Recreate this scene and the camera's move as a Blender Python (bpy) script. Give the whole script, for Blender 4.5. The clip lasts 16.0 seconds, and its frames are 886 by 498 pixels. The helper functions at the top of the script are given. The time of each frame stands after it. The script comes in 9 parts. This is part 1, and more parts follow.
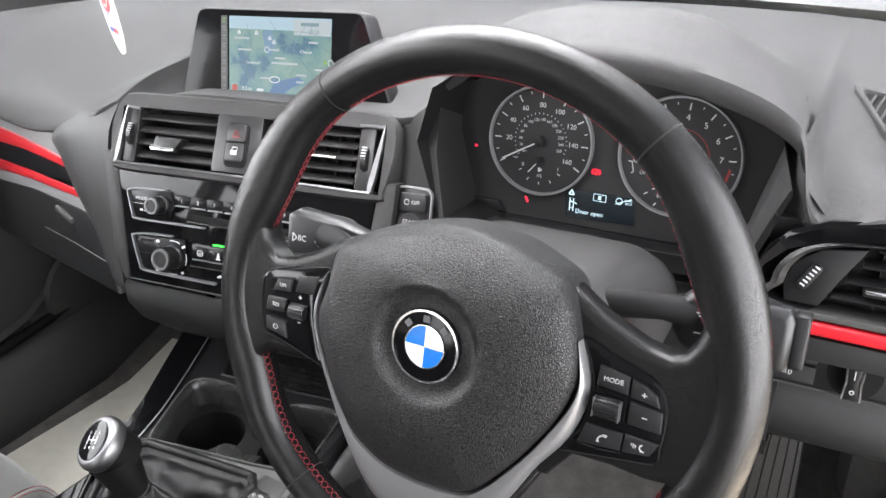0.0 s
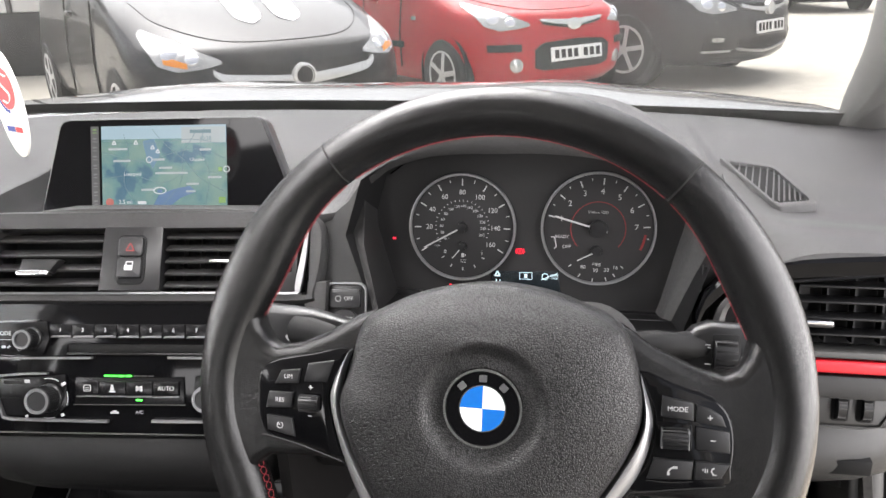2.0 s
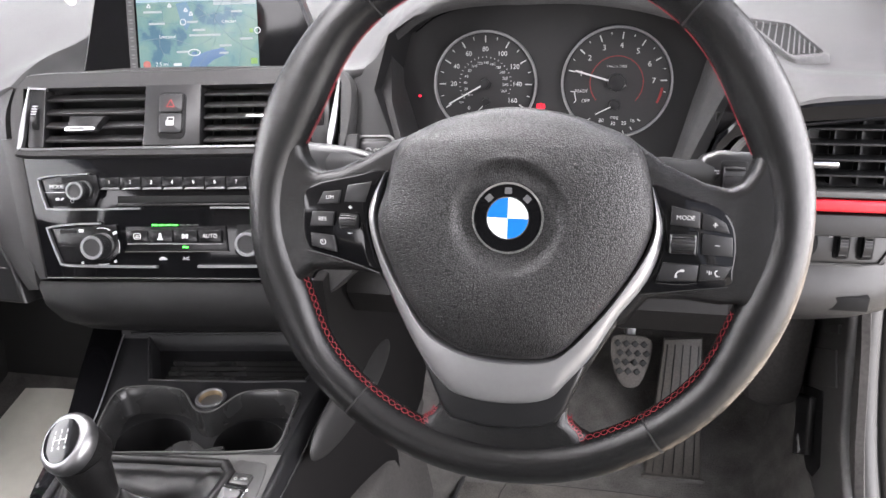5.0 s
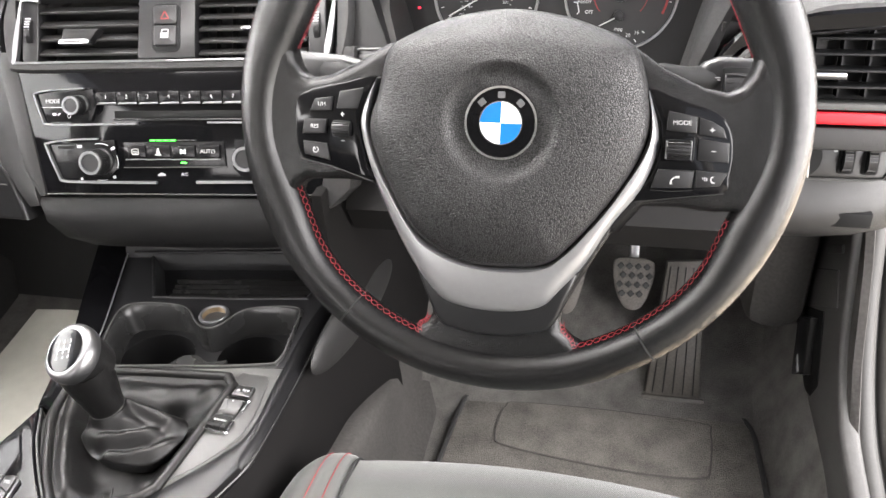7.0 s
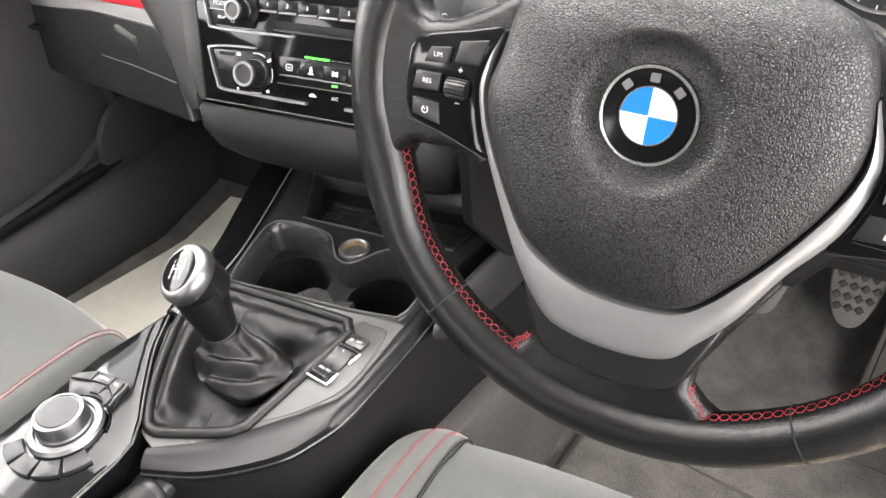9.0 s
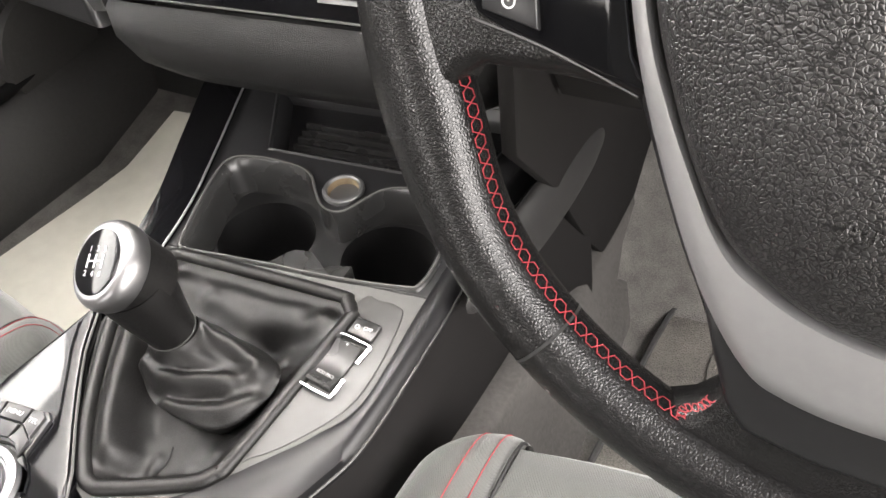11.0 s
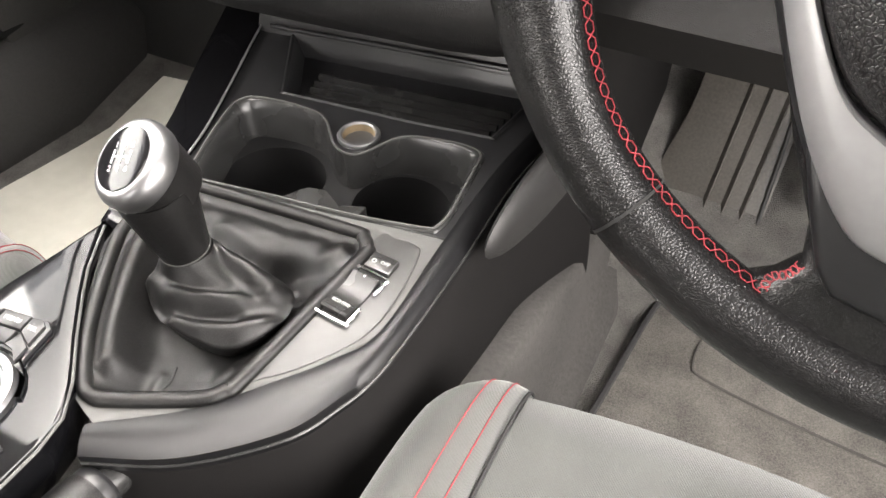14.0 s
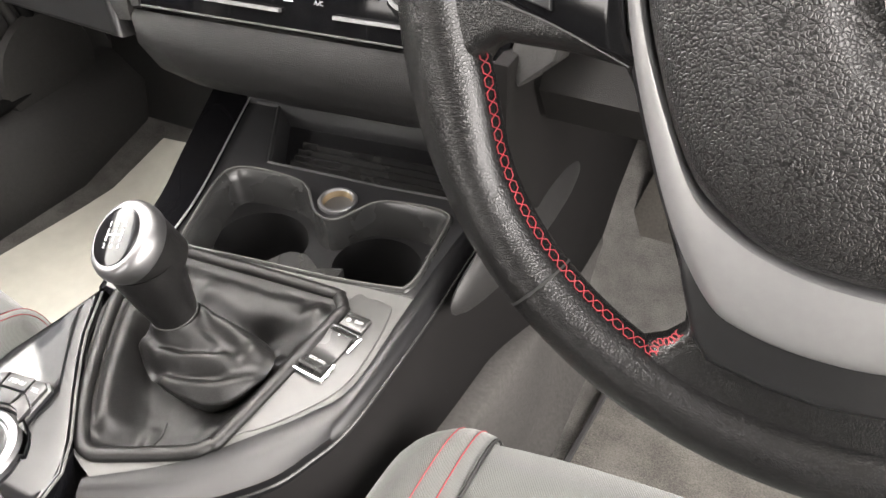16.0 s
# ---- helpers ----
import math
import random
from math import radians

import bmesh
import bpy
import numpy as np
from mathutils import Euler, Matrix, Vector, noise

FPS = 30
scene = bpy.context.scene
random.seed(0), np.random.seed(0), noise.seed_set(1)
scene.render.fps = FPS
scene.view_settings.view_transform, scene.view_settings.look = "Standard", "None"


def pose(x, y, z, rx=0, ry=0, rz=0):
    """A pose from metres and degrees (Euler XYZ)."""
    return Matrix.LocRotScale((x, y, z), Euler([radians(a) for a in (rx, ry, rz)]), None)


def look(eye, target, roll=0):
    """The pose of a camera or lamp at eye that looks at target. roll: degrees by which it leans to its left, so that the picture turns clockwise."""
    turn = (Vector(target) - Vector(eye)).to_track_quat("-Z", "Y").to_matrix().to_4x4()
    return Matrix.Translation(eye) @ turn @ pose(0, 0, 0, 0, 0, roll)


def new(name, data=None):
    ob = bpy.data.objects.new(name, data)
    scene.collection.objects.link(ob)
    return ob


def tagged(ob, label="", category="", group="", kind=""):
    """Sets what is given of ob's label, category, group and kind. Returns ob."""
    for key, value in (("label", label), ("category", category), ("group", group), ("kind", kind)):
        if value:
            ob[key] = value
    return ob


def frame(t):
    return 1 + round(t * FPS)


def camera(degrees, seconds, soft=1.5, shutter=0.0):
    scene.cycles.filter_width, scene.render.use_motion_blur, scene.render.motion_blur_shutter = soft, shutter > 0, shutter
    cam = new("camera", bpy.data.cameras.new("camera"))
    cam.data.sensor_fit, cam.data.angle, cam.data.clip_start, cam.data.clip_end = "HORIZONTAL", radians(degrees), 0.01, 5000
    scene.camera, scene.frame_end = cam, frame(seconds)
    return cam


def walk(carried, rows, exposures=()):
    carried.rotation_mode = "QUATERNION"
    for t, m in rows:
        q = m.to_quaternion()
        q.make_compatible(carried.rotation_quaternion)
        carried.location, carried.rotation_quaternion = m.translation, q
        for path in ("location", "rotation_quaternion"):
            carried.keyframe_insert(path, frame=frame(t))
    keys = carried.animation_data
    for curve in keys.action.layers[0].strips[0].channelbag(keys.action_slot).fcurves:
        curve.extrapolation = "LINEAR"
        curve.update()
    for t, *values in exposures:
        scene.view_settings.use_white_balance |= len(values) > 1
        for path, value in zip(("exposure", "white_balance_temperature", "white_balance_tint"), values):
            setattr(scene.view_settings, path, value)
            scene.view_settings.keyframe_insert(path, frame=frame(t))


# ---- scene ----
# ---------------------------------------------------------------- camera and walk
cam = camera(58.9, 16.0)
METRES, EYE, TILT, LEAN, TURN = 0.887, 1.1887, -31.11, 4.59, 28.60
ROWS = [
    (0.0, 0.0, 0.0, 0.0, 0.0, 0.0, -0.0),
    (0.5, -0.0583, 0.024, -0.0379, -5.69, 3.64, 1.64),
    (1.0, -0.1203, 0.0476, -0.0359, -10.96, 5.59, 4.15),
    (1.5, -0.1573, 0.0673, -0.0428, -15.96, 7.42, 6.48),
    (2.0, -0.1852, 0.0421, -0.0416, -17.18, 9.19, 7.49),
    (2.5, -0.1946, 0.0271, -0.0334, -16.64, 11.97, 7.77),
    (3.0, -0.1978, 0.0197, -0.0447, -16.23, 13.71, 7.46),
    (3.5, -0.2073, 0.0119, -0.0713, -16.18, 12.14, 7.3),
    (4.0, -0.2068, 0.0149, -0.0887, -16.19, 8.71, 7.4),
    (4.5, -0.2151, 0.0074, -0.1026, -16.13, 5.44, 7.55),
    (5.0, -0.2138, 0.0078, -0.107, -15.92, 2.72, 7.66),
    (7.5, -0.1911, 0.0033, -0.1319, -14.43, -2.11, 7.0),
    (8.0, -0.1673, 0.006, -0.1226, -8.97, -1.56, 4.21),
    (8.5, -0.1201, 0.0636, -0.0903, -4.09, -4.12, 1.42),
    (9.0, -0.1023, 0.118, -0.0834, 1.97, -7.42, -1.41),
    (9.5, -0.1086, 0.1961, -0.0785, 4.02, -9.7, -2.2),
    (12.0, -0.198, 0.3974, -0.065, -5.76, -19.8, 3.01),
    (12.5, -0.2156, 0.3992, -0.074, -5.94, -20.61, 1.52),
    (13.0, -0.2223, 0.3742, -0.1039, -4.25, -18.1, -1.63),
    (13.5, -0.2126, 0.3578, -0.1275, -3.59, -15.89, -2.78),
    (14.0, -0.2091, 0.3457, -0.1302, -3.51, -14.28, -2.67),
    (14.5, -0.2063, 0.3377, -0.1219, -3.44, -12.95, -2.45),
    (15.0, -0.197, 0.3284, -0.1189, -3.44, -12.03, -2.16),
    (15.5, -0.1914, 0.3123, -0.1212, -3.37, -11.55, -1.73),
    (16.0, -0.1816, 0.2969, -0.1011, -3.27, -11.43, -1.35),
]
EXPO = [(0.0, 1.25, 6250, 13), (1.0, 1.32, 6400, 13), (2.1, 1.12, 6450, 14), (3.0, 0.57, 6500, 15), (3.8, 0.70, 6400, 16), (5.0, 1.62, 6300, 17), (7.5, 1.90, 6600, 13), (9.5, 1.92, 6650, 13), (12.0, 2.16, 6800, 13), (16.0, 2.20, 6800, 13)]
START = pose(0.5667, -0.3078, EYE, TILT, LEAN, TURN)
walk(cam, [(t, START @ pose(METRES * x, METRES * y, METRES * z, 90 + pitch, roll, yaw)) for t, x, y, z, yaw, pitch, roll in ROWS],
     exposures=EXPO)

# ---------------------------------------------------------------- sky and sun
world = bpy.data.worlds.new("overcast_sky")
scene.world = world
world.use_nodes = True
wn = world.node_tree
wn.nodes.clear()
sky = wn.nodes.new("ShaderNodeTexSky")
sky.sky_type, sky.sun_disc = "NISHITA", False
sky.sun_elevation, sky.sun_rotation = radians(62), radians(331)
sky.air_density, sky.dust_density, sky.ozone_density = 1.0, 6.0, 1.0
back = wn.nodes.new("ShaderNodeBackground")
back.inputs["Strength"].default_value = 0.15
wout = wn.nodes.new("ShaderNodeOutputWorld")
grey = wn.nodes.new("ShaderNodeHueSaturation")  # cloud cover takes the blue out of the sky
grey.inputs["Saturation"].default_value = 0.25
wn.links.new(sky.outputs[0], grey.inputs["Color"])
wn.links.new(grey.outputs[0], back.inputs[0])
wn.links.new(back.outputs[0], wout.inputs[0])
sun = new("sun", bpy.data.lights.new("sun", "SUN"))
sun.data.energy, sun.data.angle, sun.data.color = 1.6, radians(80), (1.0, 0.98, 0.95)
sun.matrix_world = look((-2.5, 4.5, 9.5), (0, 0, 0))


def opening_light(name, place, aim, wide, high, watts):
    """Daylight of the sky that a window or the open door lets in."""
    ob = new(name, bpy.data.lights.new(name, "AREA"))
    ob.data.shape, ob.data.size, ob.data.size_y, ob.data.energy = "RECTANGLE", wide, high, watts
    ob.data.color = (1.0, 0.985, 0.96)
    ob.matrix_world = look(place, aim)


opening_light("passenger_window_light", (-0.82, -0.35, 1.12), (0.3, -0.15, 0.80), 1.30, 0.34, 6.5)
opening_light("open_door_light", (1.45, -0.15, 1.05), (0.2, 0.0, 0.55), 1.70, 1.20, 26.0)
opening_light("windscreen_top_light", (0.10, 0.06, 1.285), (0.30, -0.06, 0.80), 1.00, 0.22, 4.0)
opening_light("rear_window_light", (0.0, -1.95, 1.10), (0.1, 0.0, 0.85), 1.15, 0.34, 4.5)
from mathutils.geometry import delaunay_2d_cdt

# ---------------------------------------------------------------- materials
def material(name, base, rough=0.5, metal=0.0, spread=0.25, scale=60.0, grain=None, bump=0.0, depth=0.0004,
             coat=0.0, emit=None, power=0.0, clear=0.0, cells=0.0, stain=0.0, sheen=0.0, spec=0.5, crease=0.0):
    """Principled surface with colour spread at two scales; grain: size of the fine relief (1/m), cells: pebbled leather (1/m)."""
    m = bpy.data.materials.new(name)
    m.use_nodes = True
    nt = m.node_tree
    nd, ln = nt.nodes, nt.links
    b = nd["Principled BSDF"]
    b.inputs["Base Color"].default_value = (*base, 1)
    b.inputs["Roughness"].default_value = rough
    b.inputs["Metallic"].default_value = metal
    b.inputs["Coat Weight"].default_value = coat
    b.inputs["Coat Roughness"].default_value = 0.04
    b.inputs["Transmission Weight"].default_value = clear
    b.inputs["Sheen Weight"].default_value = sheen
    b.inputs["Specular IOR Level"].default_value = spec
    if emit:
        b.inputs["Emission Color"].default_value = (*emit, 1)
        b.inputs["Emission Strength"].default_value = power
    tc = nd.new("ShaderNodeTexCoord")
    if spread > 0:
        big = nd.new("ShaderNodeTexNoise")
        big.inputs["Scale"].default_value, big.inputs["Detail"].default_value = scale * 0.25, 5
        small = nd.new("ShaderNodeTexNoise")
        small.inputs["Scale"].default_value, small.inputs["Detail"].default_value = scale * 6, 3
        mix = nd.new("ShaderNodeMath")
        mix.operation = "MULTIPLY_ADD"
        mix.inputs[1].default_value, mix.inputs[2].default_value = 0.5, 0.0
        add = nd.new("ShaderNodeMath")
        add.operation = "MULTIPLY_ADD"
        add.inputs[1].default_value = 0.5
        ln.new(tc.outputs["Object"], big.inputs["Vector"])
        ln.new(tc.outputs["Object"], small.inputs["Vector"])
        ln.new(big.outputs["Fac"], mix.inputs[0])
        ln.new(small.outputs["Fac"], add.inputs[0])
        ln.new(mix.outputs[0], add.inputs[2])
        ramp = nd.new("ShaderNodeValToRGB")
        e = ramp.color_ramp.elements
        e[0].position, e[1].position = 0.3, 0.7
        e[0].color = (*[c * (1 - spread) for c in base], 1)
        e[1].color = (*[min(1, c * (1 + spread)) for c in base], 1)
        ln.new(add.outputs[0], ramp.inputs[0])
        ln.new(ramp.outputs[0], b.inputs["Base Color"])
        rr = nd.new("ShaderNodeMapRange")
        rr.inputs["To Min"].default_value, rr.inputs["To Max"].default_value = max(0.02, rough * (0.85 - stain)), min(1, rough * (1.15 + stain))
        ln.new(big.outputs["Fac"], rr.inputs["Value"])
        ln.new(rr.outputs[0], b.inputs["Roughness"])
    if bump > 0:
        bn = nd.new("ShaderNodeBump")
        bn.inputs["Strength"].default_value, bn.inputs["Distance"].default_value = bump, depth
        if cells > 0:
            warp = nd.new("ShaderNodeTexNoise")
            warp.inputs["Scale"].default_value, warp.inputs["Detail"].default_value = cells * 0.6, 2
            wm = nd.new("ShaderNodeVectorMath")
            wm.operation = "MULTIPLY_ADD"
            wm.inputs[1].default_value = ((1.5 if cells < 700 else 0.8) / cells,) * 3
            ln.new(tc.outputs["Object"], warp.inputs["Vector"])
            ln.new(warp.outputs["Color"], wm.inputs[0])
            ln.new(tc.outputs["Object"], wm.inputs[2])
            vo = nd.new("ShaderNodeTexVoronoi")
            vo.inputs["Scale"].default_value = cells
            ln.new(wm.outputs[0], vo.inputs["Vector"])
            vr = nd.new("ShaderNodeMapRange")
            vr.interpolation_type = "SMOOTHSTEP"
            vo.feature = "DISTANCE_TO_EDGE"  # pebbles between creases
            vr.inputs["From Max"].default_value = 0.25 if cells < 700 else 0.36
            ln.new(vo.outputs["Distance"], vr.inputs["Value"])
            ln.new(vr.outputs[0], bn.inputs["Height"])
            if crease > 0 and spread > 0:  # shade painted into the creases: darker and less shiny than the pebbles
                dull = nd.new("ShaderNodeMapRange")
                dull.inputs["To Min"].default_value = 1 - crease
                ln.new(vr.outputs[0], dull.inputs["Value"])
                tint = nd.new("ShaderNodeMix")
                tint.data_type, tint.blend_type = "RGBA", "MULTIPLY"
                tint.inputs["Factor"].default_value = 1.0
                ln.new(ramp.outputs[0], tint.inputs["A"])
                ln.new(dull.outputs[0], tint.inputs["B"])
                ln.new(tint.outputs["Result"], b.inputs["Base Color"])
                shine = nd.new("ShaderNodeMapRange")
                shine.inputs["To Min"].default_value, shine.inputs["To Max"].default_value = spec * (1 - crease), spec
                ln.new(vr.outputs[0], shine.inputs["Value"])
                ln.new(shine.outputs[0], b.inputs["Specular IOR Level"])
        else:
            fine = nd.new("ShaderNodeTexNoise")
            fine.inputs["Scale"].default_value, fine.inputs["Detail"].default_value = grain or 1200, 3
            ln.new(tc.outputs["Object"], fine.inputs["Vector"])
            ln.new(fine.outputs["Fac"], bn.inputs["Height"])
        ln.new(bn.outputs[0], b.inputs["Normal"])
    return m


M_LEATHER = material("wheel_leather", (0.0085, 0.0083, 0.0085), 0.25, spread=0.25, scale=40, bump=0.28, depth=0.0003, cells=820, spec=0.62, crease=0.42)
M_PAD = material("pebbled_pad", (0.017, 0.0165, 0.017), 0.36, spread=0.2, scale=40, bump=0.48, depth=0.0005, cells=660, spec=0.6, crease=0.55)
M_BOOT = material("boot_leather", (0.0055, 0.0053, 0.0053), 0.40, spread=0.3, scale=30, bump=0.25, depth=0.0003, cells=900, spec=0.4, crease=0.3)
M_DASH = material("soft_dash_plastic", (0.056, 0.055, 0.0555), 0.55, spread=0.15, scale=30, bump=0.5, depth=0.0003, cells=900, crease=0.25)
M_DASHDARK = material("dark_grained_plastic", (0.012, 0.0117, 0.0117), 0.46, spread=0.15, scale=30, bump=0.4, depth=0.0003, cells=900)
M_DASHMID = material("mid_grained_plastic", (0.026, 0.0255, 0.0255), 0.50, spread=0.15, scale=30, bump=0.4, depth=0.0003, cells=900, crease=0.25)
M_BLACK = material("black_plastic", (0.0085, 0.0085, 0.009), 0.33, spread=0.2, scale=50, bump=0.15, grain=1800, depth=0.0002)
M_MATTE = material("matt_black", (0.004, 0.004, 0.0043), 0.65, spread=0.2, spec=0.25)
M_GLOSS = material("piano_black", (0.003, 0.003, 0.0035), 0.07, spread=0.2, scale=25, stain=0.4, coat=0.0, spec=0.2)
M_RAIL = material("satin_black_rail", (0.004, 0.004, 0.0045), 0.36, spread=0.15, scale=40, bump=0.1, grain=2500, depth=0.0001, spec=0.30)
M_DECK = material("satin_deck_black", (0.016, 0.016, 0.017), 0.30, spread=0.2, scale=50, bump=0.1, grain=2200, depth=0.0001, spec=0.4)
M_PIANO = material("piano_black_console", (0.003, 0.003, 0.0035), 0.07, spread=0.2, scale=25, stain=0.5, spec=0.36)
M_TRIMSILVER = material("pale_satin_trim", (0.30, 0.305, 0.30), 0.38, metal=0.45, spread=0.06, scale=30)
M_FRAME = material("satin_vent_frame", (0.21, 0.21, 0.215), 0.40, metal=0.85, spread=0.05, scale=40)
M_PLATE = material("shift_plate_black", (0.003, 0.003, 0.0035), 0.10, spread=0.2, spec=0.3)
M_SILVER = material("satin_silver", (0.36, 0.36, 0.365), 0.34, metal=0.75, spread=0.05, scale=40)
M_CHROME = material("chrome", (0.82, 0.82, 0.83), 0.12, metal=1.0, spread=0.04)
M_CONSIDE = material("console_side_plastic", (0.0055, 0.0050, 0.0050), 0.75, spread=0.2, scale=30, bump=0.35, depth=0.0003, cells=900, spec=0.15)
M_ARCH = material("wheel_arch_carpet", (0.050, 0.047, 0.044), 0.9, spread=0.4, scale=40, bump=0.6, grain=900, depth=0.001)
M_KICK = material("kick_trim_plastic", (0.055, 0.053, 0.051), 0.42, spread=0.2, scale=30, bump=0.3, depth=0.0003, cells=900)
M_KNEE = material("knee_panel_plastic", (0.0085, 0.0080, 0.0078), 0.6, spread=0.2, scale=30, bump=0.35, depth=0.0003, cells=900, spec=0.25)
M_KNOB = material("satin_knob_metal", (0.21, 0.21, 0.215), 0.40, metal=1.0, spread=0.05, scale=60)
M_CUP = material("satin_cup_plastic", (0.020, 0.020, 0.0199), 0.27, spread=0.12, bump=0.08, grain=2500, depth=0.0001)
M_KEY = material("gloss_key_black", (0.005, 0.005, 0.0055), 0.24, spread=0.2, scale=60, stain=0.2, spec=0.25)
M_FASCIA = material("fascia_plastic", (0.006, 0.0059, 0.006), 0.55, spread=0.15, scale=30, bump=0.6, depth=0.0004, cells=850, spec=0.22)
M_SWPLATE = material("switch_plate_grey", (0.032, 0.032, 0.031), 0.46, spread=0.12, scale=20, bump=0.1, grain=2500, depth=0.0001)
M_BUTTON = material("button_plastic", (0.013, 0.013, 0.0138), 0.36, spread=0.15)
M_GREYTRIM = material("satin_grey_trim", (0.048, 0.0478, 0.046), 0.54, spread=0.12, scale=20, bump=0.1, grain=2500, depth=0.0001)
M_RED = material("red_trim", (0.50, 0.012, 0.02), 0.32, spread=0.1, coat=0.3)
M_THREAD = material("red_thread", (0.24, 0.016, 0.024), 0.8, spread=0.25, scale=300)
M_SEAM = material("seam_groove", (0.004, 0.004, 0.004), 0.8, spread=0.1)
M_PRINT = material("white_print", (0.46, 0.46, 0.46), 0.5, spread=0.05)
M_PRINTDIM = material("grey_print", (0.42, 0.42, 0.43), 0.5, spread=0.05)
M_REDPRINT = material("red_print", (0.20, 0.014, 0.014), 0.5, spread=0.05)
M_ROUNDBLUE = material("blue_enamel", (0.007, 0.124, 0.446), 0.15, spread=0.04, coat=0.5)
M_ROUNDWHITE = material("white_enamel", (0.78, 0.78, 0.78), 0.15, spread=0.04, coat=0.5)
M_CLOTH = material("grey_seat_cloth", (0.046, 0.0485, 0.0445), 0.85, spread=0.18, scale=120, bump=0.4, grain=1600, depth=0.0004, sheen=0.3)
def twill(m, pitch):
    """Adds the diagonal rib of a twill weave to a cloth."""
    nd, ln = m.node_tree.nodes, m.node_tree.links
    b = nd["Principled BSDF"]
    tc = nd.new("ShaderNodeTexCoord")
    wave = nd.new("ShaderNodeTexWave")
    wave.bands_direction = "DIAGONAL"
    wave.inputs["Scale"].default_value, wave.inputs["Distortion"].default_value = 0.314 / pitch, 0.6
    wave.inputs["Detail Scale"].default_value = 2.0
    mix = nd.new("ShaderNodeMix")
    mix.data_type, mix.blend_type = "RGBA", "MULTIPLY"
    mix.inputs["Factor"].default_value = 0.14
    bn = nd.new("ShaderNodeBump")
    bn.inputs["Strength"].default_value, bn.inputs["Distance"].default_value = 0.3, 0.0003
    ln.new(tc.outputs["Object"], wave.inputs["Vector"])
    ln.new(b.inputs["Base Color"].links[0].from_socket, mix.inputs["A"])
    ln.new(wave.outputs["Color"], mix.inputs["B"])
    ln.new(wave.outputs["Fac"], bn.inputs["Height"])
    ln.new(b.inputs["Normal"].links[0].from_socket, bn.inputs["Normal"])
    ln.new(mix.outputs["Result"], b.inputs["Base Color"])
    ln.new(bn.outputs[0], b.inputs["Normal"])


twill(M_CLOTH, 0.0010)
M_CARPET = material("carpet", (0.128, 0.122, 0.114), 0.95, spread=0.6, scale=130, bump=1.0, grain=700, depth=0.003)
M_MAT = material("floor_mat_carpet", (0.155, 0.145, 0.13), 0.95, spread=0.6, scale=110, bump=1.0, grain=600, depth=0.003)
M_MATSEAM = material("mat_seam_thread", (0.07, 0.066, 0.06), 0.9, spread=0.3, scale=200)
M_DOORCARD = material("door_card_plastic", (0.048, 0.047, 0.046), 0.5, spread=0.15, scale=30, bump=0.3, depth=0.0003, cells=900, crease=0.2)
M_PAPER = material("beige_paper", (0.61, 0.595, 0.525), 0.6, spread=0.08, scale=8, bump=0.1, grain=200)
M_RUBBER = material("rubber", (0.03, 0.03, 0.03), 0.7, spread=0.3, bump=0.2, grain=500)
M_PEDAL = material("worn_pedal_rubber", (0.11, 0.10, 0.09), 0.6, spread=0.5, scale=60, bump=0.4, grain=600)
M_REST = material("worn_rest_plastic", (0.080, 0.073, 0.065), 0.45, spread=0.35, scale=50, bump=0.3, grain=500)
M_LINING = material("pale_grey_lining", (0.36, 0.35, 0.34), 0.9, spread=0.08, scale=120, bump=0.4, grain=1500)
M_PILLAR = material("grey_pillar_trim", (0.10, 0.098, 0.095), 0.7, spread=0.08, scale=120, bump=0.4, grain=1500)
M_DARKSEAL = material("door_seal", (0.035, 0.034, 0.032), 0.55, spread=0.2)
M_SILL = material("grey_sill_paint", (0.055, 0.053, 0.050), 0.5, spread=0.15)
M_GLASS = material("clear_glass", (0.97, 0.99, 0.98), 0.0, spread=0.0, clear=1.0)
M_FACE = material("dial_face", (0.011, 0.0105, 0.011), 0.5, spread=0.15)
M_BRASS = material("brass_socket", (0.20, 0.15, 0.09), 0.5, metal=0.3, spread=0.3, scale=300)
M_MIRROR = material("mirror_glass", (0.42, 0.415, 0.40), 0.0, metal=1.0, spread=0.0)
M_CARD = material("white_card", (0.60, 0.585, 0.55), 0.6, spread=0.05)
M_CARDPALE = material("faded_print", (0.62, 0.40, 0.34), 0.6, spread=0.2, scale=60)
M_CARDRED = material("card_red", (0.6, 0.05, 0.05), 0.6, spread=0.05)
M_CARDBLUE = material("card_blue", (0.05, 0.07, 0.25), 0.6, spread=0.05)
M_WARN = material("warning_red", (0.5, 0.01, 0.02), 0.4, spread=0.0, emit=(1.0, 0.02, 0.05), power=0.8)
M_GREENLED = material("green_led", (0.02, 0.4, 0.03), 0.4, spread=0.0, emit=(0.05, 1.0, 0.05), power=2.0)
M_LCD = material("lcd_dark", (0.008, 0.012, 0.015), 0.25, spread=0.0)
M_LCDTEXT = material("lcd_text", (0.5, 0.6, 0.62), 0.5, spread=0.0, emit=(0.60, 0.90, 1.0), power=0.28)
M_CONCRETE = material("concrete_yard", (0.42, 0.39, 0.33), 0.85, spread=0.3, scale=1.2, bump=0.5, grain=40, depth=0.01)
M_PAINTGREY = material("grey_car_paint", (0.030, 0.029, 0.030), 0.30, spread=0.1, scale=6, coat=0.55, spec=0.1)
M_PAINTBLACK = material("black_car_paint", (0.010, 0.0105, 0.011), 0.30, spread=0.1, scale=6, coat=0.55, spec=0.08)
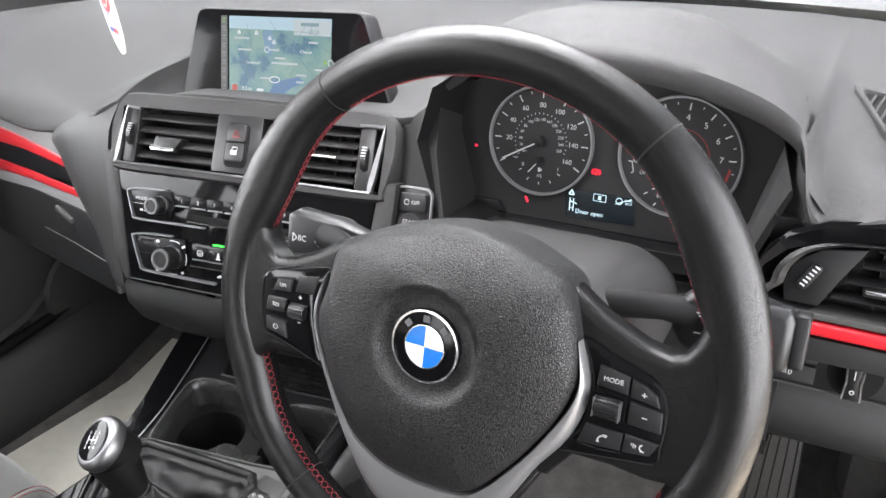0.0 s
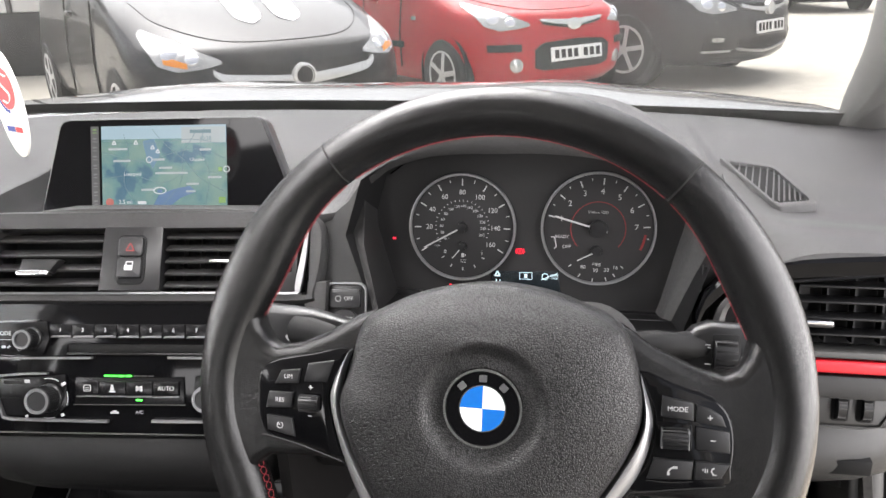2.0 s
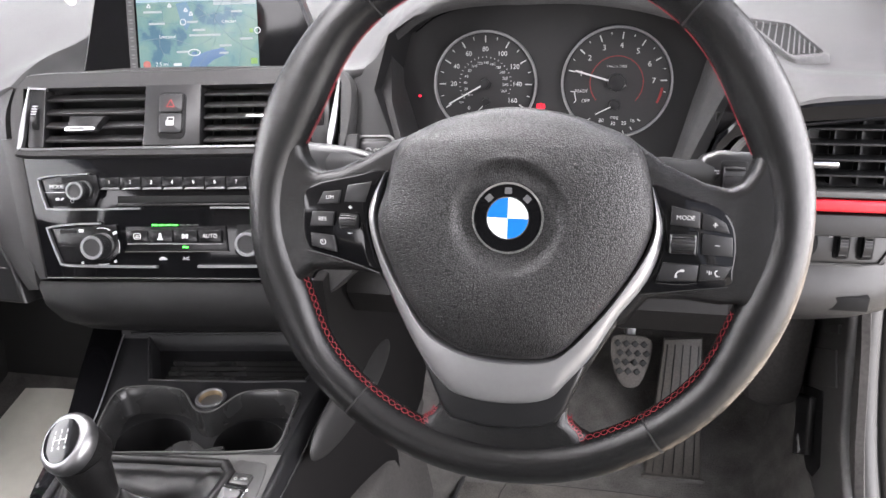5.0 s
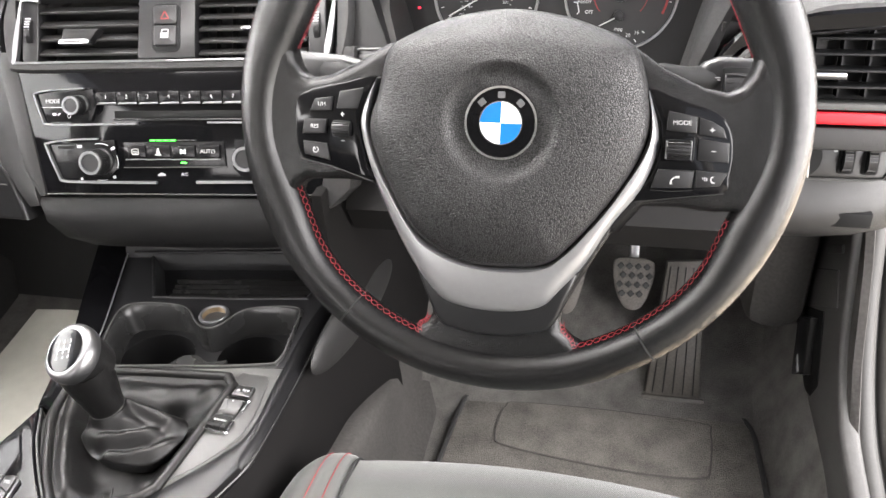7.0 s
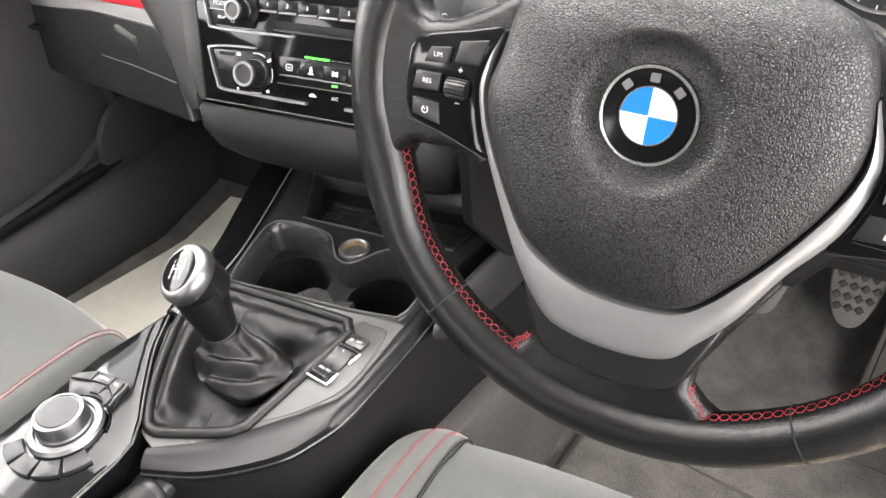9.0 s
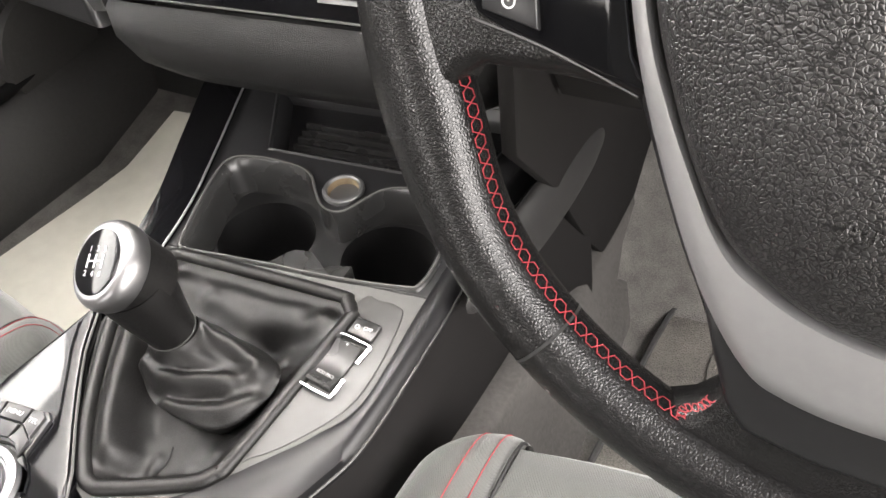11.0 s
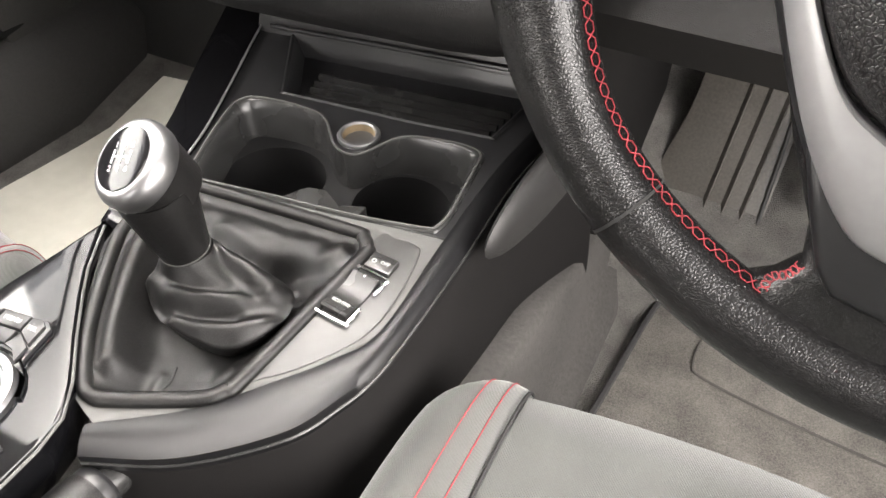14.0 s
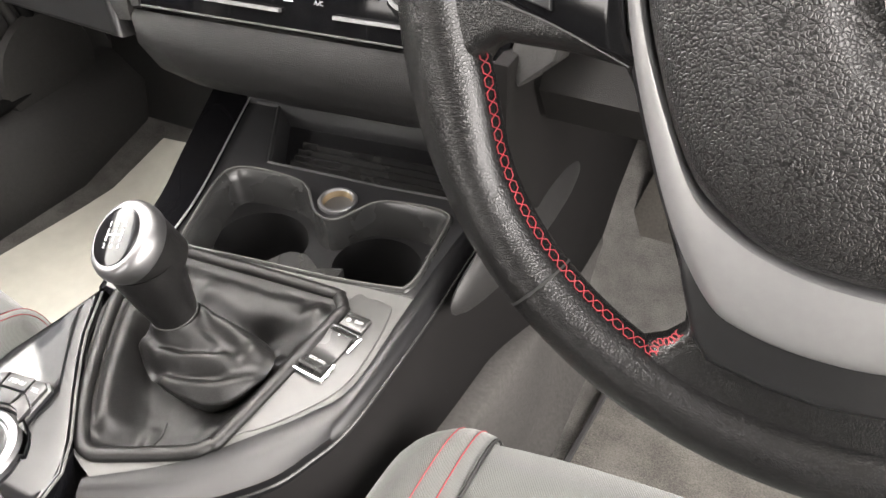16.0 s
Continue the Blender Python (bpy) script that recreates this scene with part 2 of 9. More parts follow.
M_PAINTRED = material("red_car_paint", (0.44, 0.002, 0.008), 0.32, spread=0.08, scale=6, coat=0.35, spec=0.1)
M_PAINTWHITE = material("white_car_paint", (0.78, 0.78, 0.77), 0.35, spread=0.05, coat=0.6)
M_BONNET = material("bonnet_paint", (0.13, 0.125, 0.115), 0.2, metal=0.4, spread=0.06, scale=5, coat=1.0)
M_CARGLASS = material("car_window", (0.02, 0.024, 0.025), 0.04, spread=0.1, scale=4)
M_TYRE = material("tyre", (0.02, 0.02, 0.02), 0.8, spread=0.3, bump=0.2, grain=200)
M_ALLOY = material("alloy_wheel", (0.62, 0.62, 0.61), 0.4, metal=0.3, spread=0.08)
M_LAMP = material("headlamp_lens", (0.46, 0.46, 0.45), 0.12, metal=0.4, spread=0.5, scale=30, coat=1.0)
M_CARCHROME = material("bright_car_trim", (0.66, 0.66, 0.65), 0.25, metal=0.55, spread=0.06, scale=20)
M_AMBER = material("amber_lens", (0.7, 0.25, 0.03), 0.1, spread=0.1)
M_BRICK = material("far_render_wall", (0.45, 0.42, 0.38), 0.8, spread=0.2, scale=3)


def dusty(m):
    """A copy of the glass with a thin film of pale dust, thicker in patches."""
    m = m.copy()
    nd, ln = m.node_tree.nodes, m.node_tree.links
    out = next(n for n in nd if n.type == "OUTPUT_MATERIAL")
    film = nd.new("ShaderNodeBsdfDiffuse")
    film.inputs["Color"].default_value = (0.62, 0.60, 0.56, 1)
    tc = nd.new("ShaderNodeTexCoord")
    n = nd.new("ShaderNodeTexNoise")
    n.inputs["Scale"].default_value, n.inputs["Detail"].default_value = 9, 6
    amount = nd.new("ShaderNodeMapRange")
    amount.inputs["From Min"].default_value, amount.inputs["From Max"].default_value = 0.3, 0.7
    amount.inputs["To Min"].default_value, amount.inputs["To Max"].default_value = 0.02, 0.06
    mix = nd.new("ShaderNodeMixShader")
    ln.new(tc.outputs["Object"], n.inputs["Vector"])
    ln.new(n.outputs["Fac"], amount.inputs["Value"])
    ln.new(amount.outputs[0], mix.inputs["Fac"])
    ln.new(nd["Principled BSDF"].outputs[0], mix.inputs[1])
    ln.new(film.outputs[0], mix.inputs[2])
    ln.new(mix.outputs[0], out.inputs["Surface"])
    return m


M_SCREENGLASS = dusty(M_GLASS)


# ---------------------------------------------------------------- mesh tools
def thing(name, m, label, category, group="", kind=""):
    ob = new(name)
    ob.empty_display_size = 0.02
    ob.matrix_basis = m
    return tagged(ob, label, category, group, kind)


def part(name, bm, mat, parent=None, label="", smooth=35, recalc=True):
    """Links a bmesh as one mesh object under a thing or a part."""
    if recalc:
        bmesh.ops.recalc_face_normals(bm, faces=bm.faces[:])
    me = bpy.data.meshes.new(name)
    bm.to_mesh(me)
    bm.free()
    me.materials.append(mat)
    me.polygons.foreach_set("use_smooth", [True] * len(me.polygons))
    me.set_sharp_from_angle(angle=radians(smooth))
    ob = new(name, me)
    if parent is not None:
        ob.parent = parent
    if label:
        ob["label"] = label
    return ob


def solo(name, bm, mat, m, label, category, group="", kind="", smooth=35):
    """A thing that is one mesh."""
    ob = part(name, bm, mat, None, "", smooth)
    ob.matrix_basis = m
    return tagged(ob, label, category, group, kind)


def B():
    return bmesh.new()


def put(bm, other, m=None):
    """Adds the bmesh other to bm."""
    me = bpy.data.meshes.new("tmp")
    if m is not None:
        other.transform(m)
    other.to_mesh(me)
    other.free()
    bm.from_mesh(me)
    bpy.data.meshes.remove(me)
    return bm


def bevel(bm, width, seg=2, angle=30):
    if width > 0:
        es = [e for e in bm.edges if len(e.link_faces) == 2 and e.calc_face_angle(0) > radians(angle)]
        bmesh.ops.bevel(bm, geom=es, offset=width, segments=seg, profile=0.5, affect="EDGES", clamp_overlap=True)
    return bm


def box(lo, hi, bev=0.0, m=None, seg=2):
    bm = B()
    bmesh.ops.create_cube(bm, size=1.0)
    c = [(a + b) / 2 for a, b in zip(lo, hi)]
    s = [abs(b - a) for a, b in zip(lo, hi)]
    bm.transform(Matrix.Translation(c) @ Matrix.Diagonal((*s, 1)))
    bevel(bm, bev, seg)
    if m is not None:
        bm.transform(m)
    return bm


def prism(pts, z0, z1, bev=0.0, m=None, seg=2, angle=50):
    """A polygon in x, y drawn out from z0 to z1."""
    bm = B()
    lo = [bm.verts.new((x, y, z0)) for x, y in pts]
    hi = [bm.verts.new((x, y, z1)) for x, y in pts]
    bm.faces.new(lo[::-1])
    bm.faces.new(hi)
    n = len(pts)
    for i in range(n):
        bm.faces.new((lo[i], lo[(i + 1) % n], hi[(i + 1) % n], hi[i]))
    bmesh.ops.recalc_face_normals(bm, faces=bm.faces[:])
    if bev > 0:
        es = [e for e in bm.edges if len(e.link_faces) == 2 and abs(e.verts[0].co.z - e.verts[1].co.z) < 1e-7]
        bmesh.ops.bevel(bm, geom=es, offset=bev, segments=seg, profile=0.5, affect="EDGES", clamp_overlap=True)
    if m is not None:
        bm.transform(m)
    return bm


def loft(rings, closed=True, cap=True, loop=False, open_start=False):
    """Quads between rings of equal count. closed: each ring closes; loop: the last ring joins the first."""
    bm = B()
    vs = [[bm.verts.new(p) for p in r] for r in rings]
    n, k = len(rings), len(rings[0])
    for i in range(n if loop else n - 1):
        a, b = vs[i], vs[(i + 1) % n]
        for j in range(k if closed else k - 1):
            q = (a[j], a[(j + 1) % k], b[(j + 1) % k], b[j])
            if len(set(q)) == 4:
                bm.faces.new(q)
    if cap and closed and not loop:
        if not open_start:
            bm.faces.new(vs[0][::-1])
        bm.faces.new(vs[-1])
    return bm


def thick(bm, d):
    """Gives an open sheet thickness d."""
    bmesh.ops.recalc_face_normals(bm, faces=bm.faces[:])
    bmesh.ops.solidify(bm, geom=bm.faces[:], thickness=d)
    return bm


def catmull(pts, n, closed=False):
    """n points per span along a smooth line through pts."""
    p = [np.array(q, float) for q in pts]
    k, out = len(p), []
    for i in range(k if closed else k - 1):
        a, b = p[i], p[(i + 1) % k]
        z = p[i - 1] if (closed or i > 0) else 2 * a - b
        c = p[(i + 2) % k] if (closed or i + 2 < k) else 2 * b - a
        for j in range(n):
            t = j / n
            out.append(0.5 * (2 * a + (b - z) * t + (2 * z - 5 * a + 4 * b - c) * t * t + (3 * a - z - 3 * b + c) * t ** 3))
    if not closed:
        out.append(p[-1])
    return [tuple(q) for q in out]


def tube(pts, r, seg=8, closed=False, flat=1.0):
    """A round bar along pts; r is a number or a list."""
    p = [Vector(q) for q in pts]
    n = len(p)
    rs = r if isinstance(r, (list, tuple)) else [r] * n
    rings, up = [], None
    for i in range(n):
        a = p[i - 1] if (closed or i > 0) else p[i]
        b = p[(i + 1) % n] if (closed or i + 1 < n) else p[i]
        d = (b - a).normalized()
        if up is None:
            up = Vector((0, 0, 1)) if abs(d.z) < 0.9 else Vector((1, 0, 0))
        side = d.cross(up).normalized()
        up = side.cross(d).normalized()
        rings.append([p[i] + side * rs[i] * math.cos(2 * math.pi * k / seg) + up * rs[i] * flat * math.sin(2 * math.pi * k / seg) for k in range(seg)])
    return loft(rings, True, not closed, closed)


def lathe(profile, seg=32, m=None, open_start=False):
    """A turned shape about z from (radius, height) pairs."""
    rings = [[(max(r, 1e-5) * math.cos(2 * math.pi * k / seg), max(r, 1e-5) * math.sin(2 * math.pi * k / seg), z) for k in range(seg)] for r, z in profile]
    bm = loft(rings, True, True, False, open_start)
    if m is not None:
        bm.transform(m)
    return bm


def ring(r0, r1, z0, z1, seg=48, m=None):
    """A flat washer with thickness."""
    rings = [[(r * math.cos(2 * math.pi * k / seg), r * math.sin(2 * math.pi * k / seg), z) for k in range(seg)] for r, z in ((r0, z0), (r1, z0), (r1, z1), (r0, z1))]
    bm = loft(rings, True, False, True)
    if m is not None:
        bm.transform(m)
    return bm


def rounded(x0, y0, x1, y1, r, n=5):
    """Corner points of a rounded rectangle."""
    out = []
    for cx, cy, a in ((x1 - r, y1 - r, 0), (x0 + r, y1 - r, 90), (x0 + r, y0 + r, 180), (x1 - r, y0 + r, 270)):
        for k in range(n + 1):
            t = radians(a + 90 * k / n)
            out.append((cx + r * math.cos(t), cy + r * math.sin(t)))
    return out


def letters(text, size, x, y, z, parent, mat=None, rot=0.0, name="lettering", shear=0.0):
    """Printed characters, centred on x, y in the parent's own plane."""
    cu = bpy.data.curves.new("type", "FONT")
    cu.body, cu.size, cu.align_x, cu.align_y, cu.extrude, cu.resolution_u, cu.shear = text, size, "CENTER", "CENTER", 0.00008, 3, shear
    tmp = bpy.data.objects.new("type", cu)
    me = bpy.data.meshes.new_from_object(tmp)
    bpy.data.objects.remove(tmp)
    bpy.data.curves.remove(cu)
    me.name = name
    me.materials.clear()
    me.materials.append(mat or M_PRINT)
    me.transform(pose(x, y, z, 0, 0, rot))
    ob = new(name, me)
    ob.parent = parent
    return ob


def bars(rects, z, parent, mat, name="print", t=0.0002):
    """Small printed strokes: (x0, y0, x1, y1, width)."""
    if name == "tick_mark" and len(rects) > 1:
        return [bars([r], z, parent, mat, name, t) for r in rects]
    bm = B()
    for x0, y0, x1, y1, w in rects:
        d = Vector((x1 - x0, y1 - y0))
        s = Vector((-d.y, d.x)).normalized() * w / 2
        put(bm, prism([(x0 - s.x, y0 - s.y), (x1 - s.x, y1 - s.y), (x1 + s.x, y1 + s.y), (x0 + s.x, y0 + s.y)], z, z + t))
    return part(name, bm, mat, parent)


def arc(cx, cy, r, a0, a1, n=12):
    return [(cx + r * math.cos(radians(a0 + (a1 - a0) * k / n)), cy + r * math.sin(radians(a0 + (a1 - a0) * k / n))) for k in range(n + 1)]


def strokes(line, w):
    return [(a[0], a[1], b[0], b[1], w) for a, b in zip(line, line[1:])]


def panel(x, y, z, lean, yaw=0.0):
    """A plane that faces the driver: x to the right, y up, z outwards."""
    return pose(x, y, z, 90 - lean, 0, yaw)

# ---------------------------------------------------------------- steering wheel
WHEEL = panel(0.36, 0.0, 0.90, 21)


def rim_inner(a):
    """Inner radius of the rim at angle a (degrees), wider at the thumb rests."""
    r = 0.1595
    for c, w, d in ((26, 17, 0.007), (154, 17, 0.009), (-22, 12, 0.006), (202, 12, 0.006)):
        k = ((a - c + 180) % 360 - 180) / w
        r -= d * math.exp(-k * k)
    return r


def rim_point(a, f, grow=0.0):
    """Point on the rim's skin: a round the wheel, f round the section (0 outside, 90 to the driver, 180 inside)."""
    ri, ro = rim_inner(a), 0.1885
    rc, hr = (ri + ro) / 2, (ro - ri) / 2 + grow
    q = rc + hr * math.cos(radians(f))
    return (q * math.cos(radians(a)), q * math.sin(radians(a)), -0.035 + (0.0158 + grow) * math.sin(radians(f)))


def scuffed(m):
    """A copy of the leather, worn pale along the outer edge on the driver's lower right."""
    m = m.copy()
    nd, ln = m.node_tree.nodes, m.node_tree.links
    b = nd["Principled BSDF"]
    tc = nd.new("ShaderNodeTexCoord")
    split = nd.new("ShaderNodeSeparateXYZ")
    ln.new(tc.outputs["Object"], split.inputs[0])

    def sloped(socket, lo, hi):
        k = nd.new("ShaderNodeMapRange")
        k.interpolation_type = "SMOOTHSTEP"
        k.inputs["From Min"].default_value, k.inputs["From Max"].default_value = lo, hi
        ln.new(socket, k.inputs["Value"])
        return k.outputs[0]

    def times(u, v):
        k = nd.new("ShaderNodeMath")
        k.operation = "MULTIPLY"
        ln.new(u, k.inputs[0])
        ln.new(v, k.inputs[1])
        return k.outputs[0]

    flat = nd.new("ShaderNodeVectorMath")
    flat.operation = "MULTIPLY"
    flat.inputs[1].default_value = (1, 1, 0)
    far = nd.new("ShaderNodeVectorMath")
    far.operation = "LENGTH"
    ln.new(tc.outputs["Object"], flat.inputs[0])
    ln.new(flat.outputs[0], far.inputs[0])
    spots = nd.new("ShaderNodeTexNoise")
    spots.inputs["Scale"].default_value, spots.inputs["Detail"].default_value, spots.inputs["Roughness"].default_value = 70, 8, 0.7
    ln.new(tc.outputs["Object"], spots.inputs["Vector"])
    place = times(times(sloped(far.outputs["Value"], 0.1795, 0.1880), sloped(split.outputs["X"], 0.045, 0.105)), sloped(split.outputs["Y"], 0.02, -0.07))
    worn = times(place, sloped(spots.outputs["Fac"], 0.25, 0.62))
    mix = nd.new("ShaderNodeMix")
    mix.data_type = "RGBA"
    mix.inputs["B"].default_value = (0.20, 0.165, 0.125, 1)
    some = nd.new("ShaderNodeMath")
    some.operation = "MULTIPLY"
    some.inputs[1].default_value = 0.75
    ln.new(worn, some.inputs[0])
    ln.new(some.outputs[0], mix.inputs["Factor"])
    ln.new(b.inputs["Base Color"].links[0].from_socket, mix.inputs["A"])
    ln.new(mix.outputs["Result"], b.inputs["Base Color"])
    return m


M_RIM = scuffed(M_LEATHER)


def steering_wheel():
    w = thing("steering_wheel", WHEEL, "three-spoke black leather steering wheel with red stitching and silver spoke trim", "steering wheel")
    rim = part("rim", loft([[rim_point(a, f) for f in range(0, 360, 12)] for a in np.arange(0, 360, 2)], True, False, True), M_RIM, w,
               "worn black leather rim", 60)
    for a in (125.5, 50.3, 232.0, 304.3):
        part("seam", loft([[rim_point(a + d, f, 0.0003) for f in range(0, 360, 12)] for d in (-0.2, 0.2)], True, False), M_SEAM, rim, "leather joint")
    # red cross stitching along the inner edge
    for a0, a1 in ((126.5, 164), (199, 250), (288.5, 338), (16, 49.5), (51, 125)):
        lower = 190 < a0 < 340
        f0, f1 = (156, 172) if lower else (176, 192)
        bm = B()
        step = 0.95
        n = int((a1 - a0) / step)
        for s in (0, 2):
            line = [rim_point(a0 + step * k, f0 if (k + s) % 4 < 2 else f1, 0.0005) for k in range(n + 1)]
            put(bm, tube(line, 0.00023 if lower else 0.00020, 5))
        part("stitching", bm, M_THREAD, rim, "red cross stitching", 60)
    # the seam's ends turn in along the spokes
    for pts in ([rim_point(249.5, 162), (-0.0555, -0.1425, -0.0262), (-0.0510, -0.1395, -0.0258), (-0.0485, -0.1350, -0.0260)],
                [rim_point(289, 162), (0.0495, -0.1440, -0.0262), (0.0445, -0.1395, -0.0258), (0.0432, -0.1330, -0.0264)]):
        mid = catmull(pts, 5)
        bm = B()
        for s in (0, 2):
            line = []
            for k, q in enumerate(mid):
                a, b = Vector(mid[max(0, k - 1)]), Vector(mid[min(len(mid) - 1, k + 1)])
                side = (b - a).cross(Vector((0, 0, 1))).normalized() * (0.0014 if (k + s) % 4 < 2 else -0.0014)
                line.append(Vector(q) + side + Vector((0, 0, 0.0008)))
            put(bm, tube(line, 0.00023, 5))
        part("stitching", bm, M_THREAD, rim, "red cross stitching", 60)
    # leather covered spokes
    left = [(-0.176, 0.066), (-0.160, 0.062), (-0.150, 0.048), (-0.147, 0.036), (-0.1424, 0.0280), (-0.1354, 0.0240), (-0.1211, 0.0268), (-0.1009, 0.0358),
            (-0.0823, 0.0470), (-0.055, 0.055), (-0.055, -0.070), (-0.075, -0.067), (-0.0912, -0.0454), (-0.1100, -0.044), (-0.1375, -0.0450), (-0.1440, -0.0495), (-0.150, -0.062), (-0.172, -0.070)]
    right = [(-x + 0.001, y - 0.003) for x, y in left]
    right[8], right[7] = (0.0786, 0.0479), (0.0967, 0.0351)
    right[12:15] = [(0.0900, -0.0520), (0.112, -0.0515), (0.1330, -0.0535)]
    for o in (left, right):
        bm = prism(o, -0.050, -0.0245, 0.007, seg=4)
        part("spoke", bm, M_LEATHER, w, "black leather spoke", 60)
    low = [(-0.083, -0.055), (-0.0640, -0.0985), (-0.0500, -0.1245), (-0.0480, -0.1370), (-0.0550, -0.1450), (-0.075, -0.156), (-0.05, -0.168), (0.0, -0.1745), (0.045, -0.169),
           (0.072, -0.158), (0.0510, -0.1475), (0.0420, -0.1400), (0.0425, -0.1270), (0.0545, -0.1030), (0.080, -0.056)]
    part("lower_spoke", prism(low, -0.050, -0.0275, 0.008, seg=4), M_LEATHER, w, "black leather lower spoke", 60)
    under = [(-0.060, -0.098), (-0.0520, -0.1180), (-0.0445, -0.1345), (-0.0374, -0.1425), (-0.016, -0.1462), (0.0042, -0.1466), (0.024, -0.1435), (0.0346, -0.1390), (0.0405, -0.1300), (0.0460, -0.1150), (0.0525, -0.0980)]
    part("spoke_cover", prism(under, -0.048, -0.0225, 0.0035, seg=3), M_BLACK, w, "smooth black plastic lower spoke cover", 50)
    # airbag pad
    edge = [(-0.0049, 0.0700), (-0.0393, 0.0640), (-0.0614, 0.0548), (-0.0768, 0.0435), (-0.0837, 0.0166), (-0.0895, -0.0100), (-0.0751, -0.0473), (-0.0591, -0.0733), (-0.0434, -0.0857),
            (-0.0241, -0.0940), (0.0061, -0.0955), (0.0317, -0.0916), (0.0491, -0.0753), (0.0658, -0.0539), (0.0819, -0.0276), (0.0900, -0.0022), (0.0877, 0.0222), (0.0778, 0.0479), (0.0534, 0.0598), (0.0288, 0.0670)]
    line = catmull(edge, 5, True)
    line = sorted(((math.atan2(y, x), math.hypot(x, y)) for x, y in line))
    rings = []
    for f, z in ((0.985, -0.055), (1.0, -0.030), (1.0, -0.020), (0.985, -0.0135), (0.955, -0.0095), (0.90, -0.006), (0.80, -0.0025), (0.68, 0.0005), (0.56, 0.002)):
        rings.append([(r * f * math.cos(a), r * f * math.sin(a), z if r * math.sin(a) * f < 0.045 else z - 0.010 * min(1, (r * math.sin(a) * f - 0.045) / 0.02)) for a, r in line])
    for rr, z in ((0.0390, 0.0025), (0.0365, 0.0020), (0.0340, 0.0000), (0.0315, -0.0022), (0.0285, -0.0032), (0.0238, -0.0036), (0.01, -0.0036)):
        rings.append([(min(rr, r * 0.55) * math.cos(a), min(rr, r * 0.55) * math.sin(a), z) for a, r in line])
    pad = part("airbag_pad", loft(rings), M_PAD, w, "pebble-grained black airbag cover", 60)
    letters("AIRBAG", 0.0075, -0.018, -0.058, 0.0012, pad, M_PAD, name="embossing")
    # roundel
    emb = part("emblem", lathe(((0.0228, -0.004), (0.0228, -0.0012), (0.0222, -0.0003), (0.0, 0.0002)), 56), M_GLOSS, w, "round blue and white quartered badge", 50)
    part("badge_ring", ring(0.0213, 0.0227, -0.003, 0.0006, 64), M_CHROME, emb)
    part("badge_ring", ring(0.0129, 0.0135, 0.0, 0.0007, 64), M_CHROME, emb)
    for a, m in ((90, M_ROUNDBLUE), (270, M_ROUNDBLUE), (0, M_ROUNDWHITE), (180, M_ROUNDWHITE)):
        part("badge_quarter", prism([(0, 0)] + arc(0, 0, 0.0129, a - 0.6, a + 90 - 0.6, 16), 0.0001, 0.0006), m, emb)
    for a in (90, 90 + 44, 90 - 44):
        c, s = math.cos(radians(a)), math.sin(radians(a))
        bm = prism(rounded(-0.0022, -0.0020, 0.0022, 0.0020, 0.0005, 2), 0.0003, 0.0007, m=pose(0.0172 * c, 0.0172 * s, 0, 0, 0, a - 90))
        part("badge_mark", bm, M_FRAME, emb)
    # silver V trim
    out = [(-0.0850, 0.0262), (-0.0937, 0.0101), (-0.0972, -0.0072), (-0.0901, -0.0339), (-0.0770, -0.0645), (-0.0600, -0.0965), (-0.0420, -0.1190), (-0.0280, -0.1255), (-0.0080, -0.1280), (0.0139, -0.1266),
           (0.0300, -0.1215), (0.0400, -0.1105), (0.0560, -0.0905), (0.0710, -0.0640), (0.0870, -0.0413), (0.0945, -0.0209), (0.0958, -0.0029), (0.0885, 0.0215)]
    inn = [(-0.0840, 0.0255), (-0.0890, 0.0090), (-0.0905, -0.0085), (-0.0835, -0.0310), (-0.0700, -0.0570), (-0.0560, -0.0790), (-0.0425, -0.0885), (-0.0270, -0.0945), (-0.0080, -0.0975), (0.0130, -0.0970),
           (0.0300, -0.0935), (0.0430, -0.0835), (0.0545, -0.0700), (0.0680, -0.0520), (0.0820, -0.0290), (0.0885, -0.0150), (0.0908, -0.0010), (0.0876, 0.0208)]
    rings = []
    for o, i in zip(catmull(out, 5), catmull(inn, 5)):
        o, i = np.array(o), np.array(i)
        wide = np.linalg.norm(o - i)
        e = min(0.3, 0.0012 / max(wide, 1e-4))
        rings.append([(*(i + (o - i) * k), z) for k, z in ((0.0, -0.030), (0.0, -0.0165), (e, -0.0150), (0.35, -0.0152), (0.7, -0.0172), (1 - e, -0.0205), (1.0, -0.0222), (1.0, -0.030))])
    part("spoke_trim", loft(rings), M_SILVER, w, "brushed silver V-shaped spoke trim", 45)
    rings = []
    for o, i in zip(catmull(out, 5), catmull(inn, 5)):
        if o[1] < -0.036:
            rings.append([(*i, -0.062), (*i, -0.028), (o[0] * 1.005, o[1] * 1.004, -0.0245), (o[0] * 1.025, o[1] * 1.012, -0.0262), (o[0] * 1.035, o[1] * 1.015, -0.034), (o[0] * 1.03, o[1] * 1.01, -0.054), (o[0] * 0.98, o[1] * 0.98, -0.064)])
    part("trim_backing", loft(rings), M_BLACK, w, "black plastic behind the silver trim", 50)
    # button panels
    lp = [(-0.1400, 0.0140), (-0.1080, 0.0225), (-0.0865, 0.0260), (-0.0960, 0.0060), (-0.0985, -0.0080), (-0.0920, -0.0330), (-0.0880, -0.0420), (-0.1300, -0.0320), (-0.1415, -0.0250), (-0.1440, -0.0060)]
    lpan = part("button_panel", prism(catmull(lp, 3, True), -0.030, -0.0218, 0.0015), M_PLATE, w, "gloss black button panel", 40)
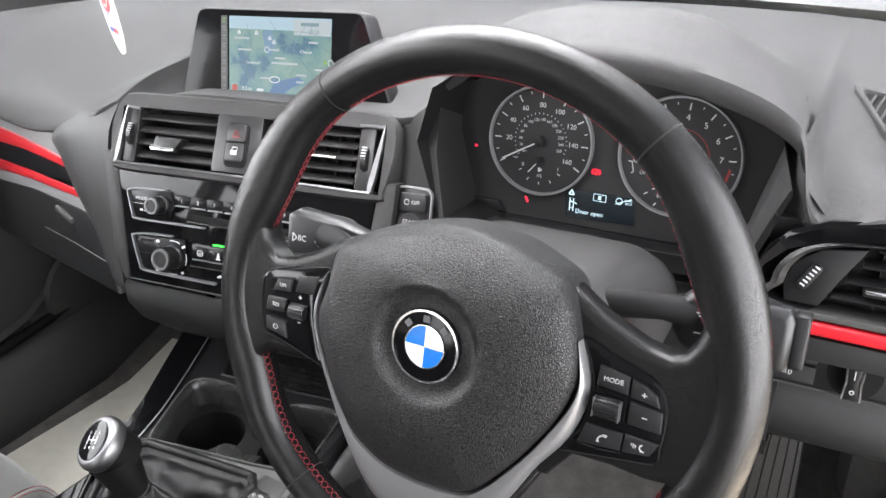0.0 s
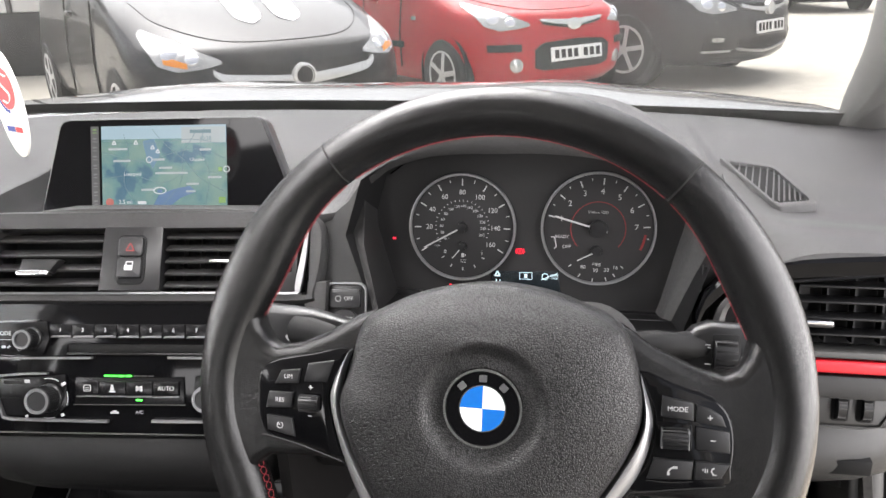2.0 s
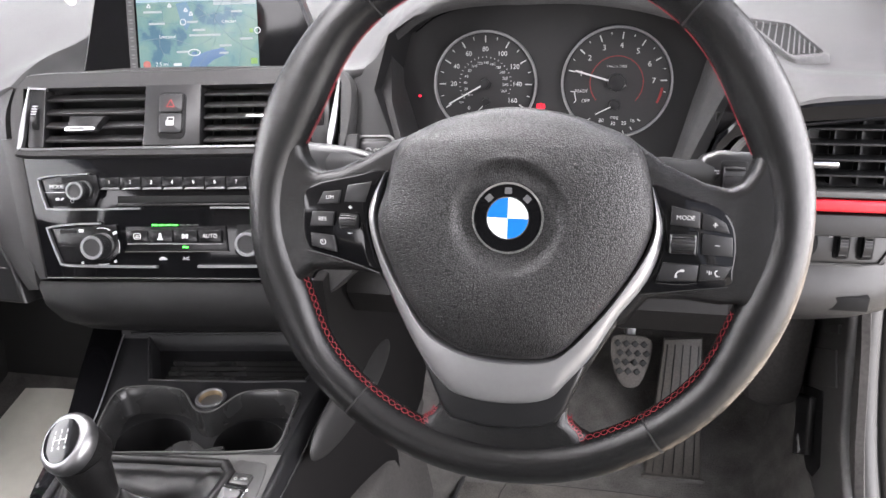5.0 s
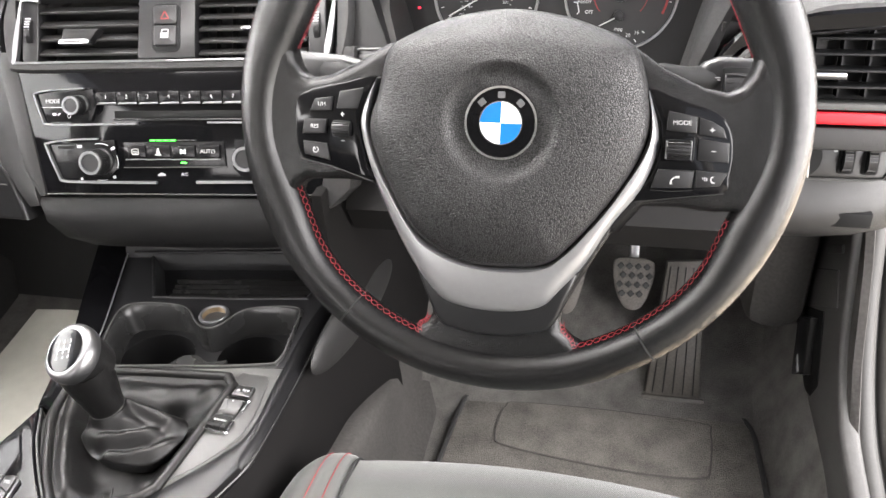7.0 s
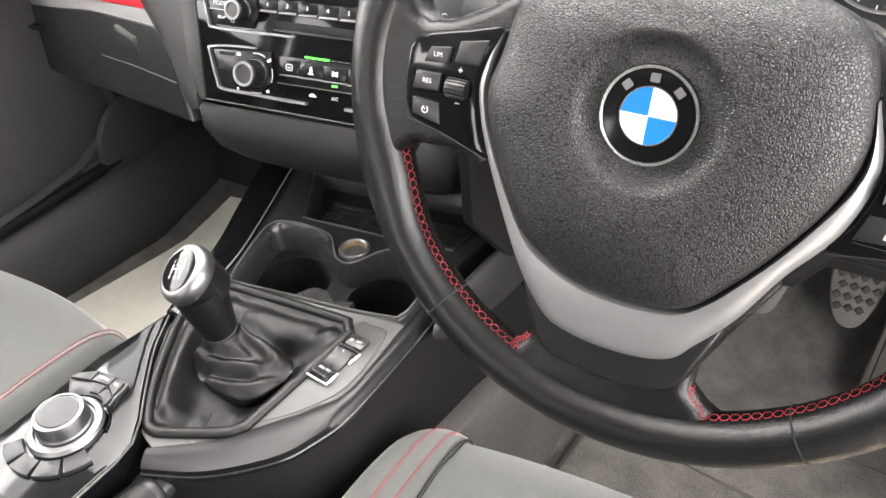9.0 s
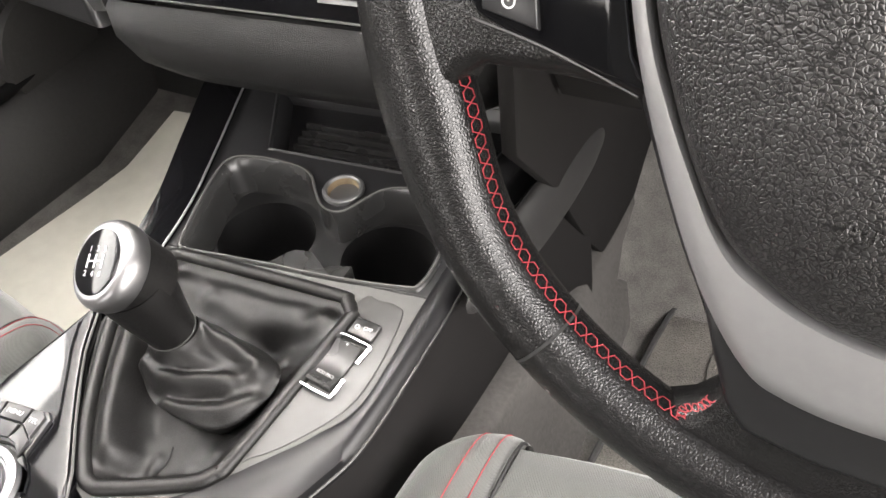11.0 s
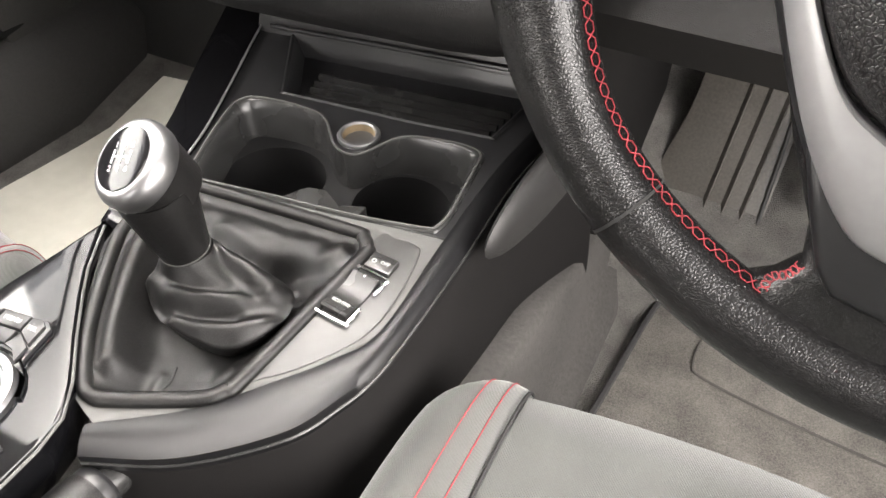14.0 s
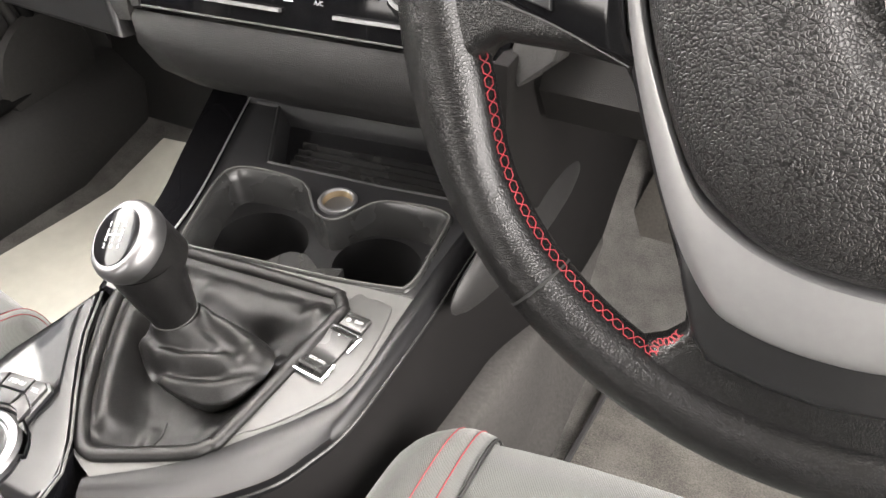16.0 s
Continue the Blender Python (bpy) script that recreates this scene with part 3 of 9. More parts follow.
    rp = [(0.0880, 0.0225), (0.1075, 0.0162), (0.1282, 0.0095), (0.1375, 0.0010), (0.1410, -0.0130), (0.1400, -0.0300), (0.1350, -0.0405), (0.0850, -0.0470), (0.0920, -0.0330), (0.0970, -0.0150), (0.0965, 0.0020)]
    rpan = part("button_panel", prism(catmull(rp, 3, True), -0.030, -0.0218, 0.0015), M_PLATE, w, "gloss black button panel", 40)

    def button(p, pts, text="", size=0.004, lift=0.0020):
        b = part("button", prism(pts, -0.0235, -0.0218 + lift, 0.0006), M_BUTTON, p)
        cx, cy = sum(q[0] for q in pts) / len(pts), sum(q[1] for q in pts) / len(pts)
        if text:
            letters(text, size, cx, cy, -0.0217 + lift, b, M_PRINT)
        return b, cx, cy

    button(lpan, [(-0.1330, 0.0025), (-0.1178, 0.0035), (-0.1165, 0.0125), (-0.1290, 0.0110)], "LIM", 0.0037)
    button(lpan, [(-0.1385, -0.0128), (-0.1215, -0.0120), (-0.1208, -0.0025), (-0.1368, -0.0026)], "RES", 0.0038)
    b, cx, cy = button(lpan, [(-0.1370, -0.0265), (-0.1190, -0.0300), (-0.1212, -0.0188), (-0.1380, -0.0175)])
    bars(strokes(arc(cx, cy, 0.0019, 110, 430, 10), 0.0005) + [(cx, cy, cx - 0.001, cy + 0.0012, 0.0005)], -0.0197, b, M_PRINT, "icon")
    part("button", prism([(-0.1145, 0.0045), (-0.0995, 0.0050), (-0.0950, 0.0190), (-0.1120, 0.0160)], -0.0235, -0.0212, 0.0006), M_BUTTON, lpan)
    roller = lathe(((0.0, -0.0065), (0.0046, -0.0062), (0.0050, 0.0), (0.0046, 0.0062), (0.0, 0.0065)), 20, pose(-0.1102, -0.0085, -0.0205, 0, 90, 0))
    ro = part("thumb_roller", roller, M_BUTTON, lpan, "ribbed thumb roller")
    for k in range(-3, 4):
        part("rib", box((-0.0058, -0.0005, 0.0044), (0.0058, 0.0005, 0.0056), 0.0002, pose(-0.1102, -0.0085, -0.0205, k * 24, 0, 0)), M_BLACK, ro)
    bars([(-0.1115, 0.0010, -0.1088, 0.0010, 0.0006), (-0.1102, -0.0004, -0.1102, 0.0024, 0.0006), (-0.1115, -0.0168, -0.1088, -0.0168, 0.0006)], -0.0217, lpan, M_PRINT, "icon")
    bars(strokes(catmull([(-0.1405, -0.0300), (-0.118, -0.0345), (-0.0885, -0.0435)], 4), 0.0006), -0.0219, lpan, M_CUP, "edge_line")
    button(rpan, [(0.1003, -0.0020), (0.1183, -0.0038), (0.1180, 0.0065), (0.1008, 0.0098)], "MODE", 0.0040)
    b, cx, cy = button(rpan, [(0.1196, -0.0042), (0.1362, -0.0062), (0.1338, 0.0000), (0.1270, 0.0040), (0.1196, 0.0060)])
    bars([(cx - 0.0015, cy - 0.001, cx + 0.0015, cy - 0.001, 0.0006), (cx, cy - 0.0025, cx, cy + 0.0005, 0.0006)], -0.0197, b, M_PRINT, "icon")
    b, cx, cy = button(rpan, [(0.1200, -0.0200), (0.1388, -0.0208), (0.1382, -0.0085), (0.1200, -0.0066)])
    bars([(cx - 0.0014, cy, cx + 0.0014, cy, 0.0006)], -0.0197, b, M_PRINT, "icon")
    b, cx, cy = button(rpan, [(0.0935, -0.0385), (0.1182, -0.0372), (0.1190, -0.0265), (0.0972, -0.0262)])
    bars(strokes(arc(cx + 0.0018, cy - 0.0022, 0.0035, 80, 190, 8), 0.0009) + [(cx + 0.0008, cy + 0.0014, cx + 0.0034, cy + 0.0014, 0.0015), (cx - 0.0022, cy - 0.0025, cx - 0.0008, cy - 0.0025, 0.0015)], -0.0197, b, M_PRINT, "icon")
    b, cx, cy = button(rpan, [(0.1196, -0.0370), (0.1345, -0.0352), (0.1390, -0.0268), (0.1200, -0.0262)])
    bars([(cx - 0.004, cy, cx - 0.004, cy + 0.0012, 0.0005), (cx - 0.0028, cy - 0.0012, cx - 0.0028, cy + 0.0014, 0.0005), (cx - 0.0016, cy - 0.001, cx - 0.0016, cy + 0.001, 0.0005)] + strokes(arc(cx + 0.0025, cy, 0.0018, 100, 260, 6), 0.0007) + [(cx + 0.0012, cy - 0.002, cx + 0.0035, cy - 0.002, 0.0005)], -0.0197, b, M_PRINT, "icon")
    part("roller_recess", prism(rounded(0.0978, -0.0218, 0.1180, -0.0055, 0.002), -0.024, -0.0215, 0.0005), M_GLOSS, rpan)
    roller = lathe(((0.0, -0.0075), (0.0055, -0.0072), (0.0060, 0.0), (0.0055, 0.0072), (0.0, 0.0075)), 20, pose(0.1082, -0.0137, -0.0205, 0, 90, 0))
    ro = part("thumb_roller", roller, M_BUTTON, rpan, "ribbed thumb roller with chrome edge")
    for k in range(-3, 4):
        part("rib", box((-0.0066, -0.0006, 0.0054), (0.0066, 0.0006, 0.0066), 0.0002, pose(0.1082, -0.0137, -0.0205, k * 22, 0, 0)), M_BLACK, ro)
    for s in (-1, 1):
        part("chrome_edge", box((s * 0.0074 - 0.0004, -0.0058, 0.0), (s * 0.0074 + 0.0004, 0.0058, 0.0052), 0.0002, pose(0.1082, -0.0137, -0.0205)), M_FRAME, ro)
    bars(strokes(catmull([(0.1375, -0.0400), (0.11, -0.0440), (0.0845, -0.0480)], 4), 0.0006), -0.0219, rpan, M_CUP, "edge_line")
    bars(strokes(catmull([(0.0935, -0.0397), (0.107, -0.0400), (0.119, -0.0385)], 4), 0.0005), -0.0215, rpan, M_CUP, "edge_line")
    return w


steering_wheel()

# column, its shroud and the two stalks
col = thing("steering_column", WHEEL, "black plastic steering column shroud behind the wheel", "steering column")
part("shroud", loft([[(x, y, z) for x, y in rounded(-0.072 * k, -0.062, 0.098 * k, top, 0.038, 8)] for z, k, top in ((-0.052, 0.78, 0.034), (-0.060, 0.86, 0.042), (-0.075, 0.92, 0.046), (-0.100, 0.97, 0.050), (-0.140, 1.0, 0.052), (-0.20, 1.0, 0.046), (-0.30, 0.92, 0.020))]), M_DASHMID, col, "grained black column shroud")
part("hub", lathe(((0.055, -0.10), (0.055, -0.045)), 32), M_MATTE, col)


def stalk(name, label, x0, x1, y, z0, z1, wide):
    s = thing(name, WHEEL, label, "control stalk")
    d = 1 if x1 > x0 else -1
    part("arm", tube([(x0 - d * 0.030, y - 0.002, z0 + 0.036), (x0 - d * 0.004, y - 0.001, z0 + 0.028), (x0 + d * 0.03, y + 0.002, z0 + 0.010)], [0.0095, 0.0085, 0.012], 12), M_MATTE, s)
    body = [(x0 - d * 0.008, -0.012), (x0 + d * 0.02, -0.019), (x1 - d * 0.008, -0.020), (x1, -0.015), (x1, 0.014), (x1 - d * 0.01, 0.020), (x0 + d * 0.02, 0.017), (x0 - d * 0.008, 0.010)]
    b = part("lever", prism([(px, py + y) for px, py in body], z1 - 0.010, z1 + 0.010, 0.006, seg=3), M_BLACK, s, "flat black lever with printed symbols", 50)
    return s, b


sl, lever = stalk("indicator_stalk", "black indicator stalk with white printed symbols", -0.118, -0.186, 0.024, -0.112, -0.106, 0.03)
letters("BC", 0.0065, -0.1690, 0.021, -0.0955, lever)
letters("R", 0.0055, -0.1490, 0.0295, -0.0955, lever)
bars([(-0.156, 0.021, -0.142, 0.021, 0.0012), (-0.156, 0.021, -0.152, 0.0245, 0.001), (-0.156, 0.021, -0.152, 0.0175, 0.001), (-0.142, 0.021, -0.146, 0.0245, 0.001), (-0.142, 0.021, -0.146, 0.0175, 0.001), (-0.178, 0.0175, -0.178, 0.0245, 0.001), (-0.178, 0.0245, -0.174, 0.021, 0.001), (-0.178, 0.0175, -0.174, 0.021, 0.001)], -0.0956, lever, M_PRINT, "icon")
sr = thing("wiper_stalk", WHEEL, "black wiper stalk with thumb wheel and white symbols", "control stalk")
part("arm", tube([(0.070, 0.026, -0.085), (0.100, 0.030, -0.090), (0.115, 0.029, -0.100), (0.135, 0.027, -0.110)], [0.0095, 0.0095, 0.0085, 0.012], 12), M_MATTE, sr)
lever = part("lever", prism([(0.120, 0.016), (0.126, 0.007), (0.136, 0.002), (0.186, 0.002), (0.191, 0.007), (0.191, 0.036), (0.187, 0.042), (0.138, 0.045), (0.128, 0.041), (0.121, 0.033)], -0.122, -0.099, 0.006, seg=3), M_BLACK, sr, "flat black lever with printed symbols", 50)
part("wheel_well", prism(rounded(0.1395, 0.0105, 0.1575, 0.0375, 0.002, 3), -0.101, -0.0985, 0.0004), M_MATTE, lever)
tw = part("thumb_wheel", lathe(((0.0, -0.0075), (0.0105, -0.0072), (0.011, 0.0), (0.0105, 0.0072), (0.0, 0.0075)), 24, pose(0.1485, 0.024, -0.1035, 0, 90, 0)), M_BUTTON, lever, "ribbed thumb wheel")
for k in range(4):
    part("rib", box((0.1420, -0.0007, -0.001), (0.1550, 0.0007, 0.0008), 0.0003, pose(0, 0.0320 - k * 0.0052, -0.0932 - abs(k - 1.5) * 0.0012)), M_BLACK, tw)
for q in ([(0.1345, 0.0302, 0.1385, 0.0302, 0.0007)], [(0.1345, 0.0285, 0.1385, 0.0285, 0.0007)], [(0.1352, 0.0175, 0.1392, 0.0175, 0.0007)], strokes([(0.1625, 0.0160), (0.1680, 0.0160), (0.1700, 0.0235), (0.1600, 0.0245), (0.1625, 0.0160)], 0.0008),
          strokes([(0.1610, 0.0275), (0.1670, 0.0275), (0.1640, 0.0310), (0.1610, 0.0275)], 0.0007), strokes([(0.1610, 0.0330), (0.1670, 0.0330), (0.1640, 0.0365), (0.1610, 0.0330)], 0.0007)):
    bars(q, -0.0986, lever, M_PRINT, "icon")
part("end_cap", prism(rounded(0.189, 0.006, 0.199, 0.040, 0.003), -0.124, -0.104, 0.002), M_BLACK, sr)

# ---------------------------------------------------------------- dashboard
dash = thing("dashboard", Matrix(), "charcoal soft-grained dashboard with instrument hood", "dashboard")
STATIONS = [
    (-0.76, (0.60, 0.880), (0.52, 0.905), (0.44, 0.910), (0.38, 0.895), (0.335, 0.865), (0.325, 0.838)),
    (-0.60, (0.64, 0.905), (0.54, 0.922), (0.45, 0.924), (0.37, 0.908), (0.315, 0.875), (0.305, 0.842)),
    (-0.42, (0.66, 0.918), (0.56, 0.930), (0.45, 0.930), (0.36, 0.912), (0.285, 0.880), (0.262, 0.846)),
    (-0.28, (0.675, 0.922), (0.56, 0.932), (0.45, 0.930), (0.34, 0.914), (0.262, 0.892), (0.236, 0.866)),
    (-0.22, (0.68, 0.923), (0.56, 0.932), (0.45, 0.930), (0.34, 0.914), (0.262, 0.902), (0.232, 0.888)),
    (-0.181, (0.68, 0.924), (0.56, 0.932), (0.45, 0.930), (0.345, 0.9185), (0.300, 0.9165), (0.245, 0.905)),
    (-0.172, (0.68, 0.924), (0.56, 0.932), (0.45, 0.929), (0.360, 0.912), (0.305, 0.906), (0.248, 0.895)),
    (-0.150, (0.68, 0.924), (0.56, 0.932), (0.45, 0.928), (0.360, 0.900), (0.310, 0.892), (0.252, 0.888)),
    (-0.10, (0.685, 0.925), (0.57, 0.932), (0.45, 0.928), (0.36, 0.908), (0.320, 0.904), (0.256, 0.918)),
    (0.10, (0.685, 0.925), (0.57, 0.932), (0.45, 0.928), (0.37, 0.908), (0.330, 0.904), (0.275, 0.918)),
    (0.174, (0.685, 0.925), (0.57, 0.935), (0.45, 0.934), (0.38, 0.922), (0.330, 0.909), (0.285, 0.912)),
    (0.196, (0.685, 0.925), (0.57, 0.938), (0.45, 0.946), (0.37, 0.944), (0.330, 0.936), (0.302, 0.920)),
    (0.213, (0.685, 0.925), (0.57, 0.933), (0.46, 0.938), (0.36, 0.958), (0.325, 0.954), (0.300, 0.946)),
    (0.238, (0.685, 0.925), (0.57, 0.934), (0.46, 0.941), (0.355, 0.976), (0.315, 0.978), (0.286, 0.967)),
    (0.280, (0.685, 0.926), (0.57, 0.935), (0.46, 0.945), (0.350, 0.998), (0.305, 0.998), (0.272, 0.987)),
    (0.335, (0.685, 0.926), (0.57, 0.936), (0.46, 0.948), (0.345, 1.011), (0.300, 1.008), (0.265, 0.997)),
    (0.392, (0.682, 0.926), (0.57, 0.936), (0.46, 0.948), (0.345, 1.013), (0.300, 1.010), (0.263, 0.998)),
    (0.445, (0.680, 0.925), (0.57, 0.935), (0.46, 0.945), (0.345, 1.004), (0.300, 1.001), (0.262, 0.991)),
    (0.491, (0.675, 0.925), (0.57, 0.933), (0.46, 0.938), (0.350, 0.975), (0.300, 0.981), (0.262, 0.977)),
    (0.518, (0.670, 0.924), (0.56, 0.931), (0.46, 0.931), (0.355, 0.946), (0.300, 0.958), (0.262, 0.962)),
    (0.529, (0.668, 0.924), (0.56, 0.931), (0.45, 0.932), (0.37, 0.934), (0.302, 0.942), (0.263, 0.946)),
    (0.536, (0.667, 0.924), (0.56, 0.930), (0.45, 0.928), (0.37, 0.922), (0.304, 0.918), (0.260, 0.910)),
    (0.544, (0.665, 0.924), (0.56, 0.929), (0.45, 0.925), (0.37, 0.916), (0.305, 0.907), (0.256, 0.890)),
    (0.56, (0.663, 0.923), (0.55, 0.928), (0.45, 0.923), (0.375, 0.912), (0.305, 0.904), (0.252, 0.886)),
    (0.60, (0.655, 0.922), (0.54, 0.925), (0.44, 0.915), (0.36, 0.899), (0.30, 0.906), (0.256, 0.899)),
    (0.68, (0.665, 0.914), (0.53, 0.914), (0.43, 0.906), (0.36, 0.892), (0.30, 0.902), (0.258, 0.899)),
    (0.74, (0.660, 0.914), (0.52, 0.912), (0.42, 0.902), (0.36, 0.893), (0.30, 0.888), (0.260, 0.888)),
    (0.80, (0.655, 0.916), (0.51, 0.916), (0.42, 0.908), (0.36, 0.895), (0.30, 0.885), (0.262, 0.882)),
]
lines = [catmull([(s[0], *s[1 + k]) for s in STATIONS], 4) for k in range(6)]
rings = [catmull([l[i] for l in lines], 4) for i in range(len(lines[0]))]
def lip_drop(x):
    """How deep the front face of the hood is."""
    return 1.0 + 0.7 * max(0.0, min(1.0, (x - 0.24) / 0.1)) * max(0.0, min(1.0, (0.545 - x) / 0.012))


rings = [[(r[-1][0], r[-1][1] + 0.030, r[-1][2] - 0.016 * lip_drop(r[-1][0])), (r[-1][0], r[-1][1] + 0.006, r[-1][2] - 0.013 * lip_drop(r[-1][0])), (r[-1][0], r[-1][1] - 0.0015, r[-1][2] - 0.006)] + r[::-1] for r in rings]
bm = loft(rings, False, False)
part("top_pad", bm, M_DASH, dash, "charcoal soft-grained dash top", 60)

# side wall of the well the screen stands in, shade painted as black
top = catmull([(-0.176, 0.400, 0.9235), (-0.176, 0.360, 0.9205), (-0.1795, 0.331, 0.9190), (-0.1795, 0.302, 0.9180), (-0.1800, 0.272, 0.9130), (-0.1790, 0.243, 0.9055)], 4)
well = [top] + [[(x + dx, y + dy, z + (0.897 - z) * k) for x, y, z in top] for dx, dy, k in ((0.002, 0.0, 0.06), (0.010, 0.001, 0.40), (0.022, 0.002, 0.80), (0.040, 0.003, 1.0))]
part("screen_well", loft(well, False, False), M_MATTE, dash, "sunken wall beside the screen, its shade painted in matt black", 60)
# matt lining under the hood over the dials
lip = lines[5]
lip = [p for p in lip if 0.205 < p[0] < 0.5310]
rings = [[(0.365 + (x - 0.365) * k, y + d, 0.90 + (z - 0.90) * k) for x, y, z in lip] for d, k in ((0.014, 0.955), (0.020, 0.93), (0.05, 0.88), (0.10, 0.82))]
rings = [[(x, y + 0.008, z - 0.0125 * lip_drop(x)) for x, y, z in lip]] + rings
part("hood_lining", loft(rings, False, False), M_MATTE, dash, "matt black underside of the hood", 60)
# dark tunnel between hood and dials
face = [(-0.153, -0.004), (-0.1388, 0.050), (-0.112, 0.067), (-0.065, 0.0765), (0.047, 0.077), (0.116, 0.071), (0.145, 0.040), (0.157, 0.003), (0.131, -0.078), (-0.095, -0.0785), (-0.130, -0.069)]
CLUS = panel(0.36, 0.331, 0.888, 13)
rings = []
for z, k, up in ((0.0, 1.0, 0.0), (0.03, 1.02, -0.001), (0.058, 1.045, -0.004), (0.066, 1.055, -0.006)):
    rings.append([(x * k + 0.001, y * k + (up if y > 0 else 0), z) for x, y in face])
bm = loft(rings, True, False)
bm.transform(CLUS)
part("instrument_surround", bm, M_MATTE, dash, "matt black instrument tunnel", 25)
# cheeks beside the dials
for name, pts in (("cheek", [(0.174, 0.905), (0.196, 0.922), (0.211, 0.944), (0.213, 0.885), (0.232, 0.825), (0.240, 0.765), (0.174, 0.765)]),):
    ys = lambda z: 0.255 + (z - 0.84) * 0.48
    bm = loft([[(x, ys(z), z) for x, z in pts], [(x, ys(z) + 0.07, z) for x, z in pts]])
    part(name, bevel(bm, 0.004), M_DASHDARK, dash, "grained side cheek of the instrument bay")
rings = []
for z, x0, x1 in ((0.948, 0.5235, 0.5295), (0.930, 0.5190, 0.5315), (0.905, 0.5115, 0.5420), (0.888, 0.5070, 0.5560), (0.872, 0.5020, 0.5580), (0.850, 0.4960, 0.5580), (0.825, 0.4890, 0.5580), (0.795, 0.4780, 0.5580), (0.765, 0.4700, 0.5580)):
    y = 0.260 + 0.06 * max(0.0, z - 0.86)
    rings.append([(x0 - 0.004, 0.350, z), (x0, 0.294, z), (x0 + 0.003, 0.288, z), ((x0 + x1) / 2, (y + 0.288) / 2 - 0.004, z), (x1 - 0.004, y, z), (x1, y + 0.006, z), (x1 + 0.002, 0.32, z)])
part("cheek", loft(rings, False, False), M_DASH, dash, "grained side cheek of the instrument bay", 60)
# panel under the dials, behind the wheel
bm = loft([[(x, y, z) for y, z in ((0.34, 0.815), (0.262, 0.806), (0.255, 0.795), (0.262, 0.765), (0.215, 0.70), (0.235, 0.665), (0.34, 0.655))] for x in (0.165, 0.30, 0.45, 0.54)], False, False)
part("knee_panel", thick(bm, 0.004), M_KNEE, dash, "charcoal panel under the dials")
bm = loft([[(x, y + 0.10 * (x - 0.53), z) for y, z in ((0.272, 0.880), (0.272, 0.868), (0.272, 0.850), (0.272, 0.815), (0.268, 0.765))] for x in (0.515, 0.54, 0.57, 0.605)], False, False)
part("side_cover", thick(bm, 0.004), M_DASHMID, dash, "grained cover between the dials and the side vent", 60)
# right-hand end: shelf, lower panel
bm = loft([[(x, y + dy, z) for y, z in catmull([(0.262, 0.805), (0.248, 0.798), (0.246, 0.770), (0.249, 0.742), (0.240, 0.724), (0.235, 0.706), (0.241, 0.686), (0.262, 0.671), (0.30, 0.664), (0.36, 0.660)], 3)] for x, dy in ((0.44, 0.0), (0.54, 0.0), (0.62, 0.002), (0.66, 0.010), (0.69, 0.024), (0.72, 0.05))], False, False)
part("lower_panel", thick(bm, 0.004), M_DASHDARK, dash, "charcoal lower panel", 60)
part("pull_slot", box((0.632, 0.2410, 0.696), (0.668, 0.27, 0.711), 0.001), M_MATTE, dash, "dark slot in the lower panel")

# grained flank between the passenger trim and the centre stack
ra = [(-0.178, 0.246, 0.904), (-0.178, 0.222, 0.880), (-0.171, 0.203, 0.846), (-0.162, 0.186, 0.800), (-0.152, 0.168, 0.750), (-0.148, 0.158, 0.728), (-0.146, 0.156, 0.718)]
rb = [(-0.300, 0.240, 0.861), (-0.306, 0.232, 0.848), (-0.285, 0.222, 0.833), (-0.250, 0.203, 0.803), (-0.216, 0.190, 0.765), (-0.188, 0.180, 0.728), (-0.170, 0.174, 0.708)]
rm = [tuple((p + q) / 2 - d for p, q, d in zip(a, b, (0, 0.010, -0.004))) for a, b in zip(ra, rb)]
rows = [catmull(r, 4) for r in ([(x, y + 0.03, z) for x, y, z in ra], ra, rm, rb, [(x, y + 0.04, z) for x, y, z in rb])]
part("stack_flank", loft(rows, False, False), M_DASHDARK, dash, "grained flank beside the centre stack", 70)
# passenger side trim, glovebox
PTRIM = panel(-0.24, 0.205, 0.79, 8, -19.3)
PT = PTRIM.inverted()


def on_trim(x, z):
    """Local place on the passenger trim for a world x, z."""
    y = 0.205 + 0.35 * (-0.24 - x) + 0.15 * (z - 0.79)
    q = PT @ Vector((x, y, z))
    return (q.x, q.y)


trim = thing("passenger_trim", PTRIM, "silver, black and red decor strip across the passenger side", "dashboard trim")
part("panel", prism([on_trim(*p) for p in ((-0.76, 0.850), (-0.60, 0.848), (-0.40, 0.850), (-0.30, 0.848), (-0.255, 0.825), (-0.22, 0.775), (-0.205, 0.755), (-0.76, 0.640))], -0.02, 0.0, 0.003), M_TRIMSILVER, trim, "silver-grey trim panel")
part("gloss_band", prism([on_trim(*p) for p in ((-0.76, 0.752), (-0.60, 0.768), (-0.44, 0.797), (-0.268, 0.823), (-0.245, 0.800), (-0.44, 0.764), (-0.60, 0.735), (-0.76, 0.700))], -0.002, 0.003, 0.001), M_PIANO, trim, "gloss black band")
part("red_strip", prism([on_trim(*p) for p in ((-0.76, 0.780), (-0.60, 0.793), (-0.44, 0.813), (-0.276, 0.829), (-0.266, 0.821), (-0.44, 0.797), (-0.60, 0.768), (-0.76, 0.748))], 0.0, 0.0045, 0.001), M_RED, trim, "red strip")
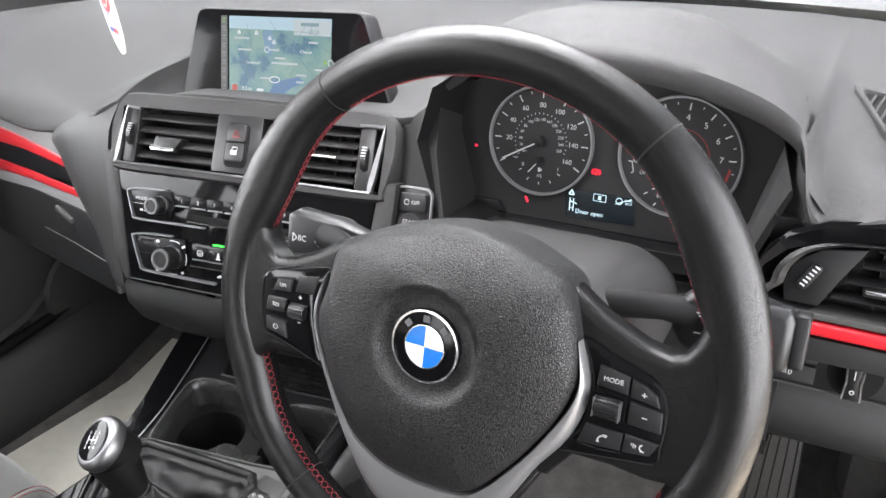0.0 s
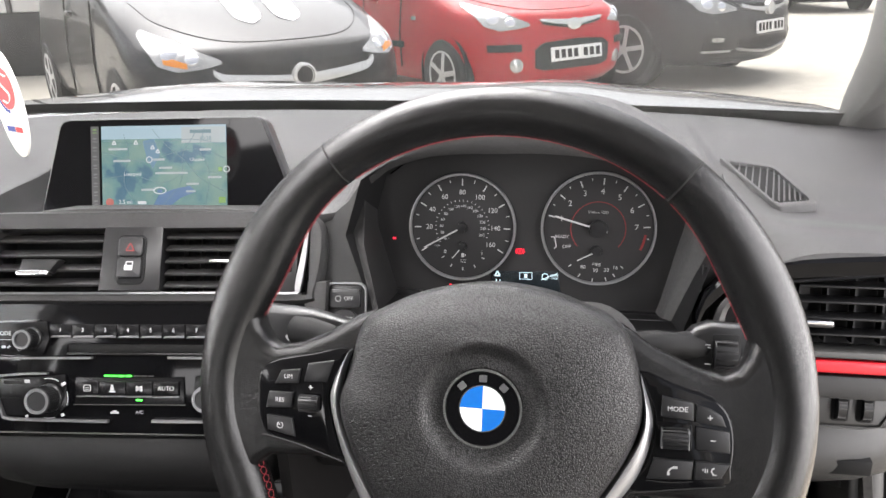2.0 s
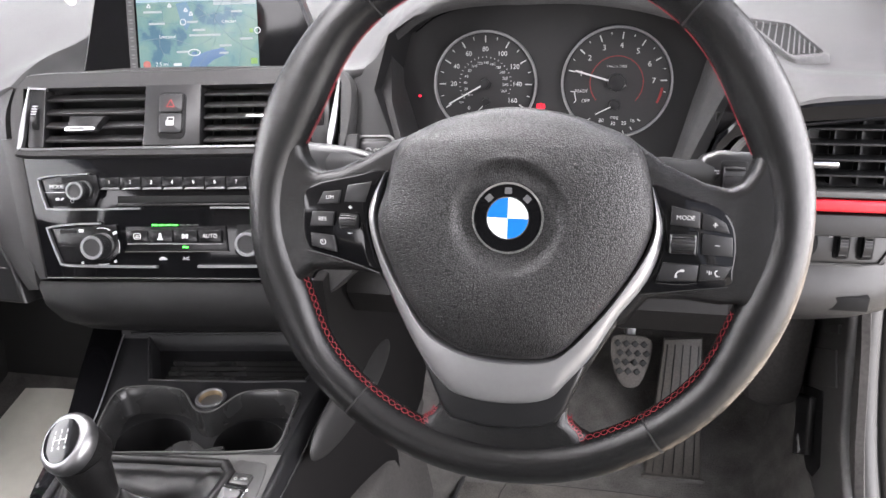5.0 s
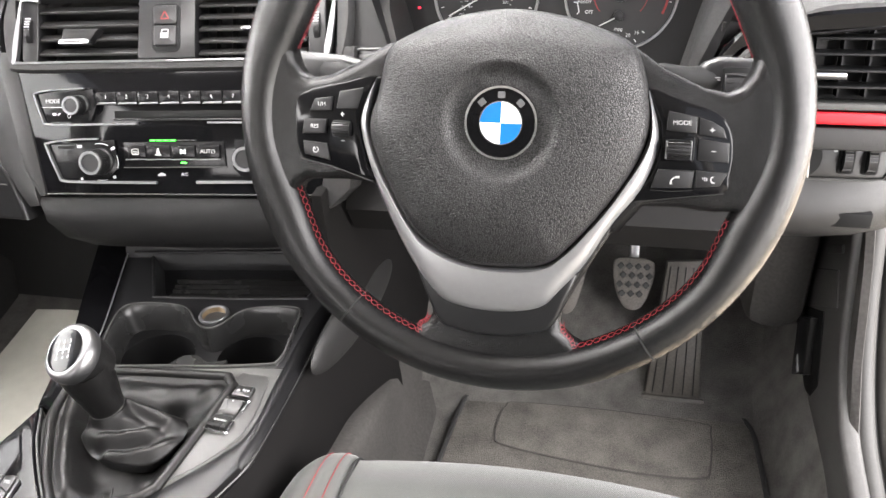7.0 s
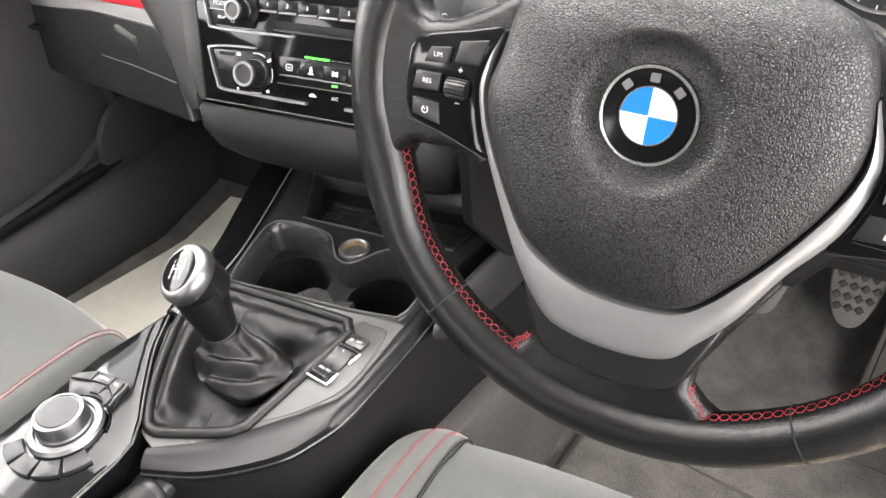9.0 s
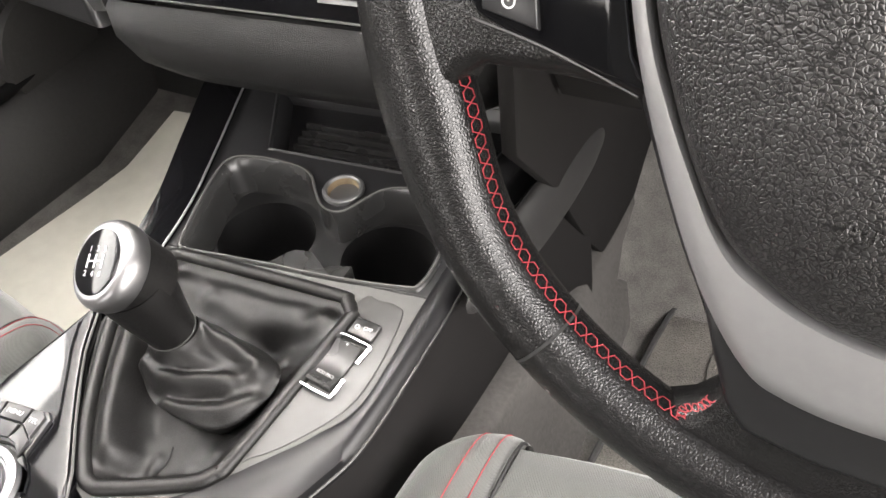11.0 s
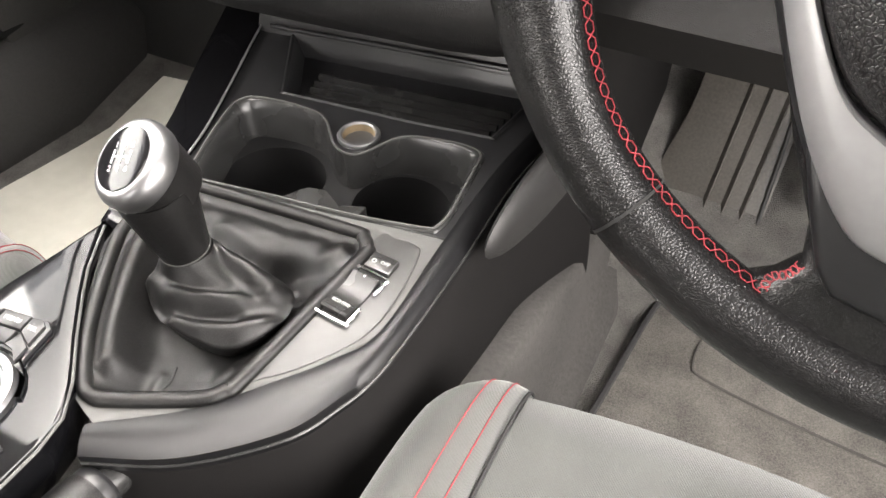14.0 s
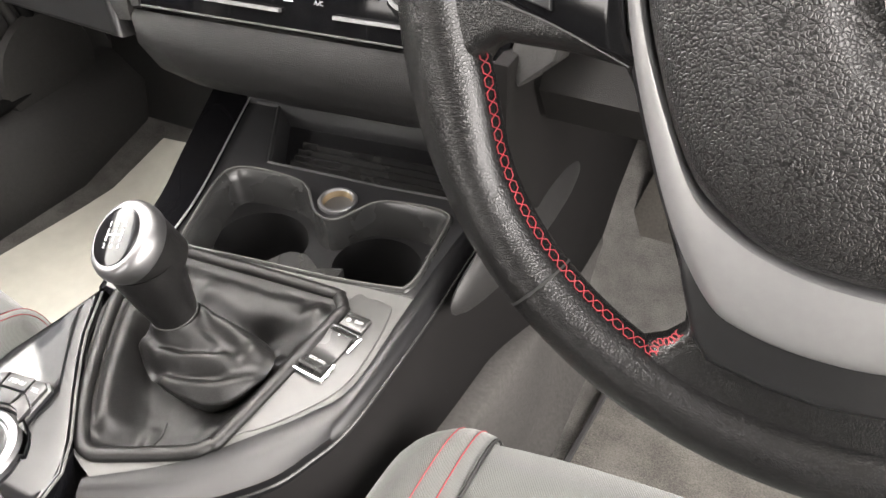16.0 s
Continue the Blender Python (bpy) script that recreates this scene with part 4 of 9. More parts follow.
part("red_strip", prism([on_trim(*p) for p in ((-0.76, 0.704), (-0.60, 0.738), (-0.44, 0.768), (-0.244, 0.801), (-0.238, 0.792), (-0.44, 0.755), (-0.60, 0.722), (-0.76, 0.690))], 0.0, 0.0055, 0.002), M_RED, trim, "red strip")
part("silver_edge", prism([on_trim(*p) for p in ((-0.76, 0.690), (-0.60, 0.722), (-0.44, 0.755), (-0.236, 0.792), (-0.215, 0.766), (-0.44, 0.725), (-0.60, 0.690), (-0.76, 0.655))], 0.0, 0.003, 0.001), M_TRIMSILVER, trim, "satin silver edge")
glove = thing("glovebox", PTRIM, "black closed glovebox with a silver latch", "glovebox")
lid = [on_trim(*p) for p in ((-0.76, 0.672), (-0.60, 0.706), (-0.44, 0.743), (-0.212, 0.784), (-0.186, 0.73), (-0.180, 0.690), (-0.76, 0.570))]
part("lid", prism(lid, -0.05, 0.0042, 0.006, seg=3), M_BLACK, glove, "black grained glovebox lid")
lx, ly = on_trim(-0.315, 0.742)
part("latch", prism([(lx - 0.030, ly + 0.002), (lx - 0.026, ly + 0.008), (lx + 0.030, ly + 0.008), (lx + 0.030, ly + 0.002), (lx - 0.018, ly + 0.001)], 0.002, 0.0085, 0.0015), M_GREYTRIM, glove, "dull silver latch bar")
part("latch_recess", prism(rounded(lx - 0.036, ly - 0.014, lx + 0.030, ly + 0.001, 0.005), 0.002, 0.0050, 0.0004), M_MATTE, glove, "dark finger recess")
part("lid_seam", tube([(*on_trim(*q), 0.0045) for q in ((-0.42, 0.690), (-0.30, 0.712), (-0.195, 0.728))], 0.0009, 5), M_GREYTRIM, glove, "fine lower seam")

bm = loft([[(x, y, z) for y, z in ((0.495, 0.268), (0.515, 0.32), (0.56, 0.45), (0.60, 0.62), (0.45, 0.655), (0.33, 0.655))] for x in (-0.72, -0.45, -0.13)], False, False)
part("footwell_board", thick(bm, 0.004), M_DASHDARK, dash, "dark board closing the passenger footwell", 50)

# ---------------------------------------------------------------- central air vents
VENT = panel(0.0, 0.236, 0.875, 32, 5.5)
vent = thing("centre_vents", VENT, "pair of central air vents in a satin silver frame", "air vent")
shell = catmull([(-0.1735, 0.004), (-0.171, 0.028), (-0.162, 0.044), (-0.146, 0.0505), (-0.07, 0.0515), (0.08, 0.0515), (0.158, 0.0505), (0.173, 0.045), (0.181, 0.032), (0.181, 0.004), (0.175, -0.028), (0.166, -0.0360), (0.08, -0.0370), (-0.07, -0.0370), (-0.156, -0.0365), (-0.168, -0.0285)], 4, True)
bm = B()
inner = [(-0.150, 0.035), (0.158, 0.035), (0.152, -0.0245), (-0.150, -0.0245)]
rings = [[(x, y, -0.045) for x, y in shell], [(x, y, -0.002) for x, y in shell], [(x * 0.985, y * 0.94 + 0.0005, 0.003) for x, y in shell]]
bm = loft(rings, True, False)
part("surround", bm, M_DASHMID, vent, "charcoal vent surround", 40)
rim_line = [(x * 0.985, y * 0.94 + 0.0005) for x, y in shell]
mouth = [(max(-0.158, min(0.169, x)), max(-0.0285, min(0.034, y))) for x, y in shell]
rings = [[(x, y, 0.0) for x, y in rim_line], [(x, y, 0.0030) for x, y in rim_line], [(x, y, 0.0034) for x, y in mouth], [(x, y, -0.010) for x, y in mouth]]
part("bezel", loft(rings, True, False), M_DASHMID, vent, "charcoal bezel", 30)
part("recess", box((-0.158, -0.029, -0.045), (0.170, 0.035, -0.028)), M_MATTE, vent)
for sgn, line in ((-1, [(-0.133, 0.0325), (-0.149, 0.0335), (-0.1520, 0.030), (-0.1585, -0.022), (-0.1560, -0.0275), (-0.10, -0.0277), (0.000, -0.0274)]), (1, [(0.140, 0.036), (0.163, 0.0362), (0.1665, 0.032), (0.1590, -0.022), (0.1560, -0.0272), (0.10, -0.0270), (0.000, -0.0274)])):
    bm = B()
    pts = catmull(line, 5)
    rings = []
    for i, p in enumerate(pts):
        a, b = np.array(pts[max(0, i - 1)]), np.array(pts[min(len(pts) - 1, i + 1)])
        d = (b - a) / np.linalg.norm(b - a)
        s = np.array((-d[1], d[0])) * (0.0010 + 0.0022 * max(0.0, min(1.0, (0.62 - i / len(pts)) / 0.18)) * max(0.1, min(1.0, (i / len(pts) - 0.32) / 0.12)))
        q = np.array(p)
        rings.append([(*(q - s), 0.0), (*(q - s), 0.0045), (*(q + s), 0.0052), (*(q + s), 0.0)])
    part("silver_frame", loft(rings), M_FRAME, vent, "satin silver frame")
for sgn in (-1, 1):
    x = -0.1435 if sgn < 0 else 0.1490
    cheek = part("end_plate", prism(rounded(x - 0.0085, -0.026, x + 0.0085, 0.034, 0.002, 3), -0.03, 0.0018, 0.0008), M_BLACK, vent)
    whl = part("thumb_wheel", lathe(((0.0, -0.003), (0.0135, -0.003), (0.014, 0.0), (0.0135, 0.003), (0.0, 0.003)), 28, pose(x, 0.0035, -0.006, 0, 90, 0)), M_BLACK, vent, "ribbed vent thumb wheel")
    for k in range(7):
        part("tick", box((x - 0.0026, 0.0145 - k * 0.0028, 0.0062 - abs(k - 3) * 0.0006), (x + 0.0026, 0.0158 - k * 0.0028, 0.0082 - abs(k - 3) * 0.0006), 0.0002), M_PRINTDIM, whl)
for k, y in enumerate((0.0255, 0.0115, -0.0020, -0.0160)):
    part("slat", box((-0.137, -0.006, -0.0016), (-0.030, 0.006, 0.0016), 0.0012, pose(0, y, -0.006, -52, 0, 0)), M_DASHDARK, vent)
for k, y in enumerate((0.0290, 0.0175, 0.0060, -0.0055, -0.0170)):
    part("slat", box((0.030, -0.006, -0.0014), (0.138, 0.006, 0.0014), 0.0010, pose(0, y - 0.001, -0.006, -58, 0, 0)), M_DASHDARK, vent)
for k in range(6):
    part("vane", box((0.040 + k * 0.0165, -0.024, -0.030), (0.0412 + k * 0.0165, 0.033, -0.019)), M_BLACK, vent)
part("tab", prism([(-0.108, -0.0095), (-0.078, -0.0085), (-0.068, 0.0040), (-0.105, 0.0045)], -0.004, 0.0075, 0.0018), M_BLACK, vent, "vent tab")
part("tab_tip", prism(rounded(-0.1085, -0.0115, -0.077, -0.0065, 0.0022), 0.001, 0.0100, 0.0012), M_CHROME, vent, "chrome tab edge")
part("tab_tip", prism(rounded(0.075, 0.0010, 0.118, 0.0040, 0.0014), -0.002, 0.0050, 0.0008), M_CHROME, vent, "chrome tab edge")
bridge = part("bridge", prism([(-0.0285, 0.0355), (0.0285, 0.0355), (0.0285, -0.0250), (-0.0300, -0.0250)], -0.03, 0.0035, 0.001), M_BLACK, vent, "black plate between the vents")
part("button_frame", prism(rounded(-0.0152, -0.0195, 0.0139, 0.0275, 0.007, 6), 0.001, 0.0044, 0.001), M_MATTE, bridge, "rounded black button frame")
hz = part("hazard_button", prism(rounded(-0.0128, 0.0068, 0.0115, 0.0250, 0.003, 4), 0.003, 0.0068, 0.0015), M_BUTTON, bridge, "hazard warning button")
bars(strokes([(-0.0045, 0.0120), (0.0035, 0.0120), (-0.0005, 0.0190), (-0.0045, 0.0120)], 0.0011), 0.0069, hz, M_REDPRINT, "icon")
lk = part("lock_button", prism(rounded(-0.0125, -0.0135, 0.0112, 0.0060, 0.003, 4), 0.003, 0.0068, 0.0015), M_BUTTON, bridge, "door lock button")
bars([(-0.0050, -0.0040, 0.0030, -0.0040, 0.0048)], 0.0069, lk, M_PRINT, "icon")
bars(strokes([(-0.0035, -0.0015), (-0.0030, 0.0015), (0.0030, 0.0015), (0.0030, -0.0015)], 0.0009), 0.0069, lk, M_PRINT, "icon")

# ---------------------------------------------------------------- radio and climate panel
RADIO = panel(0.0, 0.193, 0.784, 23, 5.5)
stack = thing("centre_stack_panel", RADIO, "gloss black centre panel below the vents", "dashboard panel")
part("panel", prism([(-0.157, 0.075), (0.170, 0.075), (0.150, -0.059), (-0.136, -0.059)], -0.03, 0.0, 0.002), M_GLOSS, stack, "gloss black panel")
part("silver_line", box((-0.1355, -0.0572, 0.0), (0.149, -0.0558, 0.0012), 0.0004), M_GREYTRIM, stack)
part("cheek", prism([(-0.178, 0.085), (-0.1575, 0.085), (-0.137, -0.058), (-0.145, -0.060), (-0.160, -0.03)], -0.06, 0.001, 0.004), M_DASHDARK, stack, "grained border")
part("cheek", prism([(0.190, 0.085), (0.171, 0.085), (0.151, -0.058), (0.160, -0.070), (0.182, -0.05)], -0.06, 0.001, 0.004), M_DASHMID, stack, "grained border")
bin_rings = []
for x0, x1, y, z in ((-0.152, 0.158, -0.0605, -0.001), (-0.151, 0.157, -0.066, 0.004), (-0.144, 0.154, -0.085, 0.005), (-0.130, 0.147, -0.103, -0.004), (-0.108, 0.13, -0.114, -0.020), (-0.090, 0.11, -0.114, -0.06)):
    bin_rings.append([(x0, y, z - 0.06), (x0 - 0.002, y, z - 0.03), (x0 + 0.004, y, z - 0.006), (x0 + 0.03, y, z), (0.0, y, z + 0.002), (x1 - 0.05, y, z), (x1 - 0.02, y, z - 0.012), (x1 - 0.01, y, z - 0.03), (x1 - 0.01, y, z - 0.06)])
part("lower_fascia", loft(bin_rings, False, False), M_FASCIA, stack, "rounded charcoal lower fascia", 50)


def bracket(line, parent, mat=M_FRAME, w0=0.0016, w1=0.0012, z0=-0.001, z1=0.004):
    """A thin raised metal line."""
    pts = catmull(line, 5)
    rings = []
    for i, p in enumerate(pts):
        a, b = np.array(pts[max(0, i - 1)]), np.array(pts[min(len(pts) - 1, i + 1)])
        d = (b - a) / np.linalg.norm(b - a)
        s = np.array((-d[1], d[0])) * (w0 + (w1 - w0) * i / len(pts))
        q = np.array(p)
        rings.append([(*(q - s), z0), (*(q - s), z1), (*(q + s), z1), (*(q + s), z0)])
    return part("silver_frame", loft(rings), mat, parent, "satin silver line")


def knob(name, x, y, r, h, parent, label):
    k = part(name, lathe(((r * 1.12, 0.0), (r * 1.12, 0.003), (r, 0.004), (r * 0.97, h - 0.001), (r * 0.9, h)), 40, pose(x, y, 0.002)), M_BLACK, parent, label)
    part("knob_ring", ring(r * 0.76, r * 0.98, h - 0.0005, h + 0.0016, 40, pose(x, y, 0.002)), M_FRAME, k, "silver ring")
    for j in range(36):
        a = j * 10
        part("rib", box((r - 0.0003, -0.0003, 0.005), (r + 0.0006, 0.0003, h - 0.002), 0, pose(x, y, 0.002, 0, 0, a)), M_BLACK, k)
    return k


radio = thing("radio", RADIO, "black radio unit with numbered preset keys and disc slot", "car radio")
bracket([(-0.085, 0.0485), (-0.120, 0.0470), (-0.1355, 0.0445), (-0.1375, 0.0400), (-0.1310, 0.0170), (-0.1270, 0.0135), (-0.10, 0.0130), (-0.032, 0.0138)], radio, w0=0.0006, w1=0.0010)
bracket([(0.096, 0.0485), (0.130, 0.0470), (0.1455, 0.0445), (0.1475, 0.0400), (0.1410, 0.0170), (0.1370, 0.0140), (0.11, 0.0142), (0.041, 0.0146)], radio, w0=0.0006, w1=0.0010)
part("left_keypad", prism([(-0.1340, 0.0430), (-0.0765, 0.0478), (-0.0735, 0.0320), (-0.080, 0.0160), (-0.1270, 0.0160)], 0.0, 0.0025, 0.001), M_KEY, radio, "black keypad")
part("right_keypad", prism([(0.1440, 0.0430), (0.1020, 0.0478), (0.1010, 0.0320), (0.106, 0.0160), (0.1370, 0.0160)], 0.0, 0.0025, 0.001), M_KEY, radio, "black keypad")
bars([(-0.1320, 0.0302, -0.108, 0.0302, 0.0005)], 0.0025, radio, M_PRINTDIM, "edge_line")
letters("MODE", 0.0055, -0.119, 0.0360, 0.0026, radio, M_PRINTDIM)
bars([(-0.1205, 0.0235, -0.1165, 0.0235, 0.0025), (-0.1150, 0.0225, -0.1120, 0.0245, 0.0015)] + strokes(arc(-0.1030, 0.0215, 0.0018, 0, 360, 10), 0.0005), 0.0026, radio, M_PRINTDIM, "icon")
knob("volume_dial", -0.0905, 0.0320, 0.0090, 0.016, radio, "round volume dial")
knob("tuning_dial", 0.122, 0.0330, 0.0090, 0.015, radio, "round tuning dial")
for k in range(8):
    x0 = -0.0725 + k * 0.0218
    b = part("preset_key", prism([(x0, 0.0320), (x0 + 0.0213, 0.0322), (x0 + 0.0213, 0.0452), (x0, 0.0450)], 0.0, 0.0042, 0.0010), M_KEY, radio)
    part("key_edge", prism([(x0 + 0.0005, 0.0326), (x0 + 0.0208, 0.0328), (x0 + 0.0208, 0.0348), (x0 + 0.0030, 0.0346)], 0.0038, 0.0046, 0.0003), M_FRAME, b)
    letters(str(k + 1), 0.0052, x0 + 0.0105, 0.0398, 0.0043, b, M_PRINT)
part("disc_slot", box((-0.056, 0.0190, -0.001), (0.090, 0.0262, 0.0008), 0.0006), M_MATTE, radio, "disc slot")
part("slot_lip", box((-0.057, 0.0166, 0.0), (0.091, 0.0186, 0.0022), 0.0008), M_BLACK, radio)

clim = thing("climate_control", RADIO, "black climate control panel with two dials and green lights", "climate control")
bracket([(-0.075, -0.0010), (-0.105, -0.0020), (-0.1285, -0.0050), (-0.1300, -0.0095), (-0.1200, -0.0370), (-0.1150, -0.0430), (-0.09, -0.0442), (-0.016, -0.0447)], clim, w0=0.0008, w1=0.0013)
bracket([(0.086, -0.0010), (0.115, -0.0020), (0.1375, -0.0050), (0.1390, -0.0095), (0.1290, -0.0370), (0.1240, -0.0430), (0.10, -0.0435), (0.026, -0.0440)], clim, w0=0.0008, w1=0.0013)
for s, cx in ((-1, 0.0), (1, 0.009)):
    part("side_plate", prism([(s * x + cx, y) for x, y in ((0.1265, -0.0065), (0.058, -0.0020), (0.055, -0.0300), (0.066, -0.0405), (0.1150, -0.0405))], 0.0, 0.0025, 0.001), M_KEY, clim)
    bars([(s * 0.1215 + cx, -0.0240, s * 0.102 + cx, -0.0240, 0.0006), (s * 0.118 + cx, -0.0095, s * 0.100 + cx, -0.0095, 0.003)], 0.0025, clim, M_MATTE, "slit")
knob("left_temperature_dial", -0.0730, -0.0235, 0.0118, 0.020, clim, "round temperature dial")
knob("right_temperature_dial", 0.0840, -0.0200, 0.0118, 0.020, clim, "round temperature dial")
bars(strokes(arc(-0.0735, -0.0240, 0.0185, 60, 105, 6), 0.0007) + strokes(arc(-0.0735, -0.0240, 0.0185, -20, 20, 6), 0.0007) + strokes(arc(-0.0735, -0.0240, 0.0185, 255, 290, 6), 0.0007), 0.0026, clim, M_PRINT, "dial_scale")
bars([(-0.0975, -0.0085, -0.0925, -0.0085, 0.003), (-0.0615, -0.0115, -0.0575, -0.0095, 0.0028), (-0.0615, -0.0400, -0.0585, -0.0385, 0.0028), (-0.0965, -0.0415, -0.0940, -0.0405, 0.0025)], 0.0026, clim, M_PRINTDIM, "icon")
part("centre_plate", prism([(-0.0485, -0.0045), (0.0560, -0.0036), (0.0575, -0.0295), (-0.0495, -0.0305)], 0.0, 0.002, 0.0008), M_KEY, clim, "black key plate")
for k, (x0, x1) in enumerate(((-0.0460, -0.0245), (-0.0240, 0.0015), (0.0020, 0.0272), (0.0277, 0.0525))):
    b = part("key", prism([(x0, -0.0205), (x1, -0.0200), (x1, -0.0072), (x0, -0.0076)], 0.0, 0.0045, 0.0008), M_KEY, clim)
    part("key_edge", prism([(x0, -0.0222), (x1, -0.0217), (x1, -0.0206), (x0, -0.0211)], 0.0, 0.0048, 0.0003), M_FRAME, b)
    cx = (x0 + x1) / 2
    if k == 3:
        letters("AUTO", 0.0056, cx, -0.0136, 0.0046, b, M_PRINT)
    elif k == 0:
        bars(strokes(rounded(cx - 0.0034, -0.0165, cx + 0.0034, -0.0110, 0.0015, 3) + [(cx + 0.0034, -0.0125)], 0.0006) + [(cx - 0.002, -0.0150, cx + 0.002, -0.0150, 0.0005), (cx - 0.002, -0.0135, cx + 0.002, -0.0135, 0.0005)], 0.0046, b, M_PRINT, "icon")
    elif k == 1:
        bars([(cx, -0.0105, cx, -0.0125, 0.0022), (cx, -0.0128, cx, -0.0158, 0.0034), (cx - 0.0030, -0.0168, cx + 0.0030, -0.0168, 0.0012)], 0.0046, b, M_PRINT, "icon")
    else:
        bars([(cx - 0.003, -0.0120, cx + 0.003, -0.0155, 0.0022), (cx - 0.003, -0.0155, cx + 0.003, -0.0120, 0.0022)], 0.0046, b, M_PRINT, "icon")
for k in range(4):
    part("indicator_light", box((-0.0200 + k * 0.0069, -0.0034, 0.0016), (-0.0146 + k * 0.0069, -0.0020, 0.0026)), M_GREENLED, clim, "green light")
for k in range(3):
    part("indicator_light", box((0.0085 + k * 0.0069, -0.0032, 0.0016), (0.0139 + k * 0.0069, -0.0022, 0.0024)), M_GREYTRIM, clim, "unlit light")
part("indicator_light", box((0.0108, -0.0256, 0.0016), (0.0165, -0.0240, 0.0026)), M_GREENLED, clim, "green light")
bars([(-0.050, -0.0296, 0.0577, -0.0288, 0.0008)], 0.0020, clim, M_GREYTRIM, "edge_line")
letters("A/C", 0.0045, 0.0130, -0.0365, 0.0002, clim, M_PRINTDIM)
bars([(-0.0150, -0.0370, -0.0070, -0.0370, 0.0018), (-0.0130, -0.0358, -0.0090, -0.0358, 0.0018)], 0.0002, clim, M_PRINTDIM, "icon")

# ---------------------------------------------------------------- navigation display
def map_material():
    """A lit road map: pale land, blue-green water, shown by the screen itself."""
    m = bpy.data.materials.new("lit_map")
    m.use_nodes = True
    nd, ln = m.node_tree.nodes, m.node_tree.links
    b = nd["Principled BSDF"]
    b.inputs["Base Color"].default_value = (0.01, 0.01, 0.01, 1)
    b.inputs["Roughness"].default_value = 0.25
    tc = nd.new("ShaderNodeTexCoord")
    n = nd.new("ShaderNodeTexNoise")
    n.inputs["Scale"].default_value, n.inputs["Detail"].default_value = 28, 6
    r = nd.new("ShaderNodeValToRGB")
    e = r.color_ramp.elements
    e[0].position, e[0].color = 0.42, (0.06, 0.20, 0.30, 1)
    e[1].position, e[1].color = 0.46, (0.16, 0.36, 0.36, 1)
    k = e.new(0.60)
    k.color = (0.27, 0.45, 0.38, 1)
    ln.new(tc.outputs["Object"], n.inputs["Vector"])
    ln.new(n.outputs["Fac"], r.inputs[0])
    ln.new(r.outputs[0], b.inputs["Emission Color"])
    b.inputs["Emission Strength"].default_value = 0.30
    return m


def lit(name, c, p=0.30):
    return material(name, (0.02, 0.02, 0.02), 0.4, spread=0.0, emit=c, power=p)


L_WHITE, L_DARK, L_BLUE, L_SKY = lit("lit_white", (0.85, 0.9, 0.9)), lit("lit_dark_road", (0.12, 0.26, 0.30)), lit("lit_blue", (0.06, 0.20, 0.42)), lit("lit_pale_sky", (0.45, 0.66, 0.75))
L_GREY, L_REDORB, L_GREEN, L_ICON = lit("lit_grey_box", (0.52, 0.60, 0.60)), lit("lit_red", (0.6, 0.12, 0.08)), lit("lit_green", (0.25, 0.5, 0.08)), lit("lit_icon_strip", (0.25, 0.25, 0.25))
SCREEN = panel(0.0, 0.334, 0.945, 20, 5.5)
nav = thing("navigation_display", SCREEN, "black dash-top screen showing a lit blue-green road map", "display screen")
case = [(-0.1405, -0.0500), (-0.1395, -0.0420), (-0.1200, 0.0395), (-0.1160, 0.0448), (-0.1090, 0.0468), (0.0870, 0.0468), (0.0935, 0.0450), (0.0975, 0.0405), (0.1290, -0.0420), (0.1300, -0.0500)]
part("housing", prism(case, -0.028, 0.0, 0.0035, seg=3), M_BLACK, nav, "black screen housing with slanted sides")
part("cover_glass", prism([(x * 0.975 - 0.0002, y * 0.955) for x, y in case], -0.001, 0.0006), M_GLOSS, nav, "glossy black front")
mp = part("map", box((-0.0738, -0.0435, 0.0), (0.0575, 0.0385, 0.0010)), map_material(), nav, "lit road map")
part("icon_strip", box((-0.0850, -0.0435, 0.0), (-0.0765, 0.0385, 0.0010)), lit("lit_strip", (0.06, 0.06, 0.06)), nav, "strip of menu icons")
Zs = 0.0011
for k in range(9):
    y = 0.034 - k * 0.0091
    bars([(-0.0828, y - 0.002, -0.0788, y - 0.002, 0.0009), (-0.0826, y + 0.0012, -0.0790, y + 0.0012, 0.0016)], Zs, nav, L_GREEN if k == 0 else L_ICON, "icon")
part("horizon_band", box((-0.0735, 0.0250, 0.0004), (0.0573, 0.0383, 0.0013)), L_SKY, mp)
part("water", prism([(-0.0200, -0.0430), (-0.0140, -0.0320), (0.0020, -0.0260), (0.0190, -0.0230), (0.0250, -0.0290), (0.0090, -0.0350), (-0.0020, -0.0430)], 0.0008, 0.0013), L_BLUE, mp)
part("water", prism([(-0.0300, 0.0230), (-0.0180, 0.0250), (-0.0120, 0.0080), (-0.0200, -0.0050), (-0.0260, 0.0060)], 0.0008, 0.0012), lit("lit_water", (0.10, 0.28, 0.42)), mp)
rnd = random.Random(5)
